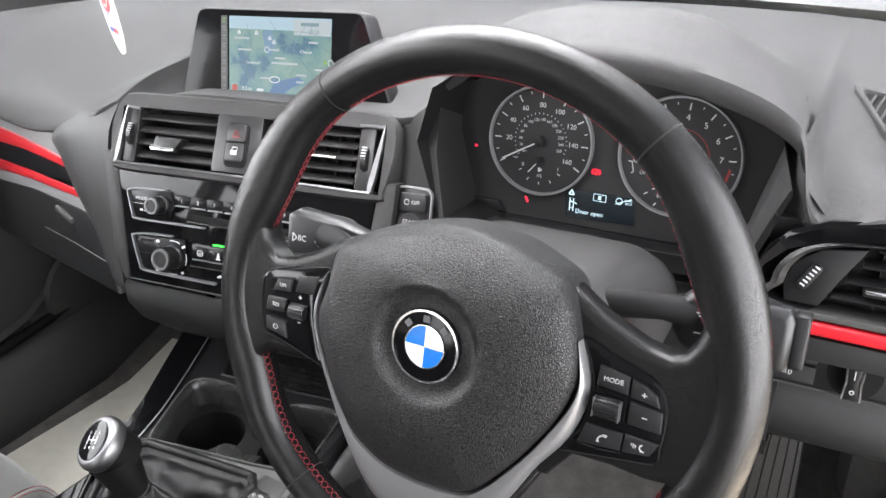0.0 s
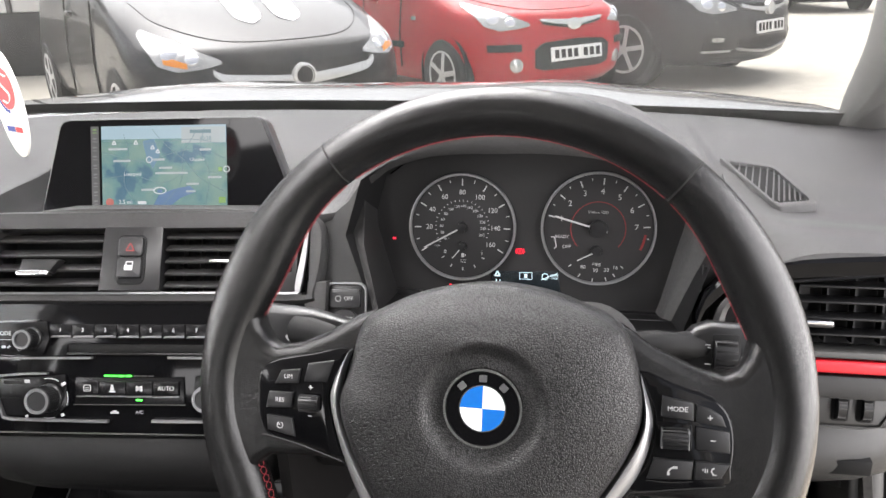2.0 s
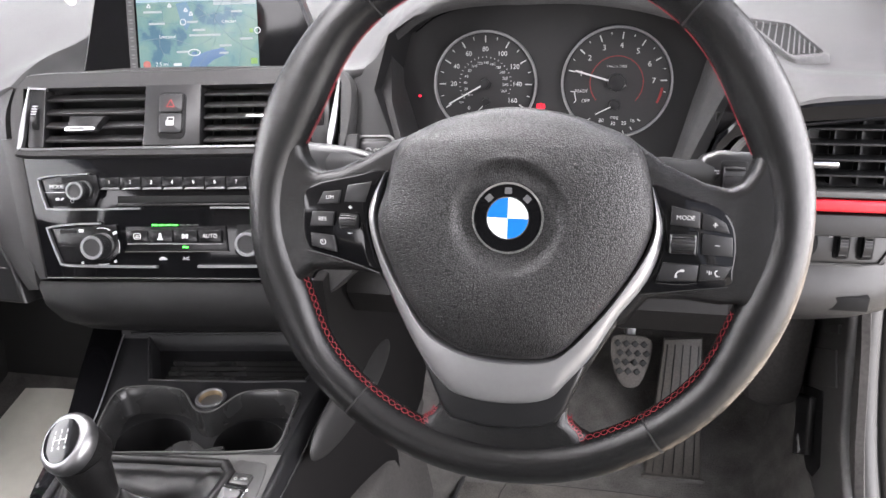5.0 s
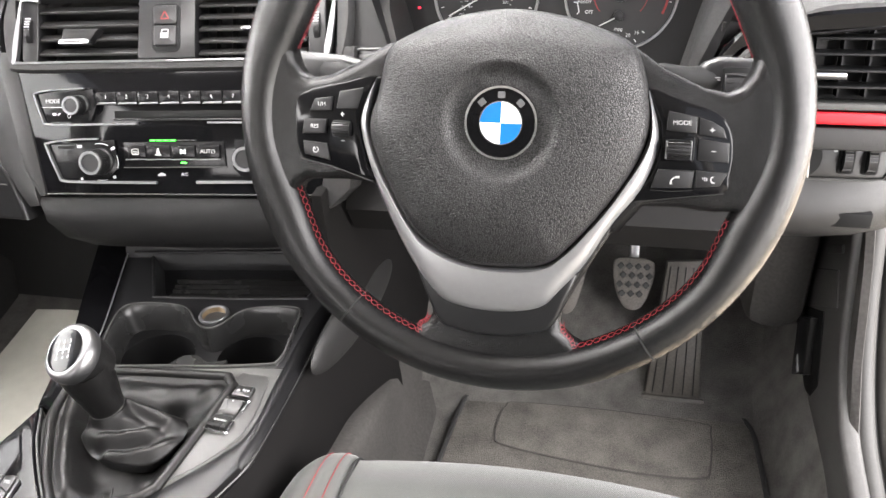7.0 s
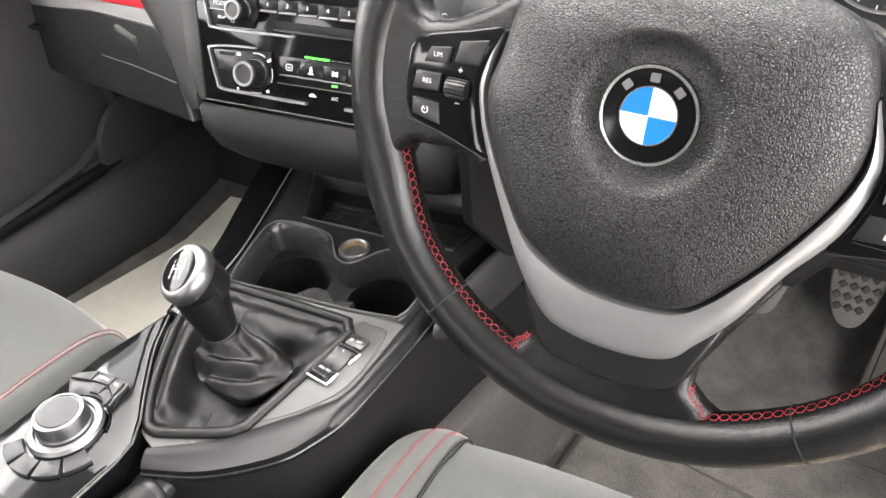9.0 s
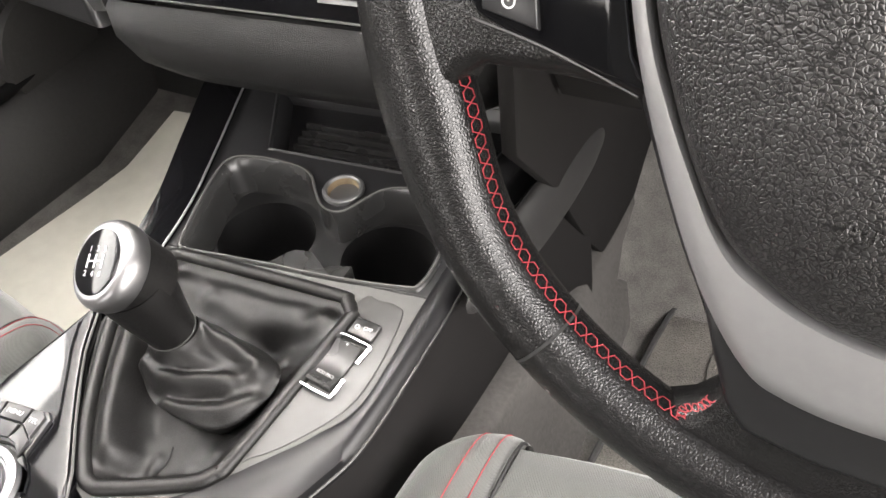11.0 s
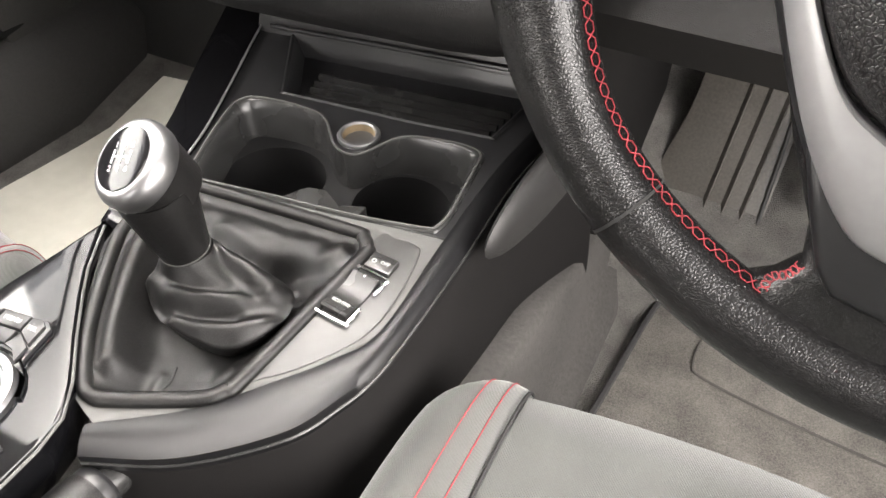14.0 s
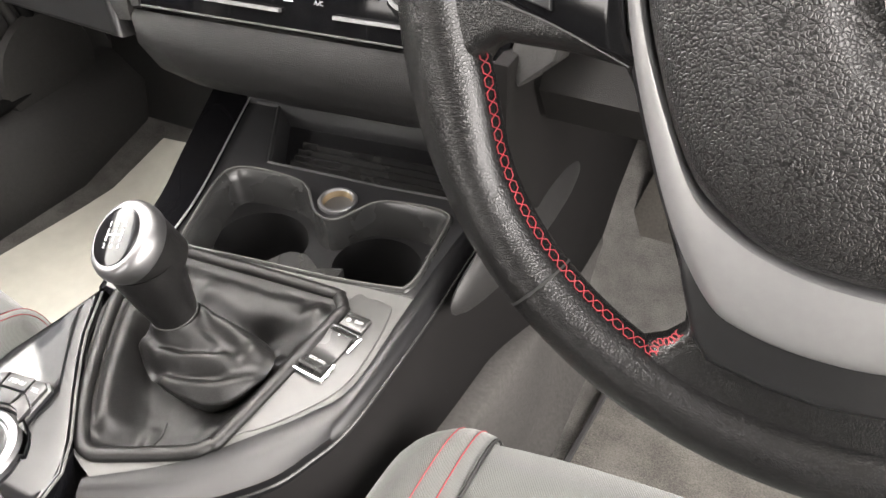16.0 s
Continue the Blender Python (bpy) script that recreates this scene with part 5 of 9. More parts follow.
for pts in (((-0.073, 0.012), (-0.03, 0.002), (0.0, 0.010), (0.03, 0.014), (0.057, 0.004)), ((-0.02, 0.035), (-0.005, 0.018), (0.015, 0.002), (0.03, -0.015), (0.057, -0.03)), ((-0.073, -0.015), (-0.04, -0.012), (-0.01, -0.02), (0.02, -0.008), (0.057, -0.012)), ((-0.05, 0.03), (-0.045, 0.01), (-0.05, -0.02), (-0.035, -0.043)), ((0.035, 0.035), (0.03, 0.012), (0.04, -0.01), (0.035, -0.043)), ((-0.073, 0.024), (-0.03, 0.020), (0.02, 0.024), (0.057, 0.018)), ((-0.01, -0.043), (0.01, -0.018), (0.012, 0.008), (0.025, 0.03))):
    bars(strokes(catmull(pts, 5), 0.0005), 0.0013, mp, L_DARK, "road")
for x, y in ((-0.0600, 0.0215), (-0.0370, 0.0215), (-0.0195, 0.0165), (-0.0140, 0.0125)):
    bars(strokes([(x - 0.002, y - 0.0016), (x + 0.002, y - 0.0016), (x, y + 0.0020), (x - 0.002, y - 0.0016)], 0.0012), Zs + 0.0004, mp, L_WHITE, "marker")
for word, x, y in (("Liverpool", -0.041, -0.0105), ("Chester", 0.027, 0.0035)):
    letters(word, 0.0048, x, y, Zs + 0.0005, mp, L_WHITE, name="place_name")
for x, y, wd in ((-0.056, 0.015, 0.020), (-0.052, 0.003, 0.018), (-0.006, -0.0045, 0.014), (0.000, -0.0098, 0.034), (-0.025, -0.0265, 0.014), (0.045, -0.0145, 0.014), (0.020, -0.0285, 0.010), (0.022, -0.021, 0.013), (-0.013, 0.004, 0.012), (0.036, 0.0135, 0.012)):
    bars([(x - wd / 2, y, x + wd / 2, y, 0.0022)], Zs + 0.0004, mp, L_GREY, "place_name")
for cx, cy in ((-0.0230, 0.0040), (0.0575, -0.0065)):
    bars(strokes(arc(cx, cy, 0.0030, 0, 360, 14), 0.0009), Zs + 0.0005, mp, L_WHITE, "marker")
part("status_box", box((0.0110, 0.0205, 0.0006), (0.0568, 0.0365, 0.0014)), L_GREY, mp, "grey status box")
letters("10:28", 0.0058, 0.0360, 0.0245, Zs + 0.0005, mp, L_DARK)
bars([(0.0200, 0.0318, 0.0420, 0.0318, 0.0034)], Zs + 0.0005, mp, L_DARK, "print")
part("scale_orb", lathe(((0.0042, 0.0), (0.0040, 0.0008), (0.0, 0.0010)), 20, pose(-0.0660, -0.0390, 0.0008)), L_REDORB, mp)
letters("2.5 mi", 0.0058, -0.0490, -0.0390, Zs + 0.0005, mp, L_WHITE)
bars([(-0.0360, -0.0395, -0.0270, -0.0395, 0.003), (-0.0580, -0.0428, -0.0270, -0.0428, 0.0006)], Zs + 0.0005, mp, L_WHITE, "print")
bars(strokes([(-0.0125 + 0.0065 * math.cos(radians(a)), -0.0275 + 0.0032 * math.sin(radians(a))) for a in range(0, 361, 24)], 0.0011), Zs + 0.0005, mp, L_WHITE, "compass")
bars([(-0.0150, -0.0280, -0.0100, -0.0280, 0.0030)], Zs + 0.0005, mp, L_BLUE, "compass")
bars([(0.0490, -0.0375, 0.0560, -0.0375, 0.006), (0.0490, -0.0065, 0.0530, -0.0065, 0.004)], Zs + 0.0005, mp, L_GREEN, "icon")

# ---------------------------------------------------------------- instrument cluster
clus = thing("instrument_cluster", CLUS, "black instrument cluster with speedometer and rev counter", "instrument cluster")
part("face_plate", prism([(x * 1.01, y * 1.01) for x, y in face], -0.02, 0.0), M_FACE, clus, "black dial plate")


def polar(cx, cy, r, a):
    return (cx + r * math.cos(radians(a)), cy + r * math.sin(radians(a)))


def gauge(cx, cy, r, label):
    g = part("gauge", lathe(((r, 0.0), (r, 0.002), (r * 0.985, 0.0021), (0.0, 0.0021)), 64, pose(cx, cy, 0)), M_FACE, clus, label)
    part("gauge_ring", loft([[polar(cx, cy, r * 0.985, a) + (0.002,), polar(cx, cy, r * 1.0, a) + (0.0062,), polar(cx, cy, r * 1.028, a) + (0.0062,), polar(cx, cy, r * 1.036, a) + (0.0,)] for a in range(0, 360, 5)], True, False, True), M_SILVER, g, "satin silver ring", 40)
    return g


Zg = 0.0022
sx, sy, sr = -0.0625, -0.002, 0.0505
g = gauge(sx, sy, sr, "speedometer dial")
ticks, small = [], []
for k in range(33):
    a = 211 - k * 242 / 32
    p, q = polar(sx, sy, sr * 0.93, a), polar(sx, sy, sr * (0.80 if k % 4 == 0 else 0.87), a)
    if k % 2 == 0:
        ticks.append((*p, *q, 0.0011 if k % 4 == 0 else 0.0008))
bars(ticks, Zg, g, M_PRINT, "tick_mark")
for k in range(27):
    a = 214 - k * 235 / 26
    small.append((*polar(sx, sy, sr * 0.53, a), *polar(sx, sy, sr * 0.50, a), 0.0006))
bars(small, Zg, g, M_PRINTDIM, "tick_mark")
for k, v in enumerate(range(0, 161, 20)):
    a = 211 - k * 242 / 8
    if v:
        letters(str(v), 0.0066, *polar(sx, sy, sr * (0.67 if 20 < v < 140 else 0.64), a), Zg, g)
for k, v in enumerate(range(0, 261, 20)):
    a = 214 - k * 235 / 13
    letters(str(v), 0.0038, *polar(sx, sy, sr * 0.405, a), Zg, g, M_PRINTDIM)
letters("mph", 0.0030, sx - 0.0245, sy - 0.0185, Zg, g, M_PRINTDIM)
letters("km/h", 0.0020, sx - 0.0150, sy - 0.0115, Zg, g, M_PRINTDIM)
needle = bars([(*polar(sx, sy, sr * 0.83, 209), *polar(sx, sy, -0.004, 209), 0.0013)], 0.006, g, M_PRINT, "needle", 0.0008)
part("needle_hub", lathe(((0.0050, 0.0), (0.0046, 0.0050), (0.0, 0.0055)), 24, pose(sx, sy, 0.002)), M_BLACK, g)
fx, fy = sx + 0.001, sy - 0.018
part("needle_hub", lathe(((0.0038, 0.0), (0.0034, 0.0030), (0.0, 0.0033)), 20, pose(fx, fy, 0.002)), M_BLACK, g)
bars([(fx - 0.003, fy - 0.004, fx - 0.0105, fy - 0.0125, 0.0009)], 0.005, g, M_PRINT, "needle", 0.0006)
bars([(*polar(fx, fy, 0.0245, a), *polar(fx, fy, 0.0215, a), 0.0009) for a in (211, 240, 270, 300, 329)], Zg, g, M_PRINT, "tick_mark")
letters("0", 0.0052, fx - 0.0175, fy - 0.0065, Zg, g)
letters("1", 0.0052, fx + 0.0185, fy - 0.0070, Zg, g)
letters("1/2", 0.0045, fx, fy - 0.0155, Zg, g)
bars([(fx - 0.0015, fy - 0.0095, fx + 0.0012, fy - 0.0095, 0.0038), (fx + 0.0022, fy - 0.0105, fx + 0.0022, fy - 0.0085, 0.0006)], Zg, g, M_PRINT, "icon")

tx, ty, tr = 0.0670, 0.0, 0.0520
g = gauge(tx, ty, tr, "rev counter dial")
ticks = []
for k in range(15):
    a = 166 - k * 190 / 14
    ticks.append((*polar(tx, ty, tr * 0.92, a), *polar(tx, ty, tr * (0.80 if k % 2 == 0 else 0.88), a), 0.0012 if k % 2 == 0 else 0.0008))
bars(ticks[:14], Zg, g, M_PRINT, "tick_mark")
bars(strokes(arc(tx, ty, tr * 0.84, -6, -26, 5), 0.0022), Zg, g, M_REDPRINT, "red_zone")
bars(strokes(arc(tx, ty, tr * 0.49, 222, -42, 30), 0.0008), Zg + 0.0001, g, M_REDPRINT, "red_ring")
for k in range(1, 8):
    a = 166 - (k - 1) * 190 / 7
    letters(str(k), 0.0076, *polar(tx, ty, tr * 0.68, a), Zg, g)
letters("1/min x 1000", 0.0036, tx - 0.0005, ty + 0.0155, Zg, g, M_PRINTDIM)
letters("READY", 0.0042, tx - 0.0335, ty - 0.0085, Zg, g, M_PRINTDIM)
letters("OFF", 0.0046, tx - 0.0290, ty - 0.0180, Zg, g)
bars(strokes([(tx - 0.0440, ty - 0.0090), (tx - 0.0405, ty - 0.0090), (tx - 0.0385, ty - 0.0180), (tx - 0.0405, ty - 0.0200)], 0.0009), Zg, g, M_PRINT, "ready_bracket")
bars([(*polar(tx, ty, tr * 0.80, 164), *polar(tx, ty, -0.009, 164), 0.0016)], 0.007, g, M_PRINT, "needle", 0.0008)
part("needle_hub", lathe(((0.0085, 0.0), (0.0080, 0.0060), (0.0, 0.0066)), 28, pose(tx, ty, 0.002)), M_BLACK, g)
mx, my = tx - 0.001, ty - 0.0215
part("needle_hub", lathe(((0.0052, 0.0), (0.0048, 0.0035), (0.0, 0.0040)), 24, pose(mx, my, 0.002)), M_BLACK, g)
bars([(*polar(mx, my, 0.020, 207), *polar(mx, my, 0.004, 207), 0.0010)], 0.006, g, M_PRINT, "needle", 0.0006)
bars([(*polar(mx, my, 0.0300, a), *polar(mx, my, 0.0265, a), 0.0009) for a in (211, 237, 264, 290, 307, 329)], Zg, g, M_PRINT, "tick_mark")
letters("mpg", 0.0046, mx + 0.0005, my - 0.0120, Zg, g)
for w, px, py in (("80", -0.0120, -0.0155), ("30", -0.0005, -0.0185), ("20", 0.0100, -0.0178), ("16", 0.0180, -0.0152)):
    letters(w, 0.0050, mx + px, my + py, Zg, g)
# display and warning lights
lcd = part("trip_display", prism([(-0.0335, -0.0440), (0.0310, -0.0425), (0.0345, -0.0690), (-0.0320, -0.0715)], 0.0, 0.0016, 0.0004), M_LCD, clus, "small dark trip display")
letters("Door open", 0.0060, -0.0090, -0.0640, 0.0018, lcd, M_LCDTEXT)
bars(strokes([(-0.0300, -0.0485), (-0.0250, -0.0485), (-0.0275, -0.0440), (-0.0300, -0.0485)], 0.0013) + [(-0.0285, -0.0520, -0.0285, -0.0645, 0.0009), (-0.0250, -0.0520, -0.0250, -0.0645, 0.0009), (-0.0285, -0.0555, -0.0250, -0.0555, 0.0009), (-0.0285, -0.0615, -0.0250, -0.0615, 0.0009), (-0.0245, -0.0555, -0.0215, -0.0575, 0.0007)]
     + strokes([(-0.0060, -0.0510), (0.0060, -0.0510), (0.0060, -0.0445), (-0.0060, -0.0445), (-0.0060, -0.0510)], 0.0005) + [(-0.0015, -0.0468, 0.0015, -0.0468, 0.0014), (-0.0015, -0.0488, 0.0015, -0.0488, 0.0014)]
     + strokes(arc(0.0185, -0.0478, 0.0030, 0, 360, 12), 0.0006) + [(0.0150, -0.0510, 0.0300, -0.0445, 0.0006)], 0.0018, lcd, M_LCDTEXT, "symbols")
letters("START", 0.0026, 0.0275, -0.0465, 0.0018, lcd, M_LCDTEXT)
letters("STOP", 0.0026, 0.0275, -0.0495, 0.0018, lcd, M_LCDTEXT)
bars(strokes(arc(-0.0062, -0.0240, 0.0026, 0, 360, 12), 0.0007) + strokes(arc(-0.0062, -0.0240, 0.0040, 140, 220, 6), 0.0007) + strokes(arc(-0.0062, -0.0240, 0.0040, -40, 40, 6), 0.0007) + [(-0.0062, -0.0252, -0.0062, -0.0226, 0.0009)], 0.0004, clus, M_WARN, "warning_light")
bars([(-0.0745, -0.0585, -0.0720, -0.0640, 0.0022)], 0.0004, clus, M_WARN, "warning_light")
bars([(-0.1320, -0.0150, -0.1290, -0.0150, 0.0020)], 0.0004, clus, M_WARN, "warning_light")
part("reset_tab", prism([(-0.128, -0.0655), (-0.102, -0.066), (-0.094, -0.0765), (-0.126, -0.075)], 0.0, 0.006, 0.001), M_BLACK, clus, "reset button tab")
part("brow_line", tube([(x * 0.96, y * 0.975, 0.004) for x, y in catmull(face[1:6], 4)], 0.0008, 5), M_GLOSS, clus)
part("lower_lip", box((-0.13, -0.0830, 0.0), (0.132, -0.0785, 0.030), 0.0015), M_BLACK, clus)

# ---------------------------------------------------------------- start button, side vent, light switches, demister
st = thing("start_button", panel(0.200, 0.249, 0.840, 24, 4), "stop-start buttons in a silver-edged pod beside the wheel", "push button")
part("pod", prism(rounded(-0.0185, -0.034, 0.0185, 0.0165, 0.006, 4), -0.02, 0.002, 0.002), M_BLACK, st)
part("silver_frame", loft([[(x * k, (y + 0.008) * k - 0.008, z) for k, z in ((1.0, 0.001), (0.985, 0.0045), (0.93, 0.0045), (0.90, 0.001))] for x, y in rounded(-0.0200, -0.036, 0.0200, 0.0180, 0.008, 5)], True, False, True), M_SILVER, st, "satin silver rim")
b = part("button", prism(rounded(-0.0145, -0.0060, 0.0145, 0.0115, 0.003, 3), 0.001, 0.005, 0.001), M_BUTTON, st)
letters("OFF", 0.0050, 0.0035, 0.0028, 0.0051, b)
bars(strokes(arc(-0.0060, 0.0028, 0.0026, 0, 330, 10), 0.0006), 0.0051, b, M_PRINT, "icon")
b = part("button", lathe(((0.0155, 0.0), (0.0150, 0.005), (0.0, 0.0056)), 32, pose(0, -0.0225, 0.001)), M_BUTTON, st, "round start button")
letters("START", 0.0056, 0, -0.0160, 0.0066, b)
letters("STOP", 0.0056, 0, -0.0265, 0.0066, b)

SIDE = panel(0.62, 0.240, 0.83, 15)
sv = thing("side_vent", SIDE, "black driver-side air vent with chrome tab above a red strip", "air vent")
part("gloss_brow", loft([[(x, y, z) for z, y in ((-0.03, y0), (0.002, y0), (0.004, y0 - 0.004), (0.002, y1), (-0.03, y1))] for x, y0, y1 in ((-0.110, 0.0160, 0.0040), (-0.104, 0.0340, 0.0200), (-0.090, 0.0500, 0.0350), (-0.065, 0.0610, 0.0455), (-0.030, 0.0665, 0.0505), (0.01, 0.0690, 0.0535), (0.06, 0.0720, 0.0570), (0.13, 0.0745, 0.060))]), M_GLOSS, sv, "gloss black brow")
hole = [(-0.090, -0.010), (-0.094, 0.008), (-0.088, 0.027), (-0.070, 0.041), (-0.030, 0.0480), (0.12, 0.056), (0.12, -0.010)]
part("recess", prism(hole, -0.05, -0.032), M_MATTE, sv)
bm = loft([[(x * k + 0.02 * (1 - k), y * k + 0.02 * (1 - k), z) for x, y in catmull(hole, 3, True)] for k, z in ((1.03, -0.03), (1.03, 0.002), (0.99, 0.004), (0.95, 0.002), (0.93, -0.03))], True, False, True)
part("bezel", bm, M_BLACK, sv, "black vent bezel")
part("end_plate", prism([(-0.086, -0.006), (-0.089, 0.008), (-0.083, 0.026), (-0.066, 0.0385), (-0.036, 0.0435), (-0.050, 0.018), (-0.062, -0.006)], -0.03, -0.001, 0.001), M_BLACK, sv)
whl = part("thumb_wheel", prism(rounded(-0.011, -0.0040, 0.011, 0.0040, 0.003, 3), -0.006, 0.004, 0.0015, pose(-0.0715, 0.0170, 0, 0, 0, 60)), M_BLACK, sv, "thumb wheel")
for k in range(6):
    part("tick", box((-0.0082 + k * 0.0034, -0.0020, 0.0036), (-0.0068 + k * 0.0034, 0.0020, 0.0046), 0.0003, pose(-0.0715, 0.0170, 0, 0, 0, 60)), M_PRINTDIM, whl)
for k, y in enumerate((0.0430, 0.0300, 0.0165, 0.0030)):
    x0 = -0.030 - (0.043 - y) * 0.62
    part("slat", box((x0, -0.009, -0.0010), (0.12, 0.009, 0.0010), 0.0007, pose(0, y + 0.002, -0.008, -82, 0, 0)), M_BLACK, sv)
for k in range(6):
    part("vane", box((-0.026 + k * 0.022, -0.006, -0.030), (-0.0245 + k * 0.022, 0.05, -0.016)), M_BLACK, sv)
part("tab", prism(rounded(-0.035, 0.0105, -0.003, 0.0165, 0.002), -0.01, 0.006, 0.001), M_BLACK, sv)
part("tab_tip", prism(rounded(-0.034, 0.0130, -0.004, 0.0165, 0.0015), 0.002, 0.0075, 0.001), M_CHROME, sv, "chrome tab")
part("grey_ledge", box((-0.100, -0.0150, -0.03), (0.13, -0.0095, 0.004), 0.001), M_GREYTRIM, sv)
part("red_strip", box((-0.110, -0.0275, -0.03), (0.13, -0.0170, 0.006), 0.003, seg=3), M_RED, sv, "glossy red strip")
part("lower_rail", box((-0.110, -0.0500, -0.03), (0.13, -0.0300, 0.002), 0.003), M_DASHDARK, sv, "grained rail")

ls = thing("light_switches", panel(0.62, 0.2395, 0.769, 12), "black headlamp switch panel with rotary knob and dimmer wheels", "light switch")
part("panel", prism(rounded(-0.100, -0.020, 0.052, 0.022, 0.004), -0.03, 0.0, 0.002), M_BLACK, ls, "black switch panel")
part("silver_edge", tube([(-0.10, -0.0205, 0.001), (0.03, -0.0205, 0.001), (0.045, -0.018, 0.001), (0.052, -0.005, 0.001)], 0.0009, 6), M_GREYTRIM, ls, "silver lower edge")
for y0, y1 in ((0.001, 0.019), (-0.017, -0.001)):
    k = part("fog_button", prism(rounded(-0.094, y0, -0.054, y1, 0.002), -0.001, 0.003, 0.001), M_BUTTON, ls, "fog lamp button")
    c = (y0 + y1) / 2
    bars([(-0.0775, c + 0.0014, -0.0745, c + 0.0014, 0.0006), (-0.0775, c, -0.0745, c, 0.0006), (-0.0775, c - 0.0014, -0.0745, c - 0.0014, 0.0006)] + strokes(arc(-0.0730, c, 0.0022, -90, 90, 8) + [(-0.0730, c - 0.0022)], 0.0007), 0.0031, k, M_PRINT, "icon")
part("rotary_base", lathe(((0.0200, -0.001), (0.0190, 0.002), (0.0, 0.0022)), 36, pose(-0.027, -0.001, 0)), M_MATTE, ls)
kn = part("rotary_knob", prism([(-0.0335, 0.014), (-0.0210, 0.014), (-0.0225, 0.0), (-0.0210, -0.016), (-0.0330, -0.016), (-0.0315, 0.0)], 0.001, 0.016, 0.003), M_BLACK, ls, "rotary lamp knob")
for s in (-1, 1):
    part("chrome_edge", tube([(-0.0271 + s * 0.0062, 0.0135, 0.0145), (-0.0271 + s * 0.0050, 0.0, 0.0155), (-0.0271 + s * 0.0062, -0.0155, 0.0145)], 0.0011, 6), M_CHROME, kn)
bars([(-0.0272, 0.003, -0.0272, 0.010, 0.0008)] + strokes(arc(-0.0272, -0.008, 0.0016, 0, 360, 8), 0.0006), 0.0161, kn, M_PRINT, "icon")
letters("0", 0.0048, -0.0270, 0.0185, 0.0003, ls)
bars([(-0.0460, 0.0180, -0.0430, 0.0180, 0.0022), (-0.0415, 0.0180, -0.0390, 0.0180, 0.0030), (-0.0120, 0.0150, -0.0060, 0.0150, 0.0028), (0.0010, 0.0065, 0.0040, 0.0065, 0.0030)], 0.0003, ls, M_PRINTDIM, "icon")
for x in (0.0125, 0.0325):
    part("dimmer_recess", prism(rounded(x - 0.007, -0.015, x + 0.007, 0.011, 0.003, 3), -0.001, 0.0008, 0.0003), M_MATTE, ls)
    w = part("dimmer_wheel", lathe(((0.0, -0.0034), (0.0125, -0.0034), (0.0125, 0.0034), (0.0, 0.0034)), 28, pose(x, -0.002, -0.004, 0, 90, 0)), M_BUTTON, ls, "ribbed dimmer wheel")
    for k in range(7):
        part("rib", box((x - 0.0034, 0.0068 - k * 0.0028, 0.0070 - abs(k - 3) * 0.0006), (x + 0.0034, 0.0078 - k * 0.0028, 0.0086 - abs(k - 3) * 0.0007)), M_GREYTRIM, w)
    bars([(x - 0.002, 0.0155, x + 0.002, 0.0155, 0.0022)], 0.0003, ls, M_PRINTDIM, "icon")

# ---------------------------------------------------------------- centre console
CZ = 0.570
cons = thing("centre_console", pose(0, 0, CZ), "black centre console with grey trim, cup holders and gear lever well", "console")
outer = [(0.150, 0.330), (0.136, 0.250), (0.129, 0.185), (0.130, 0.100), (0.127, 0.004), (0.117, -0.036), (0.101, -0.066), (0.060, -0.103), (0.012, -0.126), (-0.006, -0.122), (-0.002, -0.105), (-0.010, -0.100),
         (-0.060, -0.040), (-0.086, 0.020), (-0.103, 0.060), (-0.132, 0.125), (-0.160, 0.200), (-0.195, 0.300), (-0.210, 0.340)]
cup = [(-0.0865, 0.084), (-0.0935, 0.102), (-0.105, 0.140), (-0.111, 0.168), (-0.109, 0.180), (-0.100, 0.187), (-0.076, 0.192), (-0.045, 0.192), (-0.029, 0.185), (-0.017, 0.172), (-0.006, 0.161), (0.004, 0.1565), (0.014, 0.1575), (0.021, 0.166), (0.027, 0.179),
       (0.034, 0.191), (0.046, 0.199), (0.076, 0.2055), (0.094, 0.2055), (0.101, 0.201), (0.1035, 0.191), (0.107, 0.157), (0.1095, 0.130), (0.107, 0.114), (0.099, 0.109), (0.050, 0.0985), (-0.010, 0.0905), (-0.072, 0.081), (-0.081, 0.080)]
boot_edge = [(-0.0915, 0.050), (-0.0895, 0.064), (-0.080, 0.0745), (-0.066, 0.0768), (0.052, 0.0858), (0.066, 0.0840), (0.0740, 0.0750), (0.0745, 0.064), (0.0640, -0.044), (0.0600, -0.058), (0.049, -0.0695), (0.006, -0.0915), (-0.006, -0.0945), (-0.018, -0.0885), (-0.046, -0.055), (-0.081, 0.003), (-0.0885, 0.025)]


def within(p, poly):
    """Whether p lies in the polygon."""
    k = False
    for (x0, y0), (x1, y1) in zip(poly, poly[1:] + poly[:1]):
        if (y0 > p[1]) != (y1 > p[1]) and p[0] < (x1 - x0) * (p[1] - y0) / (y1 - y0) + x0:
            k = not k
    return k


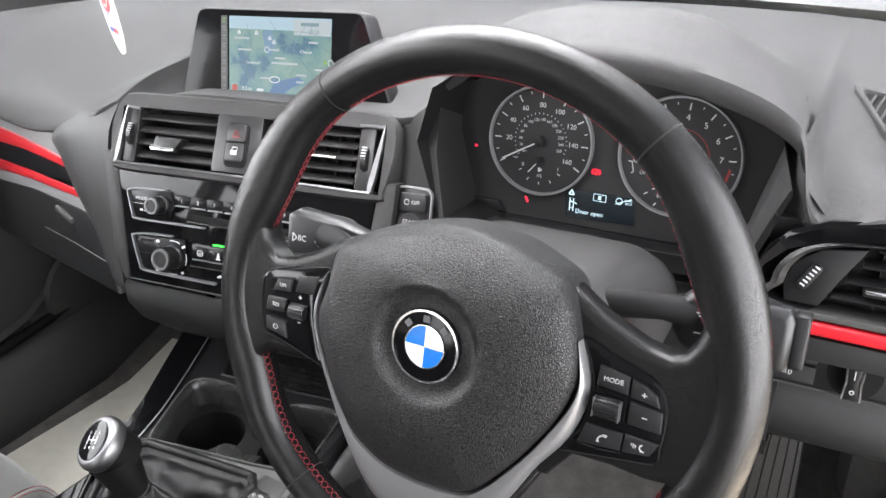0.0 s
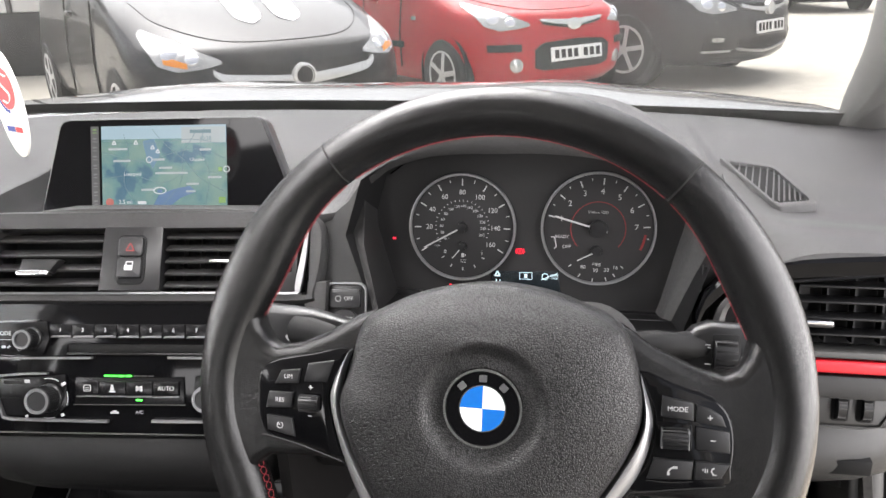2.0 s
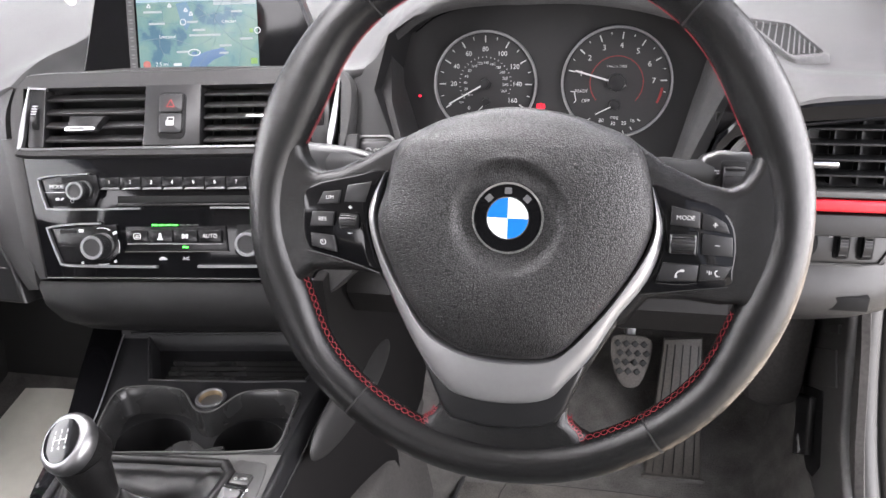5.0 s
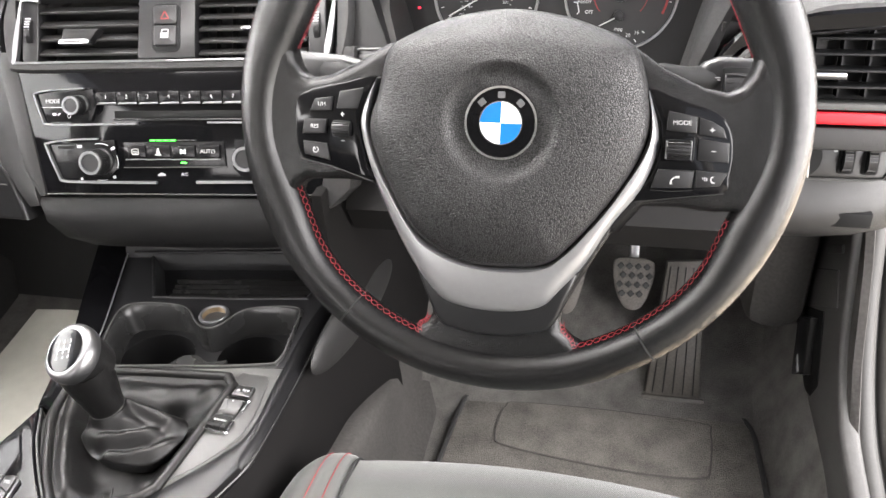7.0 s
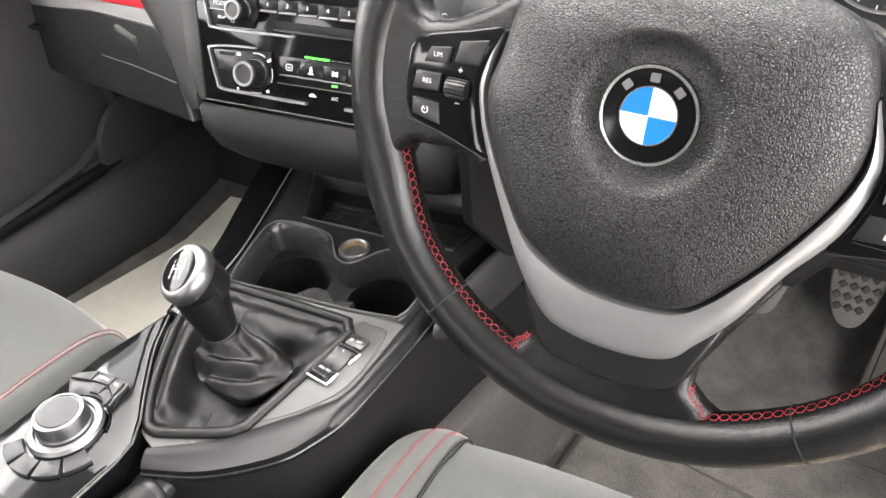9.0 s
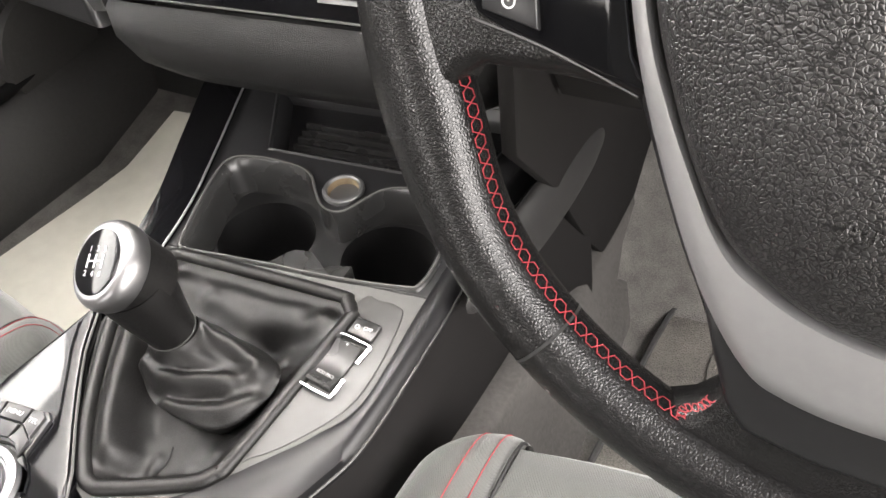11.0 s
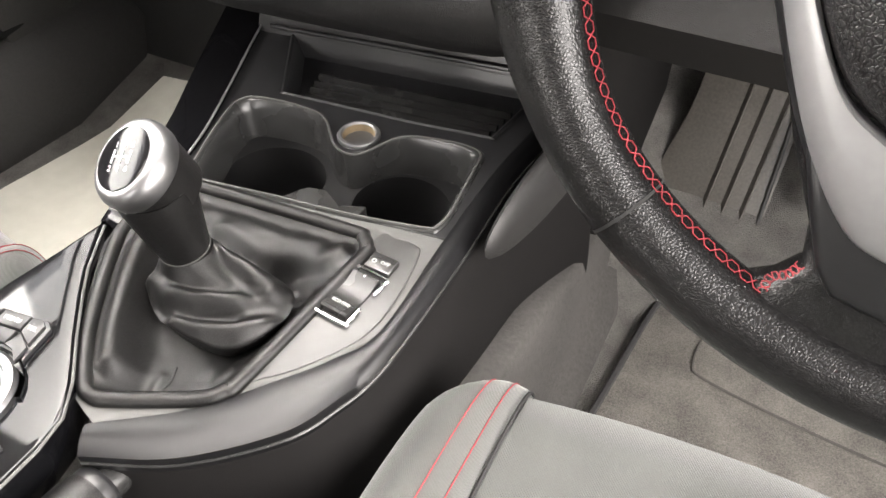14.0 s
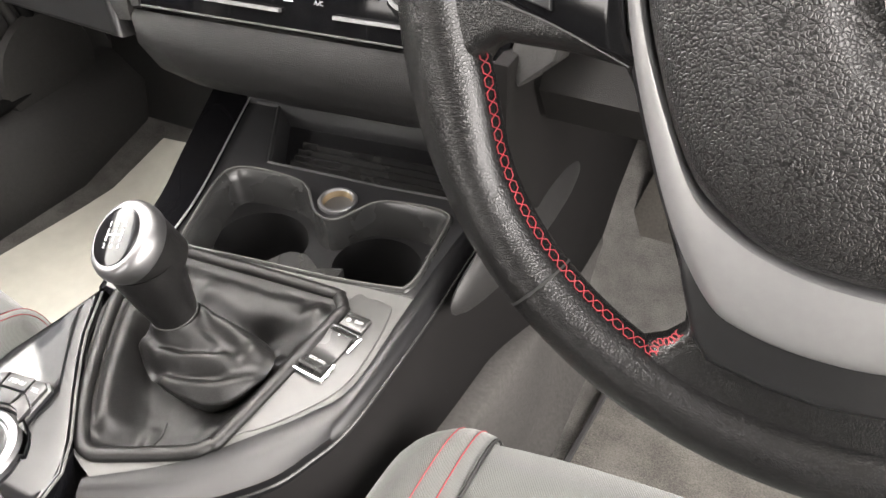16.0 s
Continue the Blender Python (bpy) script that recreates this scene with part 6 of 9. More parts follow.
def flat_with_hole(out, holes, z):
    """A level face with openings, filled between its borders."""
    pts, edges = [], []
    for o in [out] + holes:
        n = len(pts)
        pts += [Vector(p) for p in o]
        edges += [(n + i, n + (i + 1) % len(o)) for i in range(len(o))]
    vs, _, fs, _, _, _ = delaunay_2d_cdt(pts, edges, [], 0, 1e-6)
    bm = B()
    bv = [bm.verts.new((p.x, p.y, z)) for p in vs]
    for f in fs:
        c = sum((vs[i] for i in f), Vector((0, 0))) / len(f)
        if within(c, out) and not any(within(c, h) for h in holes):
            bm.faces.new([bv[i] for i in f])
    return bm


cup_s, boot_s = catmull(cup, 3, True), boot_edge
tray = [(-0.084, 0.203), (0.030, 0.214), (0.099, 0.224), (0.112, 0.316), (-0.130, 0.284)]
front = [(0.145, 0.330), (0.131, 0.250), (0.1245, 0.185), (0.1255, 0.110), (-0.105, 0.080), (-0.127, 0.125), (-0.155, 0.200), (-0.190, 0.300), (-0.200, 0.340)]
part("front_deck", flat_with_hole(front, [cup_s, tray, [(0.003 + 0.0150 * math.cos(radians(a)), 0.1815 + 0.0150 * math.sin(radians(a))) for a in range(0, 360, 12)]], 0.0), M_DECK, cons, "black satin deck round the cup holder", 30)
rear = [(0.1200, 0.110), (0.1190, 0.060), (0.1185, 0.020)] + catmull([(0.1185, 0.020), (0.1035, -0.012), (0.0855, -0.037), (0.0515, -0.077), (0.010, -0.1085)], 4)[1:] + [ (-0.004, -0.104), (-0.014, -0.100), (-0.050, -0.062), (-0.090, 0.0), (-0.100, 0.040), (-0.105, 0.080)]
part("rear_deck", flat_with_hole(rear, [boot_s], 0.0006), M_GREYTRIM, cons, "satin grey trim round the gear lever", 30)
part("deck_joint", tube([(-0.105, 0.0795, 0.0), (0.1255, 0.1095, 0.0)], 0.0011, 6), M_SEAM, cons)
# black rail round the deck
rings = []
inner_line = [(0.140, 0.330), (0.124, 0.250), (0.117, 0.185), (0.116, 0.100), (0.117, 0.020), (0.102, -0.012), (0.084, -0.036), (0.050, -0.076), (0.004, -0.110)]
for (x, y), (u, v) in zip(catmull(outer[:9], 14), catmull(inner_line, 14)):
    rings.append([(u, v, -0.006), (u, v, 0.0018), (u + (x - u) * 0.2, v + (y - v) * 0.2, 0.0030), (u + (x - u) * 0.6, v + (y - v) * 0.6, 0.0022), (x, y, -0.002), (x * 1.02, y, -0.012), (x * 0.99, y, -0.018)])
part("right_rail", loft(rings), M_RAIL, cons, "black satin edge rail", 45)
part("edge_line", tube([(x * 1.012, y, -0.0085) for x, y in catmull(outer[:9], 14)], 0.0012, 6), M_CUP, cons, "thin grey line")
rings = []
for i, (x, y) in enumerate(catmull(outer[:9], 14)):
    rings.append([(x * 1.005, y, -0.014), (x * 1.02, y, -0.03), (x * 1.03 + 0.004, y, -0.10), (x * 1.05 + 0.008, y, -0.20), (x * 1.06 + 0.010, y, -0.33)])
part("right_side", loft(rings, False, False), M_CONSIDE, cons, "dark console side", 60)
rows = []
for y, z in catmull([(-0.30, 0.49), (-0.12, 0.485), (0.0, 0.475), (0.10, 0.442), (0.20, 0.418), (0.29, 0.390), (0.36, 0.362), (0.44, 0.342), (0.58, 0.33)], 4):
    rows.append([(0.140, y, z - CZ), (0.159, y, z - 0.001 - CZ), (0.1635, y, z - 0.008 - CZ), (0.1665, y, z - 0.03 - CZ), (0.174, y, z - 0.03 - (z - 0.29) * 0.4 - CZ), (0.184, y, 0.290 - CZ), (0.205, y, 0.262 - CZ)])
part("tunnel_carpet", loft(rows, False, False), M_ARCH, cons, "grey carpet on the tunnel side", 60)
lefts = catmull([(-0.225, 0.330), (-0.206, 0.281), (-0.162, 0.180), (-0.136, 0.122), (-0.119, 0.070), (-0.107, 0.030), (-0.101, 0.012)], 5)
wid = np.linspace(0.050, 0.014, len(lefts))
rings = [[(x + w, y, -0.004), (x + w * 0.95, y, 0.004), (x + w * 0.4, y, 0.011), (x + 0.002, y, 0.010), (x - 0.003, y, -0.002), (x - 0.008, y, -0.05), (x - 0.014, y, -0.33)] for (x, y), w in zip(lefts, wid)]
part("left_rail", loft(rings, False, False), M_PIANO, cons, "gloss black left rail", 45)
part("chrome_line", tube([(x + w * 0.98, y, 0.0040) for (x, y), w in zip(lefts, wid)], 0.0010, 6), M_SILVER, cons, "thin silver line")
# cup holder: raised rim, sloping walls, two wells and a divider tab
def inset(k, dz, cx=0.0, cy=0.140):
    return [(cx + (x - cx) * (1 - k * 1.0), cy + (y - cy) * (1 - k * 1.7), dz) for x, y in cup_s]


cups = part("cup_holder", loft([inset(-0.012, 0.0002), inset(0.0, 0.0026), inset(0.022, 0.0030), inset(0.040, 0.0010), inset(0.062, -0.008), inset(0.095, -0.026), inset(0.105, -0.030)], True, False), M_CUP, cons, "double cup holder in satin grey", 60)
part("rim_edge", tube(inset(0.012, 0.0030), 0.0011, 6, True), M_GREYTRIM, cups, "pale moulded rim edge", 60)
wells = ((-0.051, 0.137, 0.0415), (0.056, 0.151, 0.0385))
floor_line = [(x, y) for x, y, z in inset(0.105, 0.0)]
part("cup_floor", flat_with_hole(floor_line, [[(x + r * math.cos(radians(a)), y + 0.94 * r * math.sin(radians(a))) for a in range(0, 360, 10)] for x, y, r in wells], -0.030), M_MATTE, cups, "dark cup holder floor")
for x, y, r in wells:
    part("cup_well", lathe(((r, -0.0298), (r * 0.99, -0.034), (r * 0.96, -0.070), (r * 0.93, -0.105), (0.0, -0.105)), 40, pose(x, y, 0.0) @ Matrix.Diagonal((1, 0.94, 1, 1)), True), M_MATTE, cups, "round dark cup well")
    part("well_rubber", ring(r * 0.70, r * 0.88, -0.105, -0.100, 36, pose(x, y - 0.002, 0.0) @ Matrix.Diagonal((1, 0.86, 1, 1))), M_BUTTON, cups, "ribbed rubber disc")
tab = [(-0.030, 0.087), (-0.0178, 0.0932), (-0.011, 0.098), (-0.004, 0.1097), (0.0003, 0.1146), (0.0134, 0.1175), (0.021, 0.1136), (0.0331, 0.106), (0.0486, 0.1004), (0.050, 0.0965)]
part("cup_divider", bevel(prism(tab, -0.040, -0.0015, 0.0), 0.0012), M_CUP, cups, "grey divider tab", 30)
part("cup_divider", bevel(prism([(0.0270, 0.108), (0.0289, 0.1127), (0.0466, 0.1194), (0.0465, 0.1092), (0.0466, 0.0985)], -0.040, -0.006, 0.0), 0.0012), M_CUP, cups, "grey divider tab", 30)
soc = part("power_socket", lathe(((0.0172, -0.003), (0.0172, 0.0012), (0.0162, 0.0030), (0.0140, 0.0034), (0.0128, 0.0020), (0.0126, -0.004)), 44, pose(0.003, 0.1815, 0), True), M_FRAME, cons, "power socket with bright metal rim")
part("socket_cup", lathe(((0.0127, 0.0018), (0.0124, -0.003), (0.0116, -0.0055), (0.0, -0.0062)), 32, pose(0.003, 0.1815, 0), True), M_BRASS, soc, "brass-coloured socket")
for dx, dy, rz in ((0.003, -0.001, -30), (-0.003, -0.003, 20), (0.001, 0.005, 80)):
    part("socket_tongue", box((-0.0010, -0.005, -0.007), (0.0010, 0.003, -0.0042), 0.0004, pose(0.003 + dx, 0.1815 + dy, 0, 0, 0, rz)), M_MATTE, soc)
# storage tray
def tray_ring(k, z):
    cx, cy = 0.0, 0.262
    return [(cx + (x - cx) * (1 - k), cy + (y - cy) * (1 - 1.3 * k), z) for x, y in tray]


tr_part = part("storage_tray", loft([tray_ring(-0.02, 0.0008), tray_ring(0.0, 0.0024), tray_ring(0.02, 0.0012), tray_ring(0.09, -0.018)], True, True, False, True), M_DECK, cons, "ribbed black storage tray", 30)
for q in range(5):
    y = 0.2280 + q * 0.0100
    part("rib", loft([[(x, y + 0.118 * x + dy, -0.0190 + dz) for dy, dz in ((-0.0026, 0.0), (-0.0014, 0.0058), (0.0014, 0.0058), (0.0026, 0.0))] for x in (-0.078 - q * 0.002, 0.0, 0.084 + q * 0.002)]), M_CUP, tr_part, "raised rib")
part("tray_wall", loft([[(x, 0.302 + 0.132 * x + dy, z) for dy, z in ((-0.004, -0.004), (0.004, 0.014), (0.010, 0.030), (0.012, 0.070))] for x in (-0.165, -0.05, 0.05, 0.135)], False, False), M_DECK, cons, "black rear wall of the tray", 60)
part("tray_lip", tube([(-0.150, 0.279, 0.008), (-0.04, 0.2935, 0.008), (0.11, 0.3135, 0.008)], 0.0022, 8), M_DECK, cons, "rounded tray edge")
# mode switches on their grey plate
part("switch_plate", prism(catmull([(0.072, 0.083), (0.086, 0.0935), (0.101, 0.094), (0.108, 0.086), (0.113, 0.045), (0.110, 0.012), (0.092, -0.020), (0.074, -0.040), (0.067, -0.035)], 4, True), -0.001, 0.0015, 0.0007), M_SWPLATE, cons, "satin grey switch plate", 50)
t = pose(0.0905, 0.0665, 0.0012, 0, 0, -4)
b = part("traction_button", prism(rounded(-0.0100, -0.0072, 0.0100, 0.0072, 0.0015, 3), 0.0, 0.0042, 0.0012, t, 2), M_CUP, cons, "traction off button")
letters("OFF", 0.0040, 0.0935, 0.0663, 0.0056, b, rot=-4)
bars(strokes(arc(0.0855, 0.0660, 0.0015, 0, 360, 8), 0.0005), 0.0055, b, M_PRINT, "icon")
t = pose(0.0865, 0.0350, 0.0012, 0, 0, -6)
bm = loft([[(x, y, z) for y, z in ((-0.0180, 0.0), (-0.0176, 0.0050), (-0.0160, 0.0062), (-0.0080, 0.0034), (0.0, 0.0028), (0.0080, 0.0034), (0.0160, 0.0062), (0.0176, 0.0050), (0.0180, 0.0))] for x in (-0.0098, 0.0098)])
bm.transform(t)
rk = part("mode_rocker", bevel(bm, 0.0006), M_CUP, cons, "drive mode rocker switch")
letters("ECO PRO", 0.0032, 0.0855, 0.0254, 0.0060, rk, rot=-6)
bars([(0.0874, 0.0497, 0.0886, 0.0497, 0.0014)], 0.0076, rk, M_PRINT, "icon")
for q in (1, -1):
    c = [(-0.0122, q * 0.007), (-0.0126, q * 0.0188), (-0.0110, q * 0.0218), (0.0110, q * 0.0218), (0.0126, q * 0.0188), (0.0122, q * 0.007)]
    bm = tube([(x, y, 0.0030) for x, y in catmull(c, 4)], 0.0012, 6)
    bm.transform(t)
    part("silver_frame", bm, M_CHROME, cons, "silver corner frame")
# soft knee pad on the tunnel side
bm = B()
bmesh.ops.create_uvsphere(bm, u_segments=24, v_segments=16, radius=1.0)
bm.transform(pose(0.152, 0.235, 0.552, -9, 0, -3) @ Matrix.Diagonal((0.0095, 0.128, 0.034, 1)))
solo("knee_pad", bm, M_DASHDARK, Matrix(), "soft oval knee pad on the console side", "knee pad")

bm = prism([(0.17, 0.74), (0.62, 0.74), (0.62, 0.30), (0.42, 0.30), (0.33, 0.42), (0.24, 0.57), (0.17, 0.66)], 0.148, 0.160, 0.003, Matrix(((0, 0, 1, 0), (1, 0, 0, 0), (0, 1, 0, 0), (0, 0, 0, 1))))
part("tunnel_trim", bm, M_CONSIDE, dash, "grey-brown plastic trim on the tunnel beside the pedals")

# gear lever
gear = thing("gear_lever", pose(0.0, 0.0, CZ), "manual gear lever with silver-topped knob and black leather boot", "gear lever")
part("boot_frame", tube([(x, y, 0.0020) for x, y in catmull(boot_edge, 4, True)], 0.0050, 12, True), M_BOOT, gear, "stitched boot border", 60)
neck = (-0.012, 0.003)


def ridge(x, y, pts, high, wide):
    """Height that a rounded fold along a line of points adds at x, y."""
    best = 9.0
    for (x0, y0), (x1, y1) in zip(pts, pts[1:]):
        dx, dy = x1 - x0, y1 - y0
        t = max(0.0, min(1.0, ((x - x0) * dx + (y - y0) * dy) / (dx * dx + dy * dy)))
        best = min(best, math.hypot(x - x0 - t * dx, y - y0 - t * dy))
    return high * math.exp(-(best / wide) ** 2)


FOLDS = [([(-0.074, 0.040), (-0.060, 0.002), (-0.038, -0.038), (-0.016, -0.072)], 0.025, 0.0145), ([(-0.062, 0.058), (0.000, 0.064), (0.056, 0.068)], 0.015, 0.018),
         ([(0.022, 0.036), (0.026, 0.037)], -0.010, 0.011), ([(0.064, 0.060), (0.060, 0.010), (0.052, -0.040)], 0.010, 0.014), ([(0.046, 0.030), (0.066, 0.026)], -0.0022, 0.0040),
         ([(0.044, 0.022), (0.064, 0.017)], -0.0022, 0.0035), ([(0.010, -0.060), (0.014, -0.084)], 0.0026, 0.0034), ([(-0.030, 0.050), (0.010, 0.046), (0.050, 0.056)], 0.004, 0.007)]


def boot_height(x, y):
    d = 9.0
    for (x0, y0), (x1, y1) in zip(boot_edge, boot_edge[1:] + boot_edge[:1]):
        dx, dy = x1 - x0, y1 - y0
        t = max(0.0, min(1.0, ((x - x0) * dx + (y - y0) * dy) / (dx * dx + dy * dy)))
        d = min(d, math.hypot(x - x0 - t * dx, y - y0 - t * dy))
    e = min(1.0, d / 0.016)
    e = e * e * (3 - 2 * e)
    r = math.hypot(x - neck[0], y - neck[1])
    z = -0.019 * e + 0.012 * math.exp(-(max(0.0, r - 0.014) / 0.022) ** 1.2) * e
    z += e * sum(ridge(x, y, p, h, w) for p, h, w in FOLDS)
    z += e * 0.0018 * noise.noise(Vector((x * 45, y * 45, 3.1))) + e * 0.0006 * noise.noise(Vector((x * 110, y * 110, 7.7)))
    return 0.003 + z


NB = 96
xs_, ys_ = np.linspace(-0.096, 0.080, NB), np.linspace(-0.100, 0.092, NB)
bm = B()
grid = {}
for i, x in enumerate(xs_):
    for j, y in enumerate(ys_):
        if within((x, y), boot_edge):
            grid[i, j] = bm.verts.new((x, y, boot_height(x, y)))
for i in range(NB - 1):
    for j in range(NB - 1):
        q = [(i, j), (i + 1, j), (i + 1, j + 1), (i, j + 1)]
        if all(k in grid for k in q):
            bm.faces.new([grid[k] for k in q])
# the slack sleeve that hangs from the stem in folds
hem = catmull([(-0.032, -0.020), (-0.006, -0.0365), (0.027, -0.0400), (0.048, -0.0330), (0.060, -0.012), (0.058, 0.014), (0.038, 0.024), (0.014, 0.026), (-0.010, 0.030), (-0.032, 0.020), (-0.038, 0.000)], 6, True)
hem = sorted((math.atan2(y - neck[1], x - neck[0]), math.hypot(x - neck[0], y - neck[1])) for x, y in hem)
DRAPES = [([(-0.030, -0.018), (-0.012, -0.026), (0.010, -0.022), (0.031, -0.010), (0.046, 0.004)], 0.0060, 0.0060), ([(-0.026, -0.024), (-0.006, -0.031), (0.014, -0.0275), (0.036, -0.0165)], -0.0060, 0.0042),
          ([(0.004, -0.034), (0.026, -0.0330), (0.044, -0.0240), (0.056, -0.010)], 0.0060, 0.0055), ([(-0.024, -0.012), (-0.008, -0.0155), (0.010, -0.013), (0.024, -0.004)], -0.0042, 0.0040),
          ([(0.002, 0.016), (0.022, 0.017), (0.046, 0.012)], 0.0075, 0.0070), ([(0.006, 0.006), (0.026, 0.005), (0.044, -0.001)], -0.0045, 0.0055)]
rings = []
for k in range(31):
    s = min(1.0, k / 27)
    row = []
    for i in range(80):
        a = -math.pi + 2 * math.pi * i / 80
        out = float(np.interp(a, [q[0] for q in hem], [q[1] for q in hem], period=2 * math.pi))
        rr = 0.0164 + (out - 0.0164) * s ** 1.15
        if k > 27:
            rr -= 0.0016 * (k - 27) ** 1.3
        x, y = neck[0] + rr * math.cos(a), neck[1] + 0.001 + rr * math.sin(a)
        z = 0.0300 - 0.0260 * s ** 0.85 - (0.0, 0.0030, 0.0085, 0.0180)[max(0, k - 27)]
        z += min(1.0, s * 4) * sum(ridge(x, y, *q) for q in DRAPES) * (1 if k < 28 else 0.6)
        z += s * 0.0014 * noise.noise(Vector((x * 60, y * 60, 1.3)))
        row.append((x, y, z))
    rings.append(row)
put(bm, loft(rings, True, False))
part("boot", bm, M_BOOT, gear, "creased black leather boot", 80)
bm = tube([(x, y, boot_height(x, y) + 0.0004) for x, y in catmull([(0.012, -0.050), (0.0155, -0.062), (0.0135, -0.078), (0.012, -0.088)], 5)], 0.0007, 5)
part("boot_seam", bm, M_SEAM, gear, "boot seam", 60)
lean = Matrix.Translation((-0.012, 0.004, 0.026)) @ pose(0, 0, 0, 6, -3, 0)
part("knob_stem", lathe(((0.0120, -0.022), (0.0140, -0.010), (0.0160, 0.004), (0.0166, 0.010), (0.0186, 0.022), (0.0212, 0.038), (0.0228, 0.050), (0.0235, 0.060)), 36, lean @ pose(0, 0, 0)), M_BOOT, gear, "leather-covered knob stem", 60)
part("stem_seam", ring(0.0158, 0.0166, 0.005, 0.0060, 36, lean), M_GREYTRIM, gear)
cap_m = lean @ Matrix.Translation((0, -0.004, 0.080)) @ pose(0, 0, 0, 24, -10, 0) @ pose(0, 0, 0, 0, 0, 6)
part("knob_body", lathe(((0.0185, -0.036), (0.0205, -0.027), (0.0230, -0.016), (0.0240, -0.011), (0.0200, -0.010)), 44, cap_m @ Matrix.Diagonal((0.94, 1.04, 1, 1))), M_BOOT, gear, "leather-covered knob body", 60)
kn = part("knob_cap", lathe(((0.0200, -0.010), (0.0250, -0.0100), (0.0258, -0.0070), (0.0261, -0.002), (0.0256, 0.001), (0.0240, 0.0042), (0.0218, 0.0058), (0.0202, 0.0060), (0.0, 0.0060)), 44, cap_m @ Matrix.Diagonal((0.94, 1.04, 1, 1))), M_KNOB, gear, "satin silver knob cap")
plate = part("shift_plate", lathe(((0.0184, 0.0052), (0.0180, 0.0068), (0.0150, 0.0075), (0.0, 0.0078)), 40, cap_m @ Matrix.Diagonal((0.98, 1.08, 1, 1))), M_PLATE, gear, "black shift pattern plate")
pat = B()
for x0, y0, x1, y1, w in ((-0.0062, -0.0040, -0.0062, 0.0040, 0.0008), (0.0, -0.0040, 0.0, 0.0040, 0.0008), (0.0062, -0.0040, 0.0062, 0.0040, 0.0008), (-0.0062, 0.0, 0.0062, 0.0, 0.0008)):
    d = Vector((x1 - x0, y1 - y0)).normalized()
    s = Vector((-d.y, d.x)) * w / 2
    put(pat, prism([(x0 - s.x, y0 - s.y), (x1 - s.x, y1 - s.y), (x1 + s.x, y1 + s.y), (x0 + s.x, y0 + s.y)], 0.0076, 0.0082))
pat.transform(cap_m)
part("shift_lines", pat, M_PRINT, plate)
for c, x, y in (("1", -0.0062, 0.0070), ("3", 0.0, 0.0072), ("5", 0.0062, 0.0070), ("2", -0.0062, -0.0072), ("4", 0.0, -0.0074), ("6", 0.0062, -0.0072)):
    o = letters(c, 0.0048, x, y, 0.0079, plate)
    o.data.transform(cap_m)

# rotary controller
idr = thing("rotary_controller", pose(-0.066, -0.131, 0.583, 0, 0, 0), "silver rotary media controller with shortcut keys on gloss black panel", "rotary controller")
part("panel", prism([(-0.058, -0.13), (-0.050, -0.02), (-0.047, 0.072), (-0.039, 0.110), (-0.033, 0.146), (-0.026, 0.136), (-0.010, 0.107), (0.004, 0.088), (0.026, 0.061), (0.048, 0.036), (0.061, 0.016), (0.064, -0.005), (0.060, -0.13)], -0.040, -0.004, 0.004, seg=3), M_PIANO, idr, "gloss black panel")
part("silver_edge", tube([(0.060, -0.13, -0.005), (0.064, -0.005, -0.005), (0.061, 0.016, -0.005), (0.048, 0.036, -0.005), (0.026, 0.061, -0.005), (0.004, 0.088, -0.005), (-0.010, 0.107, -0.005), (-0.030, 0.142, -0.006)], 0.0010, 6), M_GREYTRIM, idr, "thin grey edge line")
part("base_ring", lathe(((0.0320, -0.006), (0.0320, 0.000), (0.0300, 0.0025), (0.0255, 0.0035), (0.0245, 0.001), (0.0, 0.001)), 48), M_KNOB, idr, "silver base ring")
part("knob", lathe(((0.0230, 0.0), (0.0230, 0.004), (0.0215, 0.0055), (0.0215, 0.015), (0.0205, 0.018), (0.0180, 0.0185), (0.0175, 0.0175), (0.0, 0.0170)), 48), M_KNOB, idr, "silver rotary knob")
part("knob_top", lathe(((0.0172, 0.0172), (0.0160, 0.0182), (0.0, 0.0185)), 40), M_BUTTON, idr, "dark knob top")
block = part("key_frame", prism([(-0.047, 0.040), (-0.043, 0.047), (0.005, 0.061), (0.011, 0.057), (0.013, 0.040), (0.017, 0.012), (0.012, 0.004)] + arc(0, 0, 0.0345, 25, 140, 8), -0.006, -0.0010, 0.0008), M_DECK, idr, "raised black frame round the shortcut keys", 40)
for pts, word, at in (([(-0.042, 0.0385), (-0.0225, 0.0445), (-0.0245, 0.0555), (-0.0405, 0.0455)], "", None), ([(-0.0215, 0.0450), (-0.0030, 0.0475), (-0.0040, 0.0580), (-0.0230, 0.0555)], "MENU", (-0.0128, 0.0512)),
                      ([(-0.0018, 0.0475), (0.0100, 0.0415), (0.0085, 0.0560), (0.0040, 0.0590), (-0.0028, 0.0575)], "TEL", (0.0035, 0.0510)), ([(0.0040, 0.0350), (0.0122, 0.0290), (0.0108, 0.0400), (0.0000, 0.0460), (-0.0030, 0.0360)], "", None),
                      ([(-0.0200, 0.0440), (-0.0040, 0.0460), (-0.0035, 0.0365), (-0.0120, 0.0345)], "", None), ([(0.0150, 0.0310), (0.0240, 0.0250), (0.0140, 0.0270)], "", None)):
    b = part("shortcut_key", prism(pts, -0.006, 0.0016, 0.0007), M_BUTTON, block)
    if word:
        letters(word, 0.0045, at[0], at[1], 0.0018, b, M_PRINTDIM, rot=6)
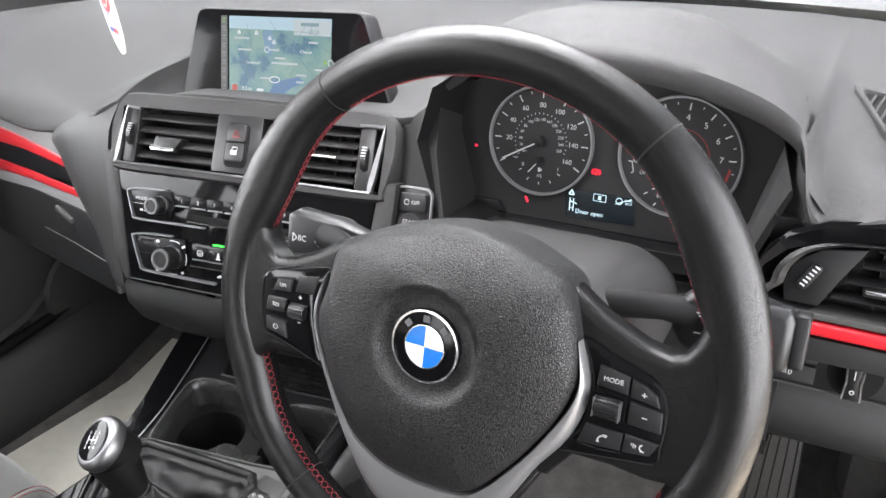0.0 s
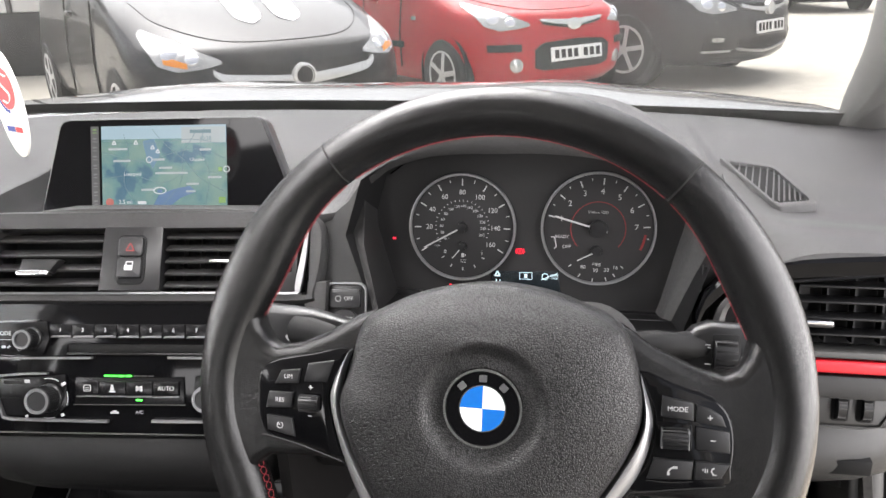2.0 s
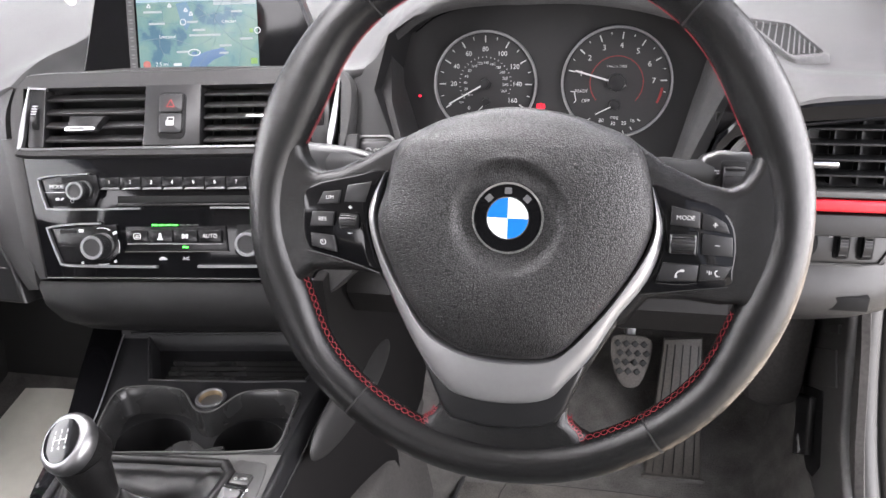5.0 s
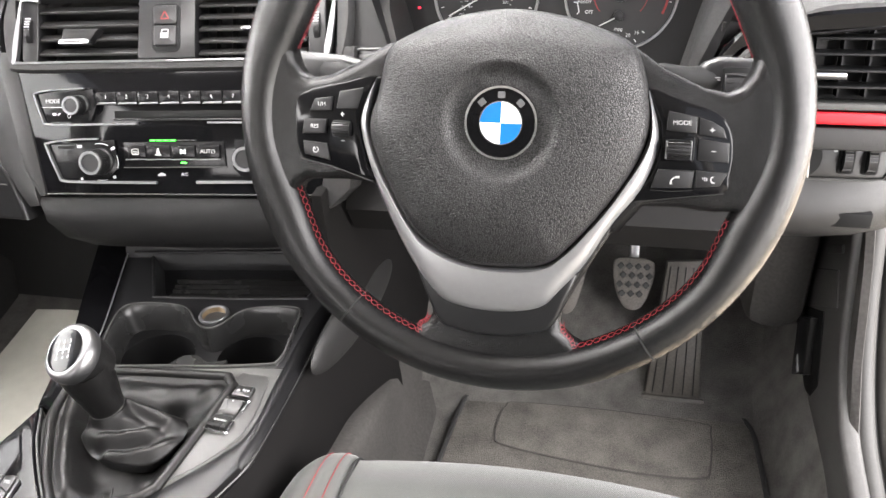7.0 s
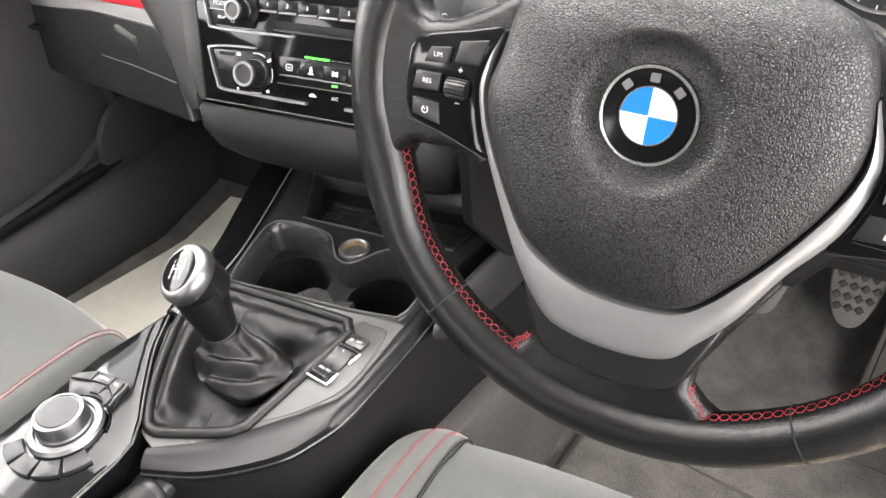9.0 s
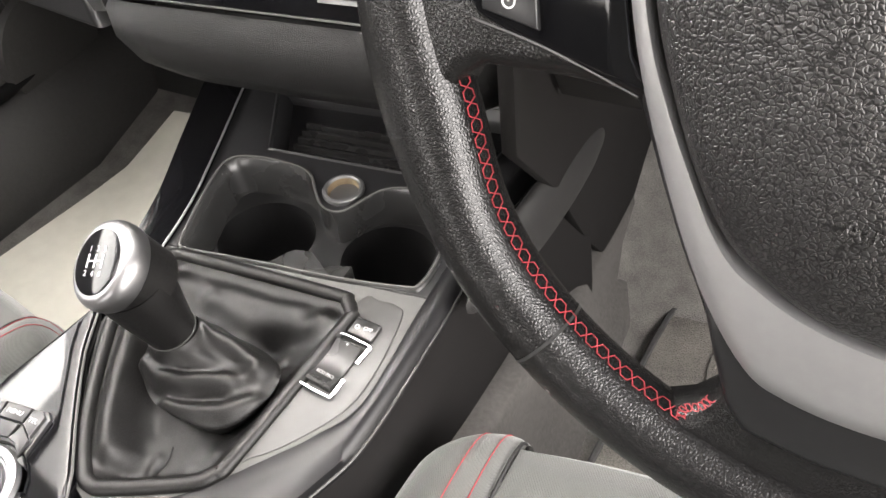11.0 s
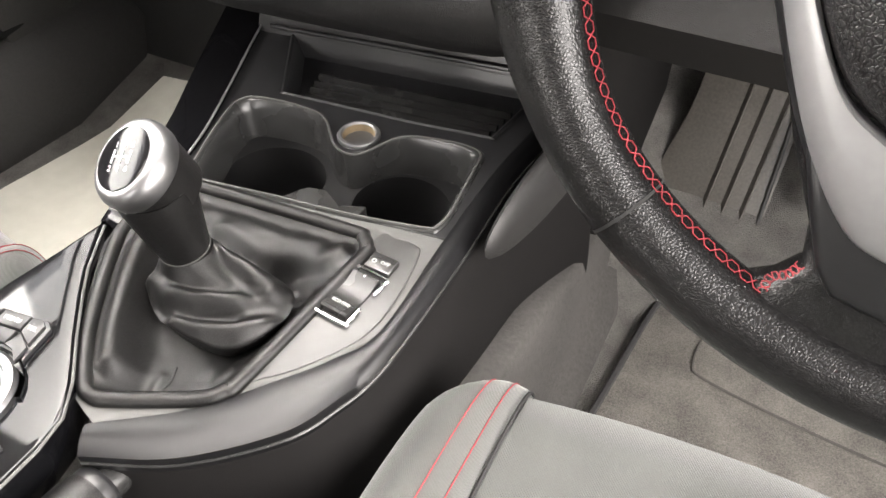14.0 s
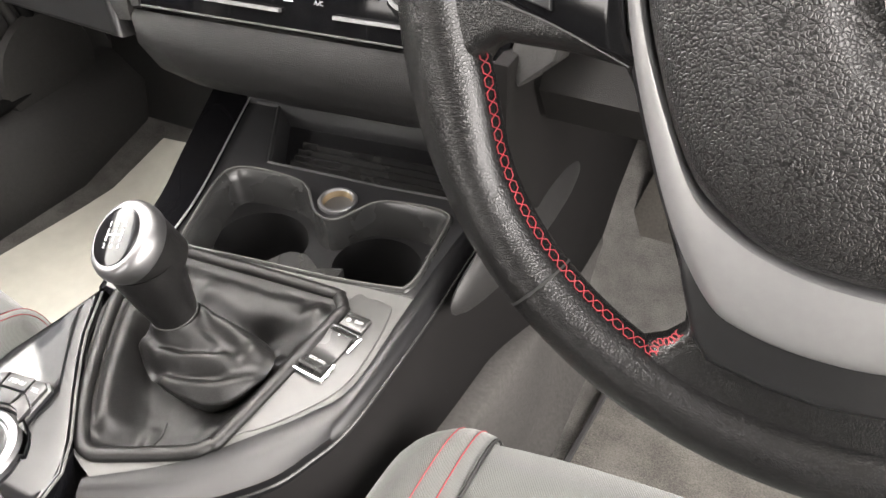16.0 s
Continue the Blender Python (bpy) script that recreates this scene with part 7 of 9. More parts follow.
for a in (-28, -58, -88, -118):
    pts = arc(0, 0, 0.0345, a - 14, a + 14, 4) + arc(0, 0, 0.050, a + 13, a - 13, 4)
    part("shortcut_key", prism(pts, -0.006, 0.000, 0.001), M_BUTTON, idr)

# handbrake tip
hb = thing("handbrake", look((0.022, -0.125, 0.545), (0.0, -0.5, 0.60)), "handbrake lever with grey release button", "handbrake")
part("grip", lathe(((0.0, -0.006), (0.0150, -0.006), (0.0172, -0.014), (0.0175, -0.06), (0.019, -0.14)), 28), M_BOOT, hb, "leather handbrake grip", 60)
part("collar", lathe(((0.0115, -0.001), (0.0142, -0.0015), (0.0160, -0.005), (0.0160, -0.011)), 28), M_BUTTON, hb, "dark metal collar", 60)
part("release_button", lathe(((0.0, 0.0170), (0.0060, 0.0165), (0.0095, 0.0135), (0.0112, 0.006), (0.0116, -0.004)), 28), M_CUP, hb, "grey release button", 60)


# ---------------------------------------------------------------- seats
def seat(name, x, y, label):
    s = thing(name, pose(x, y, 0), label, "car seat")
    prof = [(0.030, 0.400), (0.066, 0.440), (0.075, 0.475), (0.062, 0.500), (0.02, 0.512), (-0.10, 0.508), (-0.25, 0.495), (-0.42, 0.485), (-0.50, 0.49)]
    rings = []
    for u in np.linspace(-0.168, 0.168, 15):
        c = (u / 0.168) ** 2
        rings.append([(u, y + 0.022 * (1 - c), z - 0.008 * (1 - c) * (1 if z > 0.49 else 0.3)) for y, z in prof])
    part("cushion", loft(rings, False, False), M_CLOTH, s, "dark grey cloth seat cushion", 70)
    arch = [(0.168, 0.500), (0.174, 0.514), (0.186, 0.525), (0.200, 0.527), (0.214, 0.521), (0.228, 0.505), (0.238, 0.475), (0.243, 0.430), (0.244, 0.380)]
    steps = [(0.088, 0.30), (0.086, 0.60), (0.078, 0.82), (0.060, 0.95), (0.020, 1.02), (-0.06, 1.05), (-0.18, 1.05), (-0.32, 1.08), (-0.50, 1.10)]
    for side in (-1, 1):
        rows = [[(side * (0.168 + (x - 0.168) * (0.72 + 0.28 * min(1, k))), y - (x - 0.168) * 0.55 * (1 if y > -0.05 else 0.4), 0.38 + (z - 0.38) * k) for x, z in arch] for y, k in steps]
        cols = [catmull([r[i] for r in rows], 3) for i in range(len(arch))]
        rows = [catmull([c[k] for c in cols], 2) for k in range(len(cols[0]))]
        part("side_bolster", loft(rows, False, False), M_CLOTH, s, "grey cloth side bolster with red double seam", 70)
        bm = B()
        for o in (3, 5):
            line = [(r[o][0], r[o][1], r[o][2] + 0.0006) for r in rows]
            put(bm, tube(line, 0.00042, 5))
        part("red_piping", bm, M_THREAD, s, "double red seam")
        part("seam", tube(catmull([(side * 0.169, y + 0.001, z + 0.001) for y, z in prof[1:]], 4), 0.0013, 5), M_SEAM, s)
    part("backrest", bevel(box((-0.23, -0.66, 0.50), (0.23, -0.54, 1.10), 0.05, seg=3), 0.0), M_CLOTH, s, "dark grey cloth backrest", 60)
    part("base", box((-0.19, -0.50, 0.30), (0.19, 0.00, 0.44), 0.02), M_MATTE, s)
    tagged(s, group="front seats")
    return s


seat("front_car_seat", 0.37, 0.0, "dark grey cloth driver seat with red double stitching")
seat("front_car_seat", -0.395, -0.055, "dark grey cloth passenger seat with red double stitching")

# ---------------------------------------------------------------- floor, pedals, sills
rings = []
for y, z in ((-1.6, 0.27), (-0.6, 0.265), (0.0, 0.262), (0.36, 0.262), (0.50, 0.30), (0.62, 0.40), (0.72, 0.60), (0.74, 0.80)):
    rings.append([(x, y, z + (rise * max(0.0, min(1.0, (y + 0.2) / 0.5)) if y < 0.55 else 0.0)) for x, rise in ((-0.72, 0.0), (-0.40, 0.0), (-0.14, 0.0), (0.14, 0.05), (0.20, 0.004), (0.40, 0.0), (0.648, 0.0), (0.665, 0.02), (0.705, 0.15))])
solo("floor", loft(rings, False, False), M_CARPET, Matrix(), "grey-brown carpet of the footwell", "carpet", kind="structure")
mat_pts = catmull([(0.205, -0.20), (0.212, 0.10), (0.226, 0.27), (0.236, 0.37), (0.248, 0.405), (0.30, 0.425), (0.50, 0.425), (0.60, 0.43), (0.638, 0.405), (0.648, 0.34), (0.650, 0.1), (0.64, -0.20)], 3, True)
mt = thing("driver_floor_mat", pose(0, 0, 0.266), "worn grey-brown carpet floor mat with bound edge", "floor mat")
part("carpet_sheet", prism(mat_pts, 0.0, 0.007, 0.003), M_MAT, mt, "worn carpet")
part("edge_binding", tube([(x, y, 0.006) for x, y in mat_pts], 0.0040, 6, True), M_RUBBER, mt, "black edge binding")
heel = catmull([(0.295, 0.325), (0.310, 0.310), (0.40, 0.296), (0.50, 0.288), (0.57, 0.292), (0.583, 0.310), (0.588, 0.375), (0.575, 0.392), (0.45, 0.398), (0.32, 0.395), (0.302, 0.385), (0.296, 0.36)], 4, True)
part("heel_pad", prism(heel, 0.006, 0.0095, 0.0015), M_MAT, mt, "raised worn heel pad")
part("heel_pad_seam", tube([(x, y, 0.0082) for x, y in heel], 0.0016, 5, True), M_MATSEAM, mt, "dark seam round the heel pad")
rings = []
for i in range(12):
    y = -0.10 + 0.57 * i / 11
    rings.append([(-0.537 - 0.17 * (0.47 - y) + 0.36 * j / 11, y, 0.273 + 0.004 * math.sin(j * 0.9 + i * 0.5) + max(0, y - 0.36) * 0.28) for j in range(12)])
solo("paper_mat", thick(loft(rings, False, False), 0.001), M_PAPER, Matrix(), "pale beige paper mat lying in the passenger footwell", "floor mat", smooth=60)

brake = thing("brake_pedal", panel(0.472, 0.520, 0.412, 30), "worn rubber-faced brake pedal", "pedal")
part("plate", prism(catmull([(-0.028, 0.036), (0.0, 0.040), (0.028, 0.036), (0.029, 0.008), (0.014, -0.032), (-0.010, -0.034), (-0.026, -0.002)], 3, True), -0.012, 0.0, 0.003), M_PEDAL, brake, "grey-brown rubber plate")
for j in range(6):
    for i in range(4):
        x, y = -0.019 + i * 0.0125 + (j % 2) * 0.004, 0.028 - j * 0.0135
        if abs(x) < 0.025 - max(0, -y) * 0.30 and y > -0.026:
            part("grip_stud", box((-0.0040, -0.0040, 0), (0.0040, 0.0040, 0.003), 0.0012, pose(x, y, 0, 0, 0, 45)), M_RUBBER, brake)
part("arm", box((-0.007, 0.03, -0.03), (0.007, 0.26, -0.012), 0.003), M_SILVER, brake, "steel arm")
cl = thing("clutch_pedal", panel(0.375, 0.520, 0.412, 30), "worn rubber-faced clutch pedal", "pedal")
part("plate", prism(catmull([(-0.028, 0.036), (0.0, 0.040), (0.028, 0.036), (0.026, 0.0), (0.012, -0.046), (-0.012, -0.046), (-0.028, 0.0)], 3, True), -0.012, 0.0, 0.003), M_PEDAL, cl, "grey-brown rubber plate")
part("arm", box((-0.007, 0.03, -0.03), (0.007, 0.26, -0.012), 0.003), M_SILVER, cl, "steel arm")
acc = thing("accelerator_pedal", panel(0.538, 0.430, 0.275, 24, 0), "ribbed black floor-hinged accelerator pedal", "pedal")
part("plate", prism([(-0.022, 0.205), (0.030, 0.210), (0.036, 0.06), (0.040, 0.0), (-0.040, 0.0), (-0.034, 0.06)], -0.014, 0.0, 0.004), M_REST, acc, "worn grey ribbed plate")
for k in range(5):
    x = -0.028 + k * 0.014
    part("rib", loft([[(x - 0.0012, 0.012, -0.001), (x + 0.0012, 0.012, -0.001), (x, 0.012, 0.002)], [(x * 0.75 + 0.003, 0.198, -0.001), (x * 0.75 + 0.0054, 0.198, -0.001), (x * 0.75 + 0.0042, 0.198, 0.002)]]), M_RUBBER, acc)
part("foot_hinge", box((-0.044, -0.020, -0.02), (0.044, 0.008, 0.006), 0.003), M_REST, acc, "worn hinge foot")
rest = thing("foot_rest", panel(0.262, 0.500, 0.283, 32, 0), "ribbed grey-brown plastic foot rest", "foot rest")
part("plate", prism(catmull([(-0.046, 0.235), (0.046, 0.235), (0.052, 0.020), (0.046, -0.004), (0.020, -0.006), (-0.026, 0.026), (-0.066, 0.020), (-0.082, 0.050), (-0.064, 0.140)], 4, True), -0.03, 0.0, 0.004), M_REST, rest, "worn grey-brown plastic plate")
for k in range(3):
    x = -0.010 + k * 0.021
    part("rib", loft([[(x - 0.0030 - 0.006, 0.030 - k * 0.007, 0), (x + 0.0030 - 0.006, 0.030 - k * 0.007, 0), (x + 0.0015 - 0.006, 0.030 - k * 0.007, 0.004)], [(x - 0.0030 + 0.006, 0.225, 0), (x + 0.0030 + 0.006, 0.225, 0), (x + 0.0015 + 0.006, 0.225, 0.004)]]), M_REST, rest)
part("side_edge", tube([(0.049, 0.0, 0.001), (0.048, 0.12, 0.002), (0.045, 0.235, 0.002)], 0.0022, 6), M_GREYTRIM, rest, "smooth pale edge")

dem = thing("demister_grille", pose(0, 0, 0), "charcoal windscreen demister grille in the dash top", "air vent")


def on_grille(u, v, dz=0.0):
    """A place on the slanting grille: u across, v from its far to its near end."""
    a, b, c, d = Vector((0.549, 0.441, 0.9265)), Vector((0.602, 0.440, 0.9185)), Vector((0.591, 0.358, 0.9030)), Vector((0.628, 0.372, 0.9030))
    return (a * (1 - u) + b * u) * (1 - v) + (c * (1 - u) + d * u) * v + Vector((0, 0, dz))


gr = rounded(-0.5, -0.5, 0.5, 0.5, 0.10, 4)
part("frame", loft([[on_grille(0.5 + x * k, 0.5 + y * k, z) for x, y in gr] for k, z in ((1.08, -0.006), (1.06, 0.0012), (1.02, 0.0022), (0.88, 0.0018), (0.86, -0.004))], True, False, True), M_DASH, dem, "charcoal frame", 50)
part("well", loft([[on_grille(0.5 + x * 0.83, 0.5 + y * 0.83, z) for x, y in gr] for z in (-0.006, -0.0010)]), M_MATTE, dem)
for k in range(11):
    c = -0.10 + k * 0.12
    u0, u1 = max(0.09, 0.5 + (c - 0.90) / 0.9), min(0.91, 0.5 + (c - 0.10) / 0.9)
    if u1 - u0 > 0.1:
        part("slat", loft([[on_grille(u, c + dv - (u - 0.5) * 0.9, z) for dv, z in ((-0.020, -0.003), (-0.020, 0.0012), (0.010, 0.0012), (0.010, -0.003))] for u in (u0, u1)]), M_DASH, dem)

# ---------------------------------------------------------------- kick panel, sill, bonnet lever
side = thing("driver_sill", Matrix(), "grey painted sill with black door seals at the open driver door", "door sill")
bm = loft([[(0.712, y, zt), (0.704, y, zt - 0.006), (0.702, y, zt - 0.02), (0.702, y, 0.27)] for y, zt in ((0.66, 0.80), (0.50, 0.74), (0.40, 0.70), (0.33, 0.60), (0.28, 0.50), (0.22, 0.42), (0.10, 0.395), (-0.60, 0.385))], False, False)
part("kick_panel", thick(bm, 0.006), M_ARCH, side, "dark carpet on the footwell side", 50)
UP = Matrix(((0, 0, 1, 0), (1, 0, 0, 0), (0, 1, 0, 0), (0, 0, 0, 1)))
edge = catmull([(0.41, 0.715), (0.375, 0.655), (0.343, 0.595), (0.308, 0.515), (0.265, 0.462), (0.20, 0.428), (0.05, 0.410), (-0.30, 0.405)], 4) + [(-0.30, 0.345), (0.225, 0.345), (0.352, 0.362), (0.440, 0.345), (0.470, 0.42), (0.475, 0.55), (0.455, 0.70)]
part("kick_trim", prism(edge, 0.693, 0.715, 0.006, UP, 3), M_KICK, side, "dark grey moulded trim below the front pillar", 50)
line = catmull([(0.722, 0.46, 0.78), (0.722, 0.40, 0.66), (0.722, 0.345, 0.54), (0.722, 0.28, 0.455), (0.722, 0.20, 0.410), (0.722, 0.05, 0.395), (0.722, -0.7, 0.39)], 5)
part("inner_seal", tube(line, 0.013, 10), M_DARKSEAL, side, "black rubber door seal", 60)
for dx, dy, r, m, n in ((0.030, 0.012, 0.012, M_SILL, "painted_flange"), (0.055, 0.022, 0.014, M_SILL, "painted_flange"), (0.080, 0.034, 0.012, M_DARKSEAL, "outer_seal")):
    part(n, tube([(x + dx, y + dy, z - dy * 0.6) for x, y, z in line], r, 10), m, side, "", 60)
part("painted_frame", loft([[(0.698, y - 0.004, z + 0.003), (0.722, y + 0.004, z - 0.003), (0.752, y + 0.014, z - 0.008), (0.777, y + 0.026, z - 0.015), (0.802, y + 0.040, z - 0.022), (0.86, y + 0.10, z - 0.03)] for x, y, z in line], False, False), M_DARKSEAL, side, "grey painted door frame", 60)
bm = loft([[(0.700, y, 0.385), (0.73, y, 0.398), (0.78, y, 0.392), (0.83, y, 0.375), (0.84, y, 0.20)] for y in (0.30, 0.15, 0.0, -0.4, -0.9)], False, False)
part("sill_plate", thick(bm, 0.004), M_RUBBER, side, "black sill plate", 50)
part("access_cover", prism([(0.455, 0.507), (0.366, 0.565), (0.338, 0.532), (0.425, 0.469)], 0.6905, 0.696, 0.0015, UP, 2), M_KICK, side, "square blank access cover")
part("trim_clip", prism([(0.420, 0.565), (0.372, 0.596), (0.366, 0.588), (0.414, 0.556)], 0.6895, 0.696, 0.001, UP), M_GREYTRIM, side, "small grey clip")
lev = thing("bonnet_release", Matrix(), "black bonnet release lever with white symbol", "lever")
part("recess", prism([(0.452, 0.448), (0.380, 0.494), (0.335, 0.415), (0.352, 0.382), (0.420, 0.352)], 0.6915, 0.696, 0.0015, UP), M_MATTE, lev, "dark recess")
hnd = part("handle", prism([(0.443, 0.440), (0.392, 0.474), (0.366, 0.404), (0.411, 0.364)], 0.682, 0.694, 0.003, UP, 3), M_BLACK, lev, "black lever", 50)
for c in ((0.400, 0.400), (0.391, 0.394)):
    part("icon", prism([(c[0] - 0.008, c[1] + 0.001), (c[0] - 0.004, c[1] - 0.006), (c[0] + 0.006, c[1] - 0.004), (c[0] + 0.003, c[1] + 0.006)], 0.6812, 0.6824, 0.0003, UP), M_PRINT, hnd, "white symbol")
# carpet-lined wheel arch bulging into the footwell
part("arch_bulge", box((0.61, 0.42, 0.42), (0.69, 0.60, 0.66), 0.03), M_ARCH, dash, "dark carpeted bulge beside the pedals")

# ---------------------------------------------------------------- passenger side
psill = solo("passenger_sill", loft([[(-0.72, y, 0.26), (-0.72, y, 0.40), (-0.68, y, 0.40), (-0.605 - 0.10 * (0.5 - y), y, 0.36), (-0.592 - 0.12 * (0.5 - y), y, 0.26)] for y in (0.66, 0.5, 0.3, 0.1, -0.3, -0.9)]), M_DOORCARD, Matrix(), "charcoal trim over the passenger door sill", "door sill", smooth=60)
part("door_seal", tube(catmull([(-0.668, 0.38, 0.66), (-0.672, 0.412, 0.55), (-0.676, 0.430, 0.455), (-0.676, 0.414, 0.415), (-0.674, 0.374, 0.404), (-0.672, 0.30, 0.404), (-0.672, -0.3, 0.404)], 6), 0.010, 8), M_MATTE, psill, "black rubber door seal", 60)
part("seal_flange", tube(catmull([(-0.676, 0.360, 0.66), (-0.680, 0.392, 0.55), (-0.684, 0.408, 0.460), (-0.684, 0.394, 0.430), (-0.682, 0.366, 0.418), (-0.680, 0.30, 0.416)], 6), 0.008, 8), M_DOORCARD, psill, "grey seal flange", 60)
pd = thing("passenger_door", Matrix(), "closed dark grey passenger door with round speaker and pocket", "car door")
bm = loft([[(-0.735, y, 0.24), (-0.700, y, 0.30), (-0.690, y, 0.45), (-0.705, y, 0.60), (-0.730, y, 0.74), (-0.735, y, 0.90), (-0.755, y, 0.93)] for y in (0.66, 0.5, 0.3, 0.1, -0.2, -0.6, -1.0)], False, False)
part("card", thick(bm, 0.006), M_DOORCARD, pd, "charcoal door card", 50)
pk = [(0.56, 0.36), (0.53, 0.30), (0.30, 0.28), (0.0, 0.28), (0.0, 0.40), (0.30, 0.43), (0.44, 0.52), (0.52, 0.50)]
part("pocket", loft([[(x, 0.28 + (y - 0.28) * k, 0.38 + (z - 0.38) * k) for y, z in catmull(pk, 3, True)] for x, k in ((-0.70, 1.0), (-0.672, 0.98), (-0.668, 0.94), (-0.680, 0.90))], True, True), M_DOORCARD, pd, "moulded door pocket and speaker surround", 50)
part("speaker_grille", lathe(((0.085, -0.004), (0.080, 0.004), (0.0, 0.006)), 40, pose(-0.668, 0.42, 0.42, 0, 90, 0)), M_DOORCARD, pd, "round speaker grille")
part("armrest", box((-0.72, -0.45, 0.62), (-0.63, 0.18, 0.68), 0.02), M_DASHDARK, pd, "padded armrest")
part("window", box((-0.745, -0.9, 0.93), (-0.741, 0.45, 1.30)), M_GLASS, pd, "side window glass").visible_shadow = False

# ---------------------------------------------------------------- cabin shell
shell = thing("car_shell", Matrix(), "pale grey headlining, pillars and rear of the cabin", "car body")
rings = []
for y, z in ((0.06, 1.315), (-0.05, 1.345), (-0.25, 1.37), (-0.8, 1.37), (-1.4, 1.33), (-1.75, 1.25)):
    rings.append([(x, y, z - 0.10 * (abs(x) / 0.62) ** 3) for x in (-0.62, -0.45, -0.2, 0.0, 0.2, 0.45, 0.62)])
part("roof_lining", thick(loft(rings, False, False), 0.02), M_LINING, shell, "pale grey headlining", 60)
for s in (-1, 1):
    pts = [(s * 0.775, 0.70, 0.86), (s * 0.757, 0.655, 0.93), (s * 0.745, 0.56, 1.02), (s * 0.715, 0.44, 1.12), (s * 0.67, 0.25, 1.23), (s * 0.60, 0.0, 1.31)]
    part("front_pillar", tube(catmull(pts, 5), 0.036, 14, flat=0.8), M_PILLAR, shell, "pale grey fabric-covered front pillar", 60)
    part("centre_pillar", box((s * 0.70 - 0.04, -0.66, 0.38), (s * 0.70 + 0.04, -0.54, 1.30), 0.02), M_LINING, shell)
part("rear_wall", box((-0.72, -1.80, 0.27), (0.72, -1.74, 0.90), 0.02), M_CLOTH, shell, "dark rear seat back")
part("rear_side", box((0.70, -1.75, 0.27), (0.74, -0.62, 0.90), 0.01), M_DASHDARK, shell)
part("rear_side", box((-0.74, -1.75, 0.27), (-0.70, -1.0, 0.90), 0.01), M_DASHDARK, shell)

def screen(f, x, off=0.0):
    """Place on the windscreen: f up from its foot, x across."""
    return (x * (0.78 - 0.16 * f), 0.74 - 0.50 * f - 0.18 * f ** 3 - 0.10 * x * x * (1 - 0.3 * f) + off * 0.6, 0.915 + 0.41 * f + off * 0.8)


ws = thing("windscreen", Matrix(), "clear windscreen with fine dust specks and black border", "windscreen")
glass = part("glass", thick(loft([[screen(k / 8, x) for x in np.linspace(-1, 1, 13)] for k in range(9)], False, False), 0.005), M_SCREENGLASS, ws, "clear glass", 60)
glass.visible_shadow = False
part("black_border", loft([[screen(f, x, 0.008) for f in (-0.03, 0.0, 0.028)] for x in np.linspace(-1, 1, 21)], False, False), M_MATTE, ws, "black printed border at the foot of the glass", 60)
rnd = random.Random(5)
bm = B()
for _ in range(650):
    f, x = rnd.uniform(0.05, 0.85), rnd.uniform(-0.85, 0.95)
    r = rnd.uniform(0.0002, 0.0006) * (1.5 if rnd.random() < 0.08 else 1)
    c = Vector(screen(f, x, 0.009))
    v = [bm.verts.new(c + Vector(d) * r) for d in ((1, 0, 0), (0, 0.4, 0.9), (-1, 0, 0.1), (0, -0.4, -0.9), (0, 0.9, -0.4))]
    for a, b in ((0, 1), (1, 2), (2, 3), (3, 0)):
        bm.faces.new((v[a], v[b], v[4]))
    bm.faces.new((v[3], v[2], v[1], v[0]))
tagged(part("dust_specks", bm, M_CARD, ws, "pale dust specks on the glass"), kind="stuff")
rings = []
for y, z in ((0.655, 0.912), (0.69, 0.908), (0.73, 0.896), (0.79, 0.882), (0.86, 0.872)):
    rings.append([(0.80 * x, y - 0.10 * x * x, z - 0.022 * x * x) for x in np.linspace(-1, 1, 15)])
solo("windscreen_cowl", thick(loft(rings, False, False), 0.01), M_MATTE, Matrix(), "black plastic cowl at the foot of the windscreen", "cowl", smooth=60)
for x0, x1, y0, y1 in ((-0.55, 0.05, 0.80, 0.83), (0.0, 0.58, 0.82, 0.78)):
    solo("wiper", tube(catmull([(x0, y0 - 0.03, 0.900), ((x0 + x1) / 2, (y0 + y1) / 2 - 0.02, 0.905), (x1, y1 - 0.05, 0.898)], 6), 0.005, 8), M_BLACK, Matrix(), "black windscreen wiper resting on the glass", "wiper", "wipers", smooth=60)
rings = []
for y, z, w in ((0.80, 0.886, 0.80), (0.86, 0.897, 0.80), (1.00, 0.903, 0.80), (1.25, 0.868, 0.80), (1.50, 0.825, 0.79), (1.70, 0.775, 0.76), (1.85, 0.70, 0.72), (1.90, 0.60, 0.70)):
    rings.append([(w * x, y - 0.10 * x * x, z - 0.022 * abs(x) ** 3 + 0.010 * math.exp(-((abs(x) - 0.45) / 0.12) ** 2)) for x in np.linspace(-1, 1, 21)])
solo("bonnet", thick(loft(rings, False, False), 0.004), M_BONNET, Matrix(), "metallic grey bonnet ahead of the windscreen", "car bonnet", smooth=60)

# mirror and hanging tag
mir = thing("rear_view_mirror", look((-0.02, 0.15, 1.176), (0.25, -1.0, 1.30)) @ pose(0, 0, 0, 0, 180, 0), "black rear-view mirror under the headlining", "mirror")
out = catmull([(-0.115, 0.02), (-0.105, 0.036), (0.0, 0.042), (0.105, 0.036), (0.115, 0.02), (0.108, -0.022), (0.09, -0.032), (0.0, -0.036), (-0.09, -0.032), (-0.108, -0.022)], 3, True)
part("shell", loft([[(x * k, y * k, z) for x, y in out] for k, z in ((0.6, -0.035), (0.9, -0.025), (1.0, -0.006), (1.0, 0.004), (0.95, 0.006))]), M_BLACK, mir, "black mirror shell", 50)
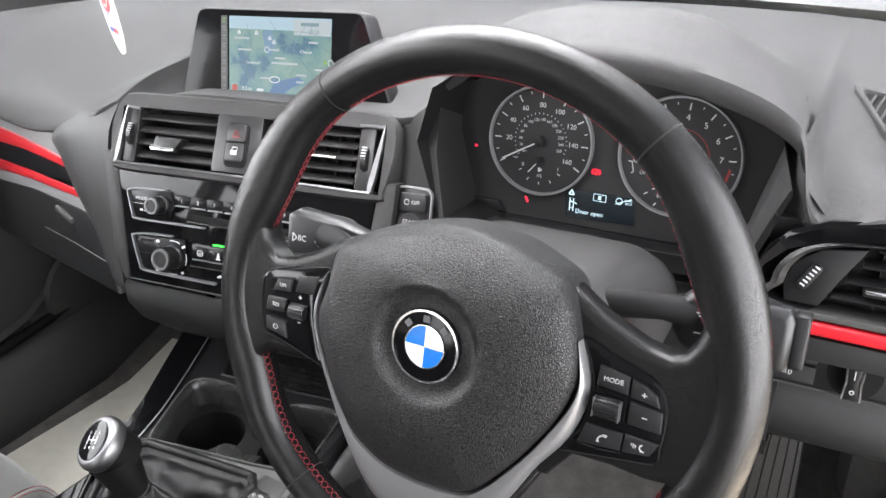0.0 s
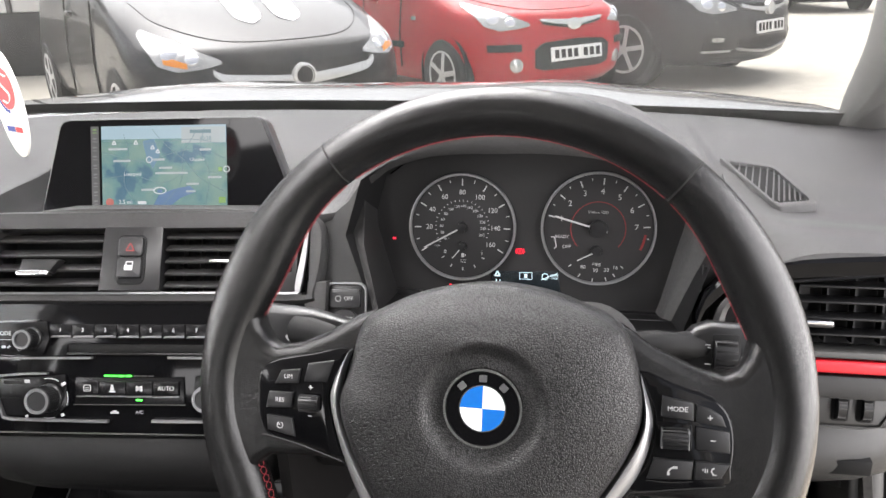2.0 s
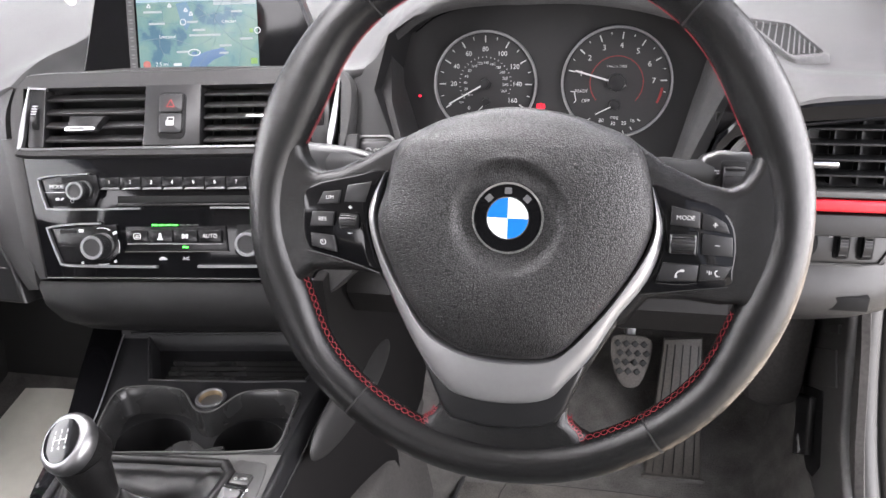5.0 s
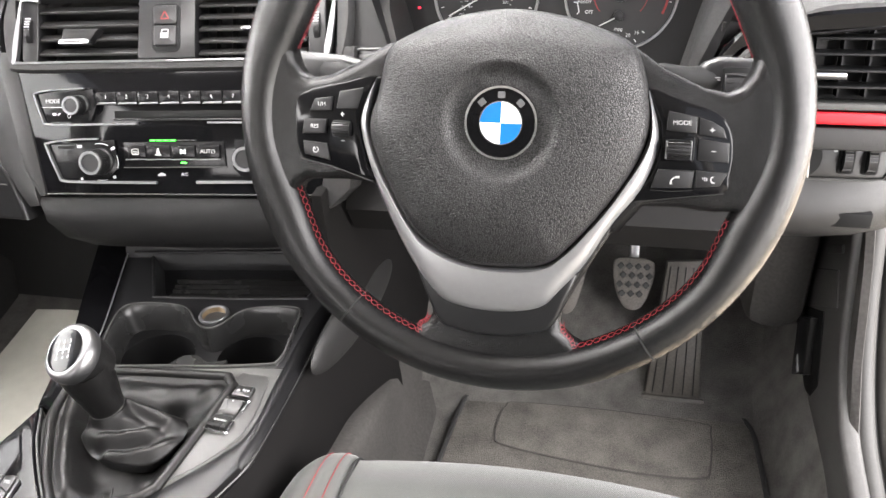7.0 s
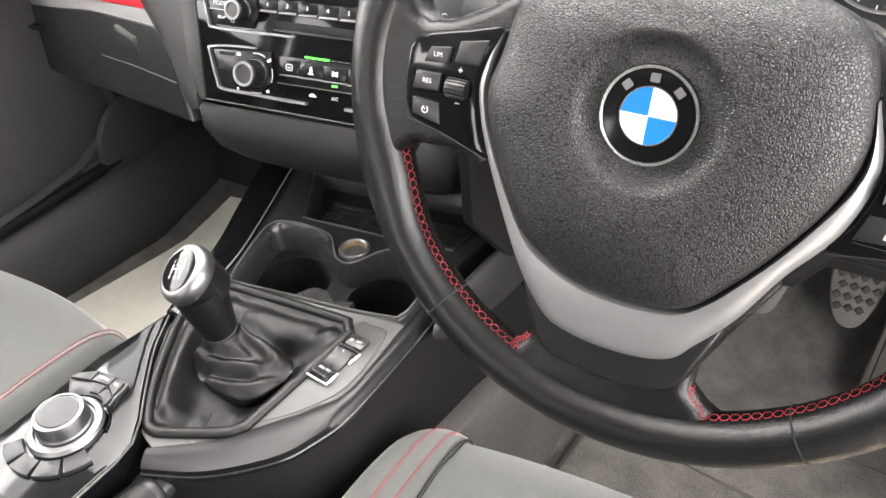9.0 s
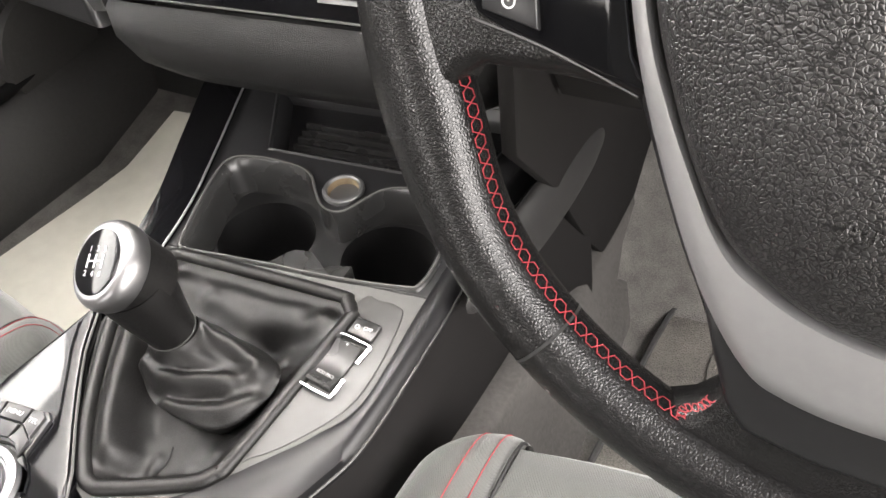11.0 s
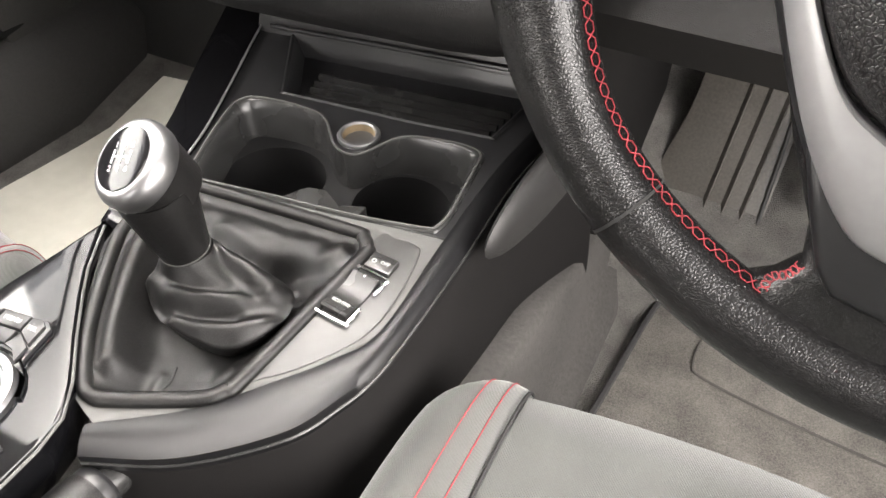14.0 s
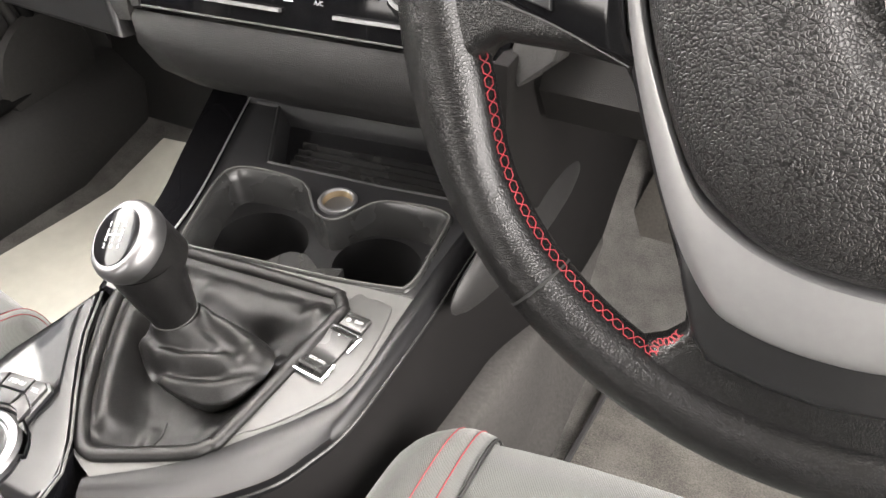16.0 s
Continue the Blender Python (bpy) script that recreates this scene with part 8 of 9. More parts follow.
part("mirror_glass", prism([(x * 0.88, y * 0.76) for x, y in out], 0.0055, 0.0075), M_MIRROR, mir, "mirror glass")
part("stem", tube([(0, 0.0, -0.03), (0, 0.05, -0.06), (0, 0.12, -0.06)], 0.009, 10), M_BLACK, mir)
tag = thing("hanging_tag", look((-0.006, 0.135, 1.048), (-0.006 - 0.40, 0.135 - 0.92, 1.02)) @ pose(0, 0, 0, 0, 180, 0), "oval white card air freshener hanging on a twisted string", "air freshener")
ov = [(0.0185 * math.cos(radians(a)), 0.040 * math.sin(radians(a)) - 0.002) for a in range(0, 360, 10)]
part("card", prism(ov, -0.0009, 0.0009, 0.0003), M_CARD, tag, "white oval card", 40)
for s in (-1, 1):
    zf = 0.001 if s > 0 else -0.0013
    ell = [(0.0115 * math.cos(radians(a)), 0.010 + 0.0155 * math.sin(radians(a))) for a in range(0, 360, 15)]
    part("red_disc", prism(ell, min(zf, zf + 0.0003), max(zf, zf + 0.0003)), M_CARDRED, tag, "red printed disc")
    part("blue_rim", loft([[(x * k, 0.010 + (y - 0.010) * k, zf + 0.0001) for k in (1.04, 1.20)] for x, y in ell[6:19]], False, False), M_CARDBLUE, tag, "blue printed rim")
    curl = catmull([(0.006, 0.019), (-0.001, 0.0205), (-0.005, 0.0145), (0.0, 0.010), (0.005, 0.0055), (0.001, -0.0005), (-0.006, 0.001)], 4)
    part("white_curl", loft([[(x - 0.0011, y - 0.0006, zf + s * 0.0004), (x + 0.0011, y + 0.0006, zf + s * 0.0004)] for x, y in curl], False, False), M_CARD, tag, "white curl")
    bars([(-0.010, -0.0205, 0.0, -0.0205, 0.004)], zf, tag, M_CARDBLUE, "print", 0.0003)
    bars([(0.001, -0.0205, 0.010, -0.0205, 0.004)], zf, tag, M_CARDRED, "print", 0.0003)
TI = tag.matrix_basis.inverted()
part("string", tube([TI @ Vector(p) for p in ((-0.006, 0.135, 1.086), (-0.005, 0.137, 1.11), (-0.003, 0.142, 1.16))], 0.0009, 6), M_CARD, tag, "twisted white string")

# ---------------------------------------------------------------- yard and parked cars
bm = loft([[(x, y, 0.0) for x in (-400, -30, -8, 0, 8, 30, 400)] for y in (-400, -30, -8, 0, 8, 30, 400)], False, False)
solo("ground", bm, M_CONCRETE, pose(0, 0, 0, -1.75), "pale worn concrete yard", "ground", kind="structure")


def wheel(parent, x, y, r, s):
    m = pose(x, y, r, 0, 90, 0)
    t = part("wheel", lathe(((r * 0.66, -0.09), (r * 0.93, -0.095), (r, -0.07), (r, 0.07), (r * 0.93, 0.095), (r * 0.66, 0.09)), 36, m), M_TYRE, parent, "black tyre on silver alloy")
    part("rim", lathe(((r * 0.66, 0.086 * s), (r * 0.62, 0.084 * s), (r * 0.58, 0.078 * s), (0.0, 0.074 * s)), 36, m), M_MATTE, t)
    part("rim_edge", ring(r * 0.60, r * 0.67, min(0.07 * s, 0.092 * s), max(0.07 * s, 0.092 * s), 36, m), M_ALLOY, t)
    for k in range(5):
        part("spoke", box((-0.022, 0.0, -0.01), (0.022, r * 0.62, 0.01), 0.006, m @ pose(0, 0, 0.084 * s, 0, 0, k * 72 + 10)), M_ALLOY, t)
    part("hub_cap", lathe(((0.045, 0.075 * s), (0.04, 0.098 * s), (0.0, 0.102 * s)), 18, m), M_ALLOY, t)


class Skin:
    """Outer skin of a hatchback's lower body: level outlines with a rounded nose and tail. x right, y forward."""

    def __init__(self, L, W, hood, nose):
        self.h, self.w, self.hood, self.nose = L / 2, W / 2, hood, nose

    def level(self, z):
        """Half width, front, depth of the nose's curve and rear at height z."""
        h, w, n = self.h, self.w, self.nose
        zs = (0.20, 0.27, 0.42, 0.60, n, n + 0.6 * (self.hood - n), self.hood)
        ww = np.interp(z, zs, (0.90 * w, 0.965 * w, 0.99 * w, 1.0 * w, 0.985 * w, 0.965 * w, 0.925 * w))
        if z <= n:
            f = np.interp(z, (0.20, 0.27, 0.40, 0.54, n - 0.06, n), (h - 0.11, h - 0.03, h, h - 0.005, h - 0.04, h - 0.09))
        else:
            q = (z - n) / (self.hood - n)
            f = h - 0.09 - 1.12 * (1 - max(0.0, 1 - q) ** 0.62)
        d = np.interp(z, (0.2, n, self.hood), (0.58, 0.60, 0.34))
        r = np.interp(z, (0.20, 0.30, 0.6, self.hood), (-h + 0.12, -h + 0.03, -h, -h + 0.12))
        return ww, f, d, r

    def at(self, a, z, off=0.0):
        """Skin at a degrees round the nose (0 ahead, 90 where the flank begins), off the skin by off."""
        def raw(a, z):
            ww, f, d, r = self.level(z)
            c, q = math.cos(radians(a)), math.sin(radians(a))
            return Vector((ww * math.copysign(abs(q) ** 0.77, q), f - d + d * max(0, c) ** 0.77, z))
        p = raw(a, z)
        if off:
            n = (raw(a + 1.5, z) - raw(a - 1.5, z)).cross(raw(a, min(z + 0.01, self.hood)) - raw(a, z - 0.01)).normalized()
            if n.dot(Vector((p.x, p.y - self.h + 1.6, 0.35))) < 0:
                n = -n
            p = p + n * off
        return tuple(p)

    def outline(self, z):
        ww, f, d, r = self.level(z)
        fr = [self.at(a, z) for a in (0, 6, 12, 20, 28, 37, 46, 55, 64, 73, 82, 90)]
        y0 = f - d
        side = [(ww, y0 + (r + 0.45 - y0) * k, z) for k in (0.2, 0.4, 0.6, 0.8, 1.0)]
        back = [(ww * math.cos(radians(a)) ** 0.6, r + 0.45 - 0.45 * math.sin(radians(a)) ** 0.7, z) for a in (20, 40, 55, 70, 82)] + [(0, r, z)]
        half = fr + side + back
        return half + [(-x, y, z) for x, y, z in half[-2:0:-1]]

    def over(self, x, y):
        """Height of the bonnet at x, y."""
        zs = np.linspace(self.nose - 0.05, self.hood, 60)
        ys = []
        for z in zs:
            ww, f, d, r = self.level(z)
            q = min(1.0, abs(x) / ww) ** (1 / 0.77)
            ys.append(f - d + d * math.sqrt(max(0, 1 - q * q)) ** 0.77)
        return float(np.interp(-y, [-v for v in ys], zs))

    def patch(self, a0, a1, low, high, off=0.004, n=14, m=4):
        """A piece that lies on the skin between two angles; low and high give its edges from 0 to 1."""
        rows = []
        for k in range(n + 1):
            t = k / n
            lo, hi = low(t), high(t)
            rows.append([self.at(a0 + (a1 - a0) * t, lo, -0.02)] + [self.at(a0 + (a1 - a0) * t, lo + (hi - lo) * i / m, off) for i in range(m + 1)] + [self.at(a0 + (a1 - a0) * t, hi, -0.02)])
        return loft(rows)


def curve_of(*pts):
    """Function through (t, value) pairs."""
    ts, vs = [p[0] for p in pts], [p[1] for p in pts]
    return lambda t: float(np.interp(t, ts, vs))


def car(name, label, m, paint, L, W, H, hood, nose, wr, lamp, mirror_paint=None, axle=0.74):
    """A hatchback; lamp: inner and outer angle and heights of the headlamps."""
    c = thing(name, m, label, "car")
    k = Skin(L, W, hood, nose)
    h, w, belt = L / 2, W / 2, hood
    zs = [0.20, 0.235, 0.27, 0.34, 0.42, 0.50, 0.58, nose - 0.06, nose - 0.025, nose] + [nose + (hood - nose) * q for q in (0.07, 0.16, 0.28, 0.40, 0.52, 0.64, 0.75, 0.85, 0.93, 1.0)]
    part("body", loft([k.outline(z) for z in zs]), paint, c, "painted car body", 40)
    gh = []
    for f, z in ((0.0, belt - 0.02), (0.25, belt + 0.27 * (H - belt)), (0.5, belt + 0.54 * (H - belt)), (0.75, belt + 0.78 * (H - belt)), (0.95, H - 0.03), (1.0, H - 0.01)):
        yf, yr, ww = h - 1.12 - 0.80 * f, -h + 0.16 + 0.38 * f ** 2, (0.93 - 0.21 * f) * w
        gh.append([(ww * x, (yf + yr) / 2 + (yf - yr) / 2 * y, z) for x, y in [(0.60, 0.97), (0.30, 1.0), (0.0, 1.01), (-0.30, 1.0), (-0.60, 0.97), (-0.90, 0.84), (-1.0, 0.50), (-1.0, 0.0), (-1.0, -0.7), (-0.8, -0.97), (0.0, -1.0), (0.8, -0.97), (1.0, -0.7), (1.0, 0.0), (1.0, 0.50), (0.90, 0.84)]])
    part("windows", loft(gh), M_CARGLASS, c, "dark window glass", 40)
    top, rr = gh[4], []
    cy = sum(p[1] for p in top) / len(top)
    for q, dz in ((1.015, -0.005), (1.02, 0.015), (0.90, 0.045), (0.5, 0.062), (0.05, 0.066)):
        rr.append([(x * q, cy + (y - cy) * q, H - 0.06 + dz) for x, y, z in top])
    part("roof", loft(rr), paint, c, "painted roof", 50)
    part("wiper", tube([(-0.45, h - 1.26, hood + 0.03), (0.10, h - 1.18, hood + 0.035), (0.52, h - 1.32, hood + 0.04)], 0.014, 6), M_MATTE, c)
    part("cowl", tube(catmull([(-0.86 * w, h - 1.46, hood + 0.004), (-0.55 * w, h - 1.19, hood + 0.006), (0.0, h - 1.13, hood + 0.008), (0.55 * w, h - 1.19, hood + 0.006), (0.86 * w, h - 1.46, hood + 0.004)], 4), 0.028, 8), M_MATTE, c, "black cowl")
    for s in (-1, 1):
        def edge(i):
            return [(g[i][0] * 1.005, g[i][1] + 0.004, g[i][2]) for g in gh]
        ia, ib, ic = (15, 13, 12) if s > 0 else (5, 7, 8)
        part("pillar", tube(edge(ia), 0.036, 8), paint, c)
        part("pillar", tube(edge(ib), 0.032, 8), paint if paint is M_PAINTRED else M_BLACK, c)
        part("pillar", tube(edge(ic), 0.055, 8), paint, c)
        for yy in (h - axle, -h + 0.66):
            part("wheel_arch", lathe(((wr + 0.055, -0.14 * s), (wr + 0.055, 0.002 * s), (wr + 0.035, 0.008 * s), (wr + 0.03, -0.02 * s), (0.0, -0.03 * s)), 32, pose(s * w * 0.985, yy, wr + 0.01, 0, 90, 0)), M_MATTE, c)
            wheel(c, s * (w - 0.085), yy, wr, s)
        ai, ao, zi, zo, zb = lamp
        lo, hi = curve_of((0, zi - 0.014), (0.2, zb - 0.010), (0.55, zb - 0.022), (0.85, zb + 0.015), (1, zo - 0.085)), curve_of((0, zi + 0.004), (0.5, (zi + zo) / 2 + 0.025), (0.88, zo - 0.004), (1, zo - 0.030))
        hl = part("headlamp", k.patch(s * ai, s * ao, lo, hi, 0.008, 18), M_LAMP, c, "clear headlamp", 60)
        for t, r_ in ((0.33, 0.040), (0.62, 0.050)):
            mid = (lo(t) + hi(t)) / 2
            p0, p1 = Vector(k.at(s * (ai + (ao - ai) * t), mid, 0.004)), Vector(k.at(s * (ai + (ao - ai) * t), mid, 0.05))
            bm = B()
            bmesh.ops.create_uvsphere(bm, u_segments=14, v_segments=8, radius=1.0)
            bm.transform(Matrix.Translation(p0) @ (p1 - p0).to_track_quat("Z", "Y").to_matrix().to_4x4() @ Matrix.Diagonal((r_, min(r_, (hi(t) - lo(t)) * 0.42), 0.010, 1)))
            part("lamp_unit", bm, M_CHROME, hl, "", 60)
        part("mirror", box((-0.10, -0.06, -0.065), (0.10, 0.06, 0.065), 0.05, pose(s * (w + 0.08), h - 1.36, belt + 0.045), 4), mirror_paint or paint, c, "door mirror", 60)
        part("mirror_arm", box((-0.10, -0.03, -0.02), (0.05, 0.03, 0.02), 0.01, pose(s * (w + 0.0), h - 1.37, belt + 0.01)), M_MATTE, c)
        for y in (h - 1.34, -0.24):
            part("door_line", tube([(s * w * 0.995, y, 0.30), (s * w * 1.002, y, 0.60), (s * w * 0.97, y + 0.02, belt - 0.05)], 0.007, 6), M_MATTE, c)
        part("door_handle", box((s * w - 0.03, -0.14, belt - 0.16), (s * w + 0.012, 0.04, belt - 0.125), 0.01), paint, c)
    seam = [(x, y, k.over(x, y) + 0.001) for x, y in catmull([(-0.80 * w, h - 0.95), (-0.74 * w, h - 0.55), (-0.45 * w, h - 0.22), (0.0, h - 0.150), (0.45 * w, h - 0.22), (0.74 * w, h - 0.55), (0.80 * w, h - 0.95)], 5)]
    part("bonnet_line", tube(seam, 0.0026, 6), M_MATTE, c)
    return c, k, h, w


def plate(c, x, y, z, lean=-6):
    m = pose(x, y, z, 90 + lean, 0, 180)
    p = part("number_plate", prism(rounded(-0.26, -0.055, 0.26, 0.055, 0.008, 3), 0.0, 0.010, 0.001, m), M_PAINTWHITE, c, "white number plate with dark bars")
    bm = B()
    for i in range(7):
        px = -0.225 + i * 0.064 + (0.035 if i > 3 else 0)
        put(bm, box((px, -0.034, 0.010), (px + 0.042, 0.034, 0.012), 0, m))
    part("plate_bars", bm, M_MATTE, p)


YARD = pose(0, 0, 0, -1.75)  # the yard falls away ahead


def nose_at(x, y, a, L):
    """Pose of a car whose nose is at x, y and that points a degrees right of straight at us."""
    return YARD @ pose(x - math.sin(radians(a)) * L / 2, y + math.cos(radians(a)) * L / 2, 0, 0, 0, 180 + a)


def flat(v):
    return lambda t: v


c, k, h, w = car("parked_hatchback", "black hatchback with two white bonnet stripes parked in the yard", nose_at(-1.215, 4.0, 44.2, 4.0), M_PAINTBLACK, 4.0, 1.74, 1.48, 1.03, 0.72, 0.31,
                 (25, 62, 0.66, 0.835, 0.635), M_PAINTWHITE, 0.80)
for s in (-1, 1):
    rows = []
    for f in np.linspace(0, 1, 16):
        y = h - 0.36 - 0.80 * f
        e = 0.09 * min(1.0, (f / 0.16) ** 0.5)
        rows.append([(s * x - 0.09 * f, y - 0.04 * abs(x), k.over(s * x - 0.09 * f, y - 0.04 * abs(x)) + 0.004) for x in np.linspace(0.130 - e - 0.002, 0.130 + e + 0.002, 5)])
    part("bonnet_stripe", loft(rows, False, False), M_PAINTWHITE, c, "white stripe")
    part("indicator", k.patch(s * 40, s * 52, curve_of((0, 0.628), (1, 0.655)), curve_of((0, 0.655), (1, 0.70)), 0.010), M_AMBER, c, "amber indicator lens")
    part("fog_recess", k.patch(s * 30, s * 46, flat(0.36), flat(0.46), 0.005), M_MATTE, c)
part("grille", k.patch(-27, 27, curve_of((0, 0.57), (0.5, 0.53), (1, 0.57)), curve_of((0, 0.645), (0.5, 0.625), (1, 0.645)), 0.005), M_MATTE, c, "black grille")
part("chrome_bar", k.patch(-29, 29, curve_of((0, 0.585), (0.06, 0.545), (0.5, 0.500), (0.94, 0.545), (1, 0.585)), curve_of((0, 0.620), (0.06, 0.590), (0.5, 0.552), (0.94, 0.590), (1, 0.620)), 0.024, 24), M_CARCHROME, c, "chrome grille bar")
part("badge", lathe(((0.072, -0.01), (0.070, 0.02), (0.058, 0.028), (0.055, 0.018), (0.0, 0.018)), 28, pose(0, h + 0.012, 0.555, -90, 0, 0)), M_CARCHROME, c, "round chrome badge")
part("badge_face", lathe(((0.054, 0.0), (0.050, 0.021), (0.0, 0.021)), 24, pose(0, h + 0.012, 0.555, -90, 0, 0)), M_MATTE, c)
part("lower_grille", k.patch(-26, 26, flat(0.29), flat(0.40), 0.004), M_MATTE, c, "black lower grille")
part("price_sign", box((-0.25, -0.004, -0.16), (0.25, 0.004, 0.16), 0.003, pose(-0.12, h - 1.470, 1.245, 57, 0, 0)), M_CARD, c, "pale price sheet behind the glass")
part("price_print", box((-0.16, 0.004, -0.06), (0.16, 0.0055, 0.07), 0.0, pose(-0.12, h - 1.470, 1.245, 57, 0, 0)), M_CARDPALE, c, "faded red print")
part("dash_paper", box((-0.13, -0.09, -0.003), (0.13, 0.09, 0.003), 0.001, pose(0.36, h - 1.20, 1.072, -33, 0, 0)), M_CARD, c, "white sheet on the dashboard")

c, k, h, w = car("parked_hatchback", "small red hatchback with white headlamps parked in the yard", nose_at(0.31, 5.95, 43.0, 3.57), M_PAINTRED, 3.57, 1.60, 1.54, 0.985, 0.76, 0.29, (24, 63, 0.685, 0.85, 0.665), None, 0.68)
part("grille", k.patch(-22, 22, curve_of((0, 0.36), (0.12, 0.335), (0.88, 0.335), (1, 0.36)), curve_of((0, 0.50), (0.12, 0.545), (0.5, 0.56), (0.88, 0.545), (1, 0.50)), 0.006), M_MATTE, c, "black lower grille")
part("chrome_bar", k.patch(-17, 17, curve_of((0, 0.700), (0.35, 0.672), (0.5, 0.655), (0.65, 0.672), (1, 0.700)), curve_of((0, 0.712), (0.5, 0.700), (1, 0.712)), 0.014), M_CARCHROME, c, "chrome bar")
part("slot", k.patch(-16, 16, curve_of((0, 0.680), (0.5, 0.640), (1, 0.680)), curve_of((0, 0.698), (0.5, 0.668), (1, 0.698)), 0.006), M_MATTE, c, "black air slot")
part("badge", lathe(((0.058, -0.03), (0.055, 0.02), (0.046, 0.024), (0.0, 0.024)), 24, pose(0, h - 0.035, 0.668, -80, 0, 0) @ Matrix.Diagonal((1.25, 0.80, 1, 1))), M_CARCHROME, c, "oval chrome badge")
for s in (-1, 1):
    part("bump_strip", k.patch(s * 31, s * 56, flat(0.49), flat(0.545), 0.012), M_MATTE, c, "black rubbing strip")
    part("fog_lamp", lathe(((0.058, -0.03), (0.052, 0.012), (0.0, 0.022)), 20, Matrix.Translation(k.at(s * 35, 0.385)) @ pose(0, 0, 0, -90, 0, -s * 30)), M_LAMP, c, "fog lamp")
    part("side_strip", box((s * w - 0.02, -0.75, 0.47), (s * w + 0.012, 0.50, 0.52), 0.008), M_MATTE, c, "black rubbing strip")
    part("side_repeater", box((s * w - 0.03, h - 1.14, 0.70), (s * w + 0.008, h - 1.08, 0.735), 0.006), M_LAMP, c, "side repeater lamp")
part("price_sign", box((-0.22, -0.004, -0.10), (0.22, 0.004, 0.10), 0.003, pose(0.0, h - 1.57, 1.315, 57, 0, 0)), M_CARD, c, "pale price sheet behind the glass")
plate(c, 0, h + 0.012, 0.455)

c, k, h, w = car("parked_hatchback", "dark grey hatchback with bright window trim parked in the yard", nose_at(2.02, 7.42, 53.0, 4.42), M_PAINTGREY, 4.42, 1.81, 1.51, 1.0, 0.78, 0.33, (26, 64, 0.69, 0.85, 0.672), None, 0.93)
part("grille", k.patch(-21, 21, curve_of((0, 0.70), (0.5, 0.63), (1, 0.70)), curve_of((0, 0.725), (0.5, 0.72), (1, 0.725)), 0.005), M_MATTE, c, "black upper grille")
part("chrome_bar", k.patch(-22, 22, curve_of((0, 0.695), (0.5, 0.640), (1, 0.695)), curve_of((0, 0.722), (0.3, 0.690), (0.5, 0.685), (0.7, 0.690), (1, 0.722)), 0.018, 20), M_CARCHROME, c, "chrome grille bar")
part("badge", lathe(((0.065, -0.02), (0.062, 0.02), (0.052, 0.026), (0.0, 0.02)), 24, pose(0, h - 0.01, 0.675, -84, 0, 0)), M_CARCHROME, c, "round chrome badge")
part("lower_grille", k.patch(-24, 24, curve_of((0, 0.36), (0.5, 0.32), (1, 0.36)), flat(0.43), 0.004), M_MATTE, c, "mesh lower grille")
part("silver_lip", k.patch(-25, 25, curve_of((0, 0.335), (0.5, 0.285), (1, 0.335)), curve_of((0, 0.355), (0.5, 0.308), (1, 0.355)), 0.015), M_SILVER, c, "silver lip")
for s in (-1, 1):
    part("fog_recess", k.patch(s * 33, s * 55, flat(0.34), flat(0.47), 0.004), M_MATTE, c, "black fog lamp recess")
    part("fog_trim", k.patch(s * 31, s * 56, flat(0.325), flat(0.342), 0.012), M_SILVER, c, "silver fog lamp trim")
    part("fog_lamp", k.patch(s * 38, s * 48, flat(0.415), flat(0.45), 0.010), M_LAMP, c, "fog lamp")
    part("window_trim", tube(catmull([(s * w * 0.965, h - 1.42, 1.01), (s * w * 0.90, h - 1.62, 1.20), (s * w * 0.80, h - 1.95, 1.40), (s * w * 0.77, h - 2.5, 1.46), (s * w * 0.78, h - 3.2, 1.43)], 5), 0.016, 8), M_CARCHROME, c, "bright window trim")
plate(c, 0, h + 0.012, 0.515)

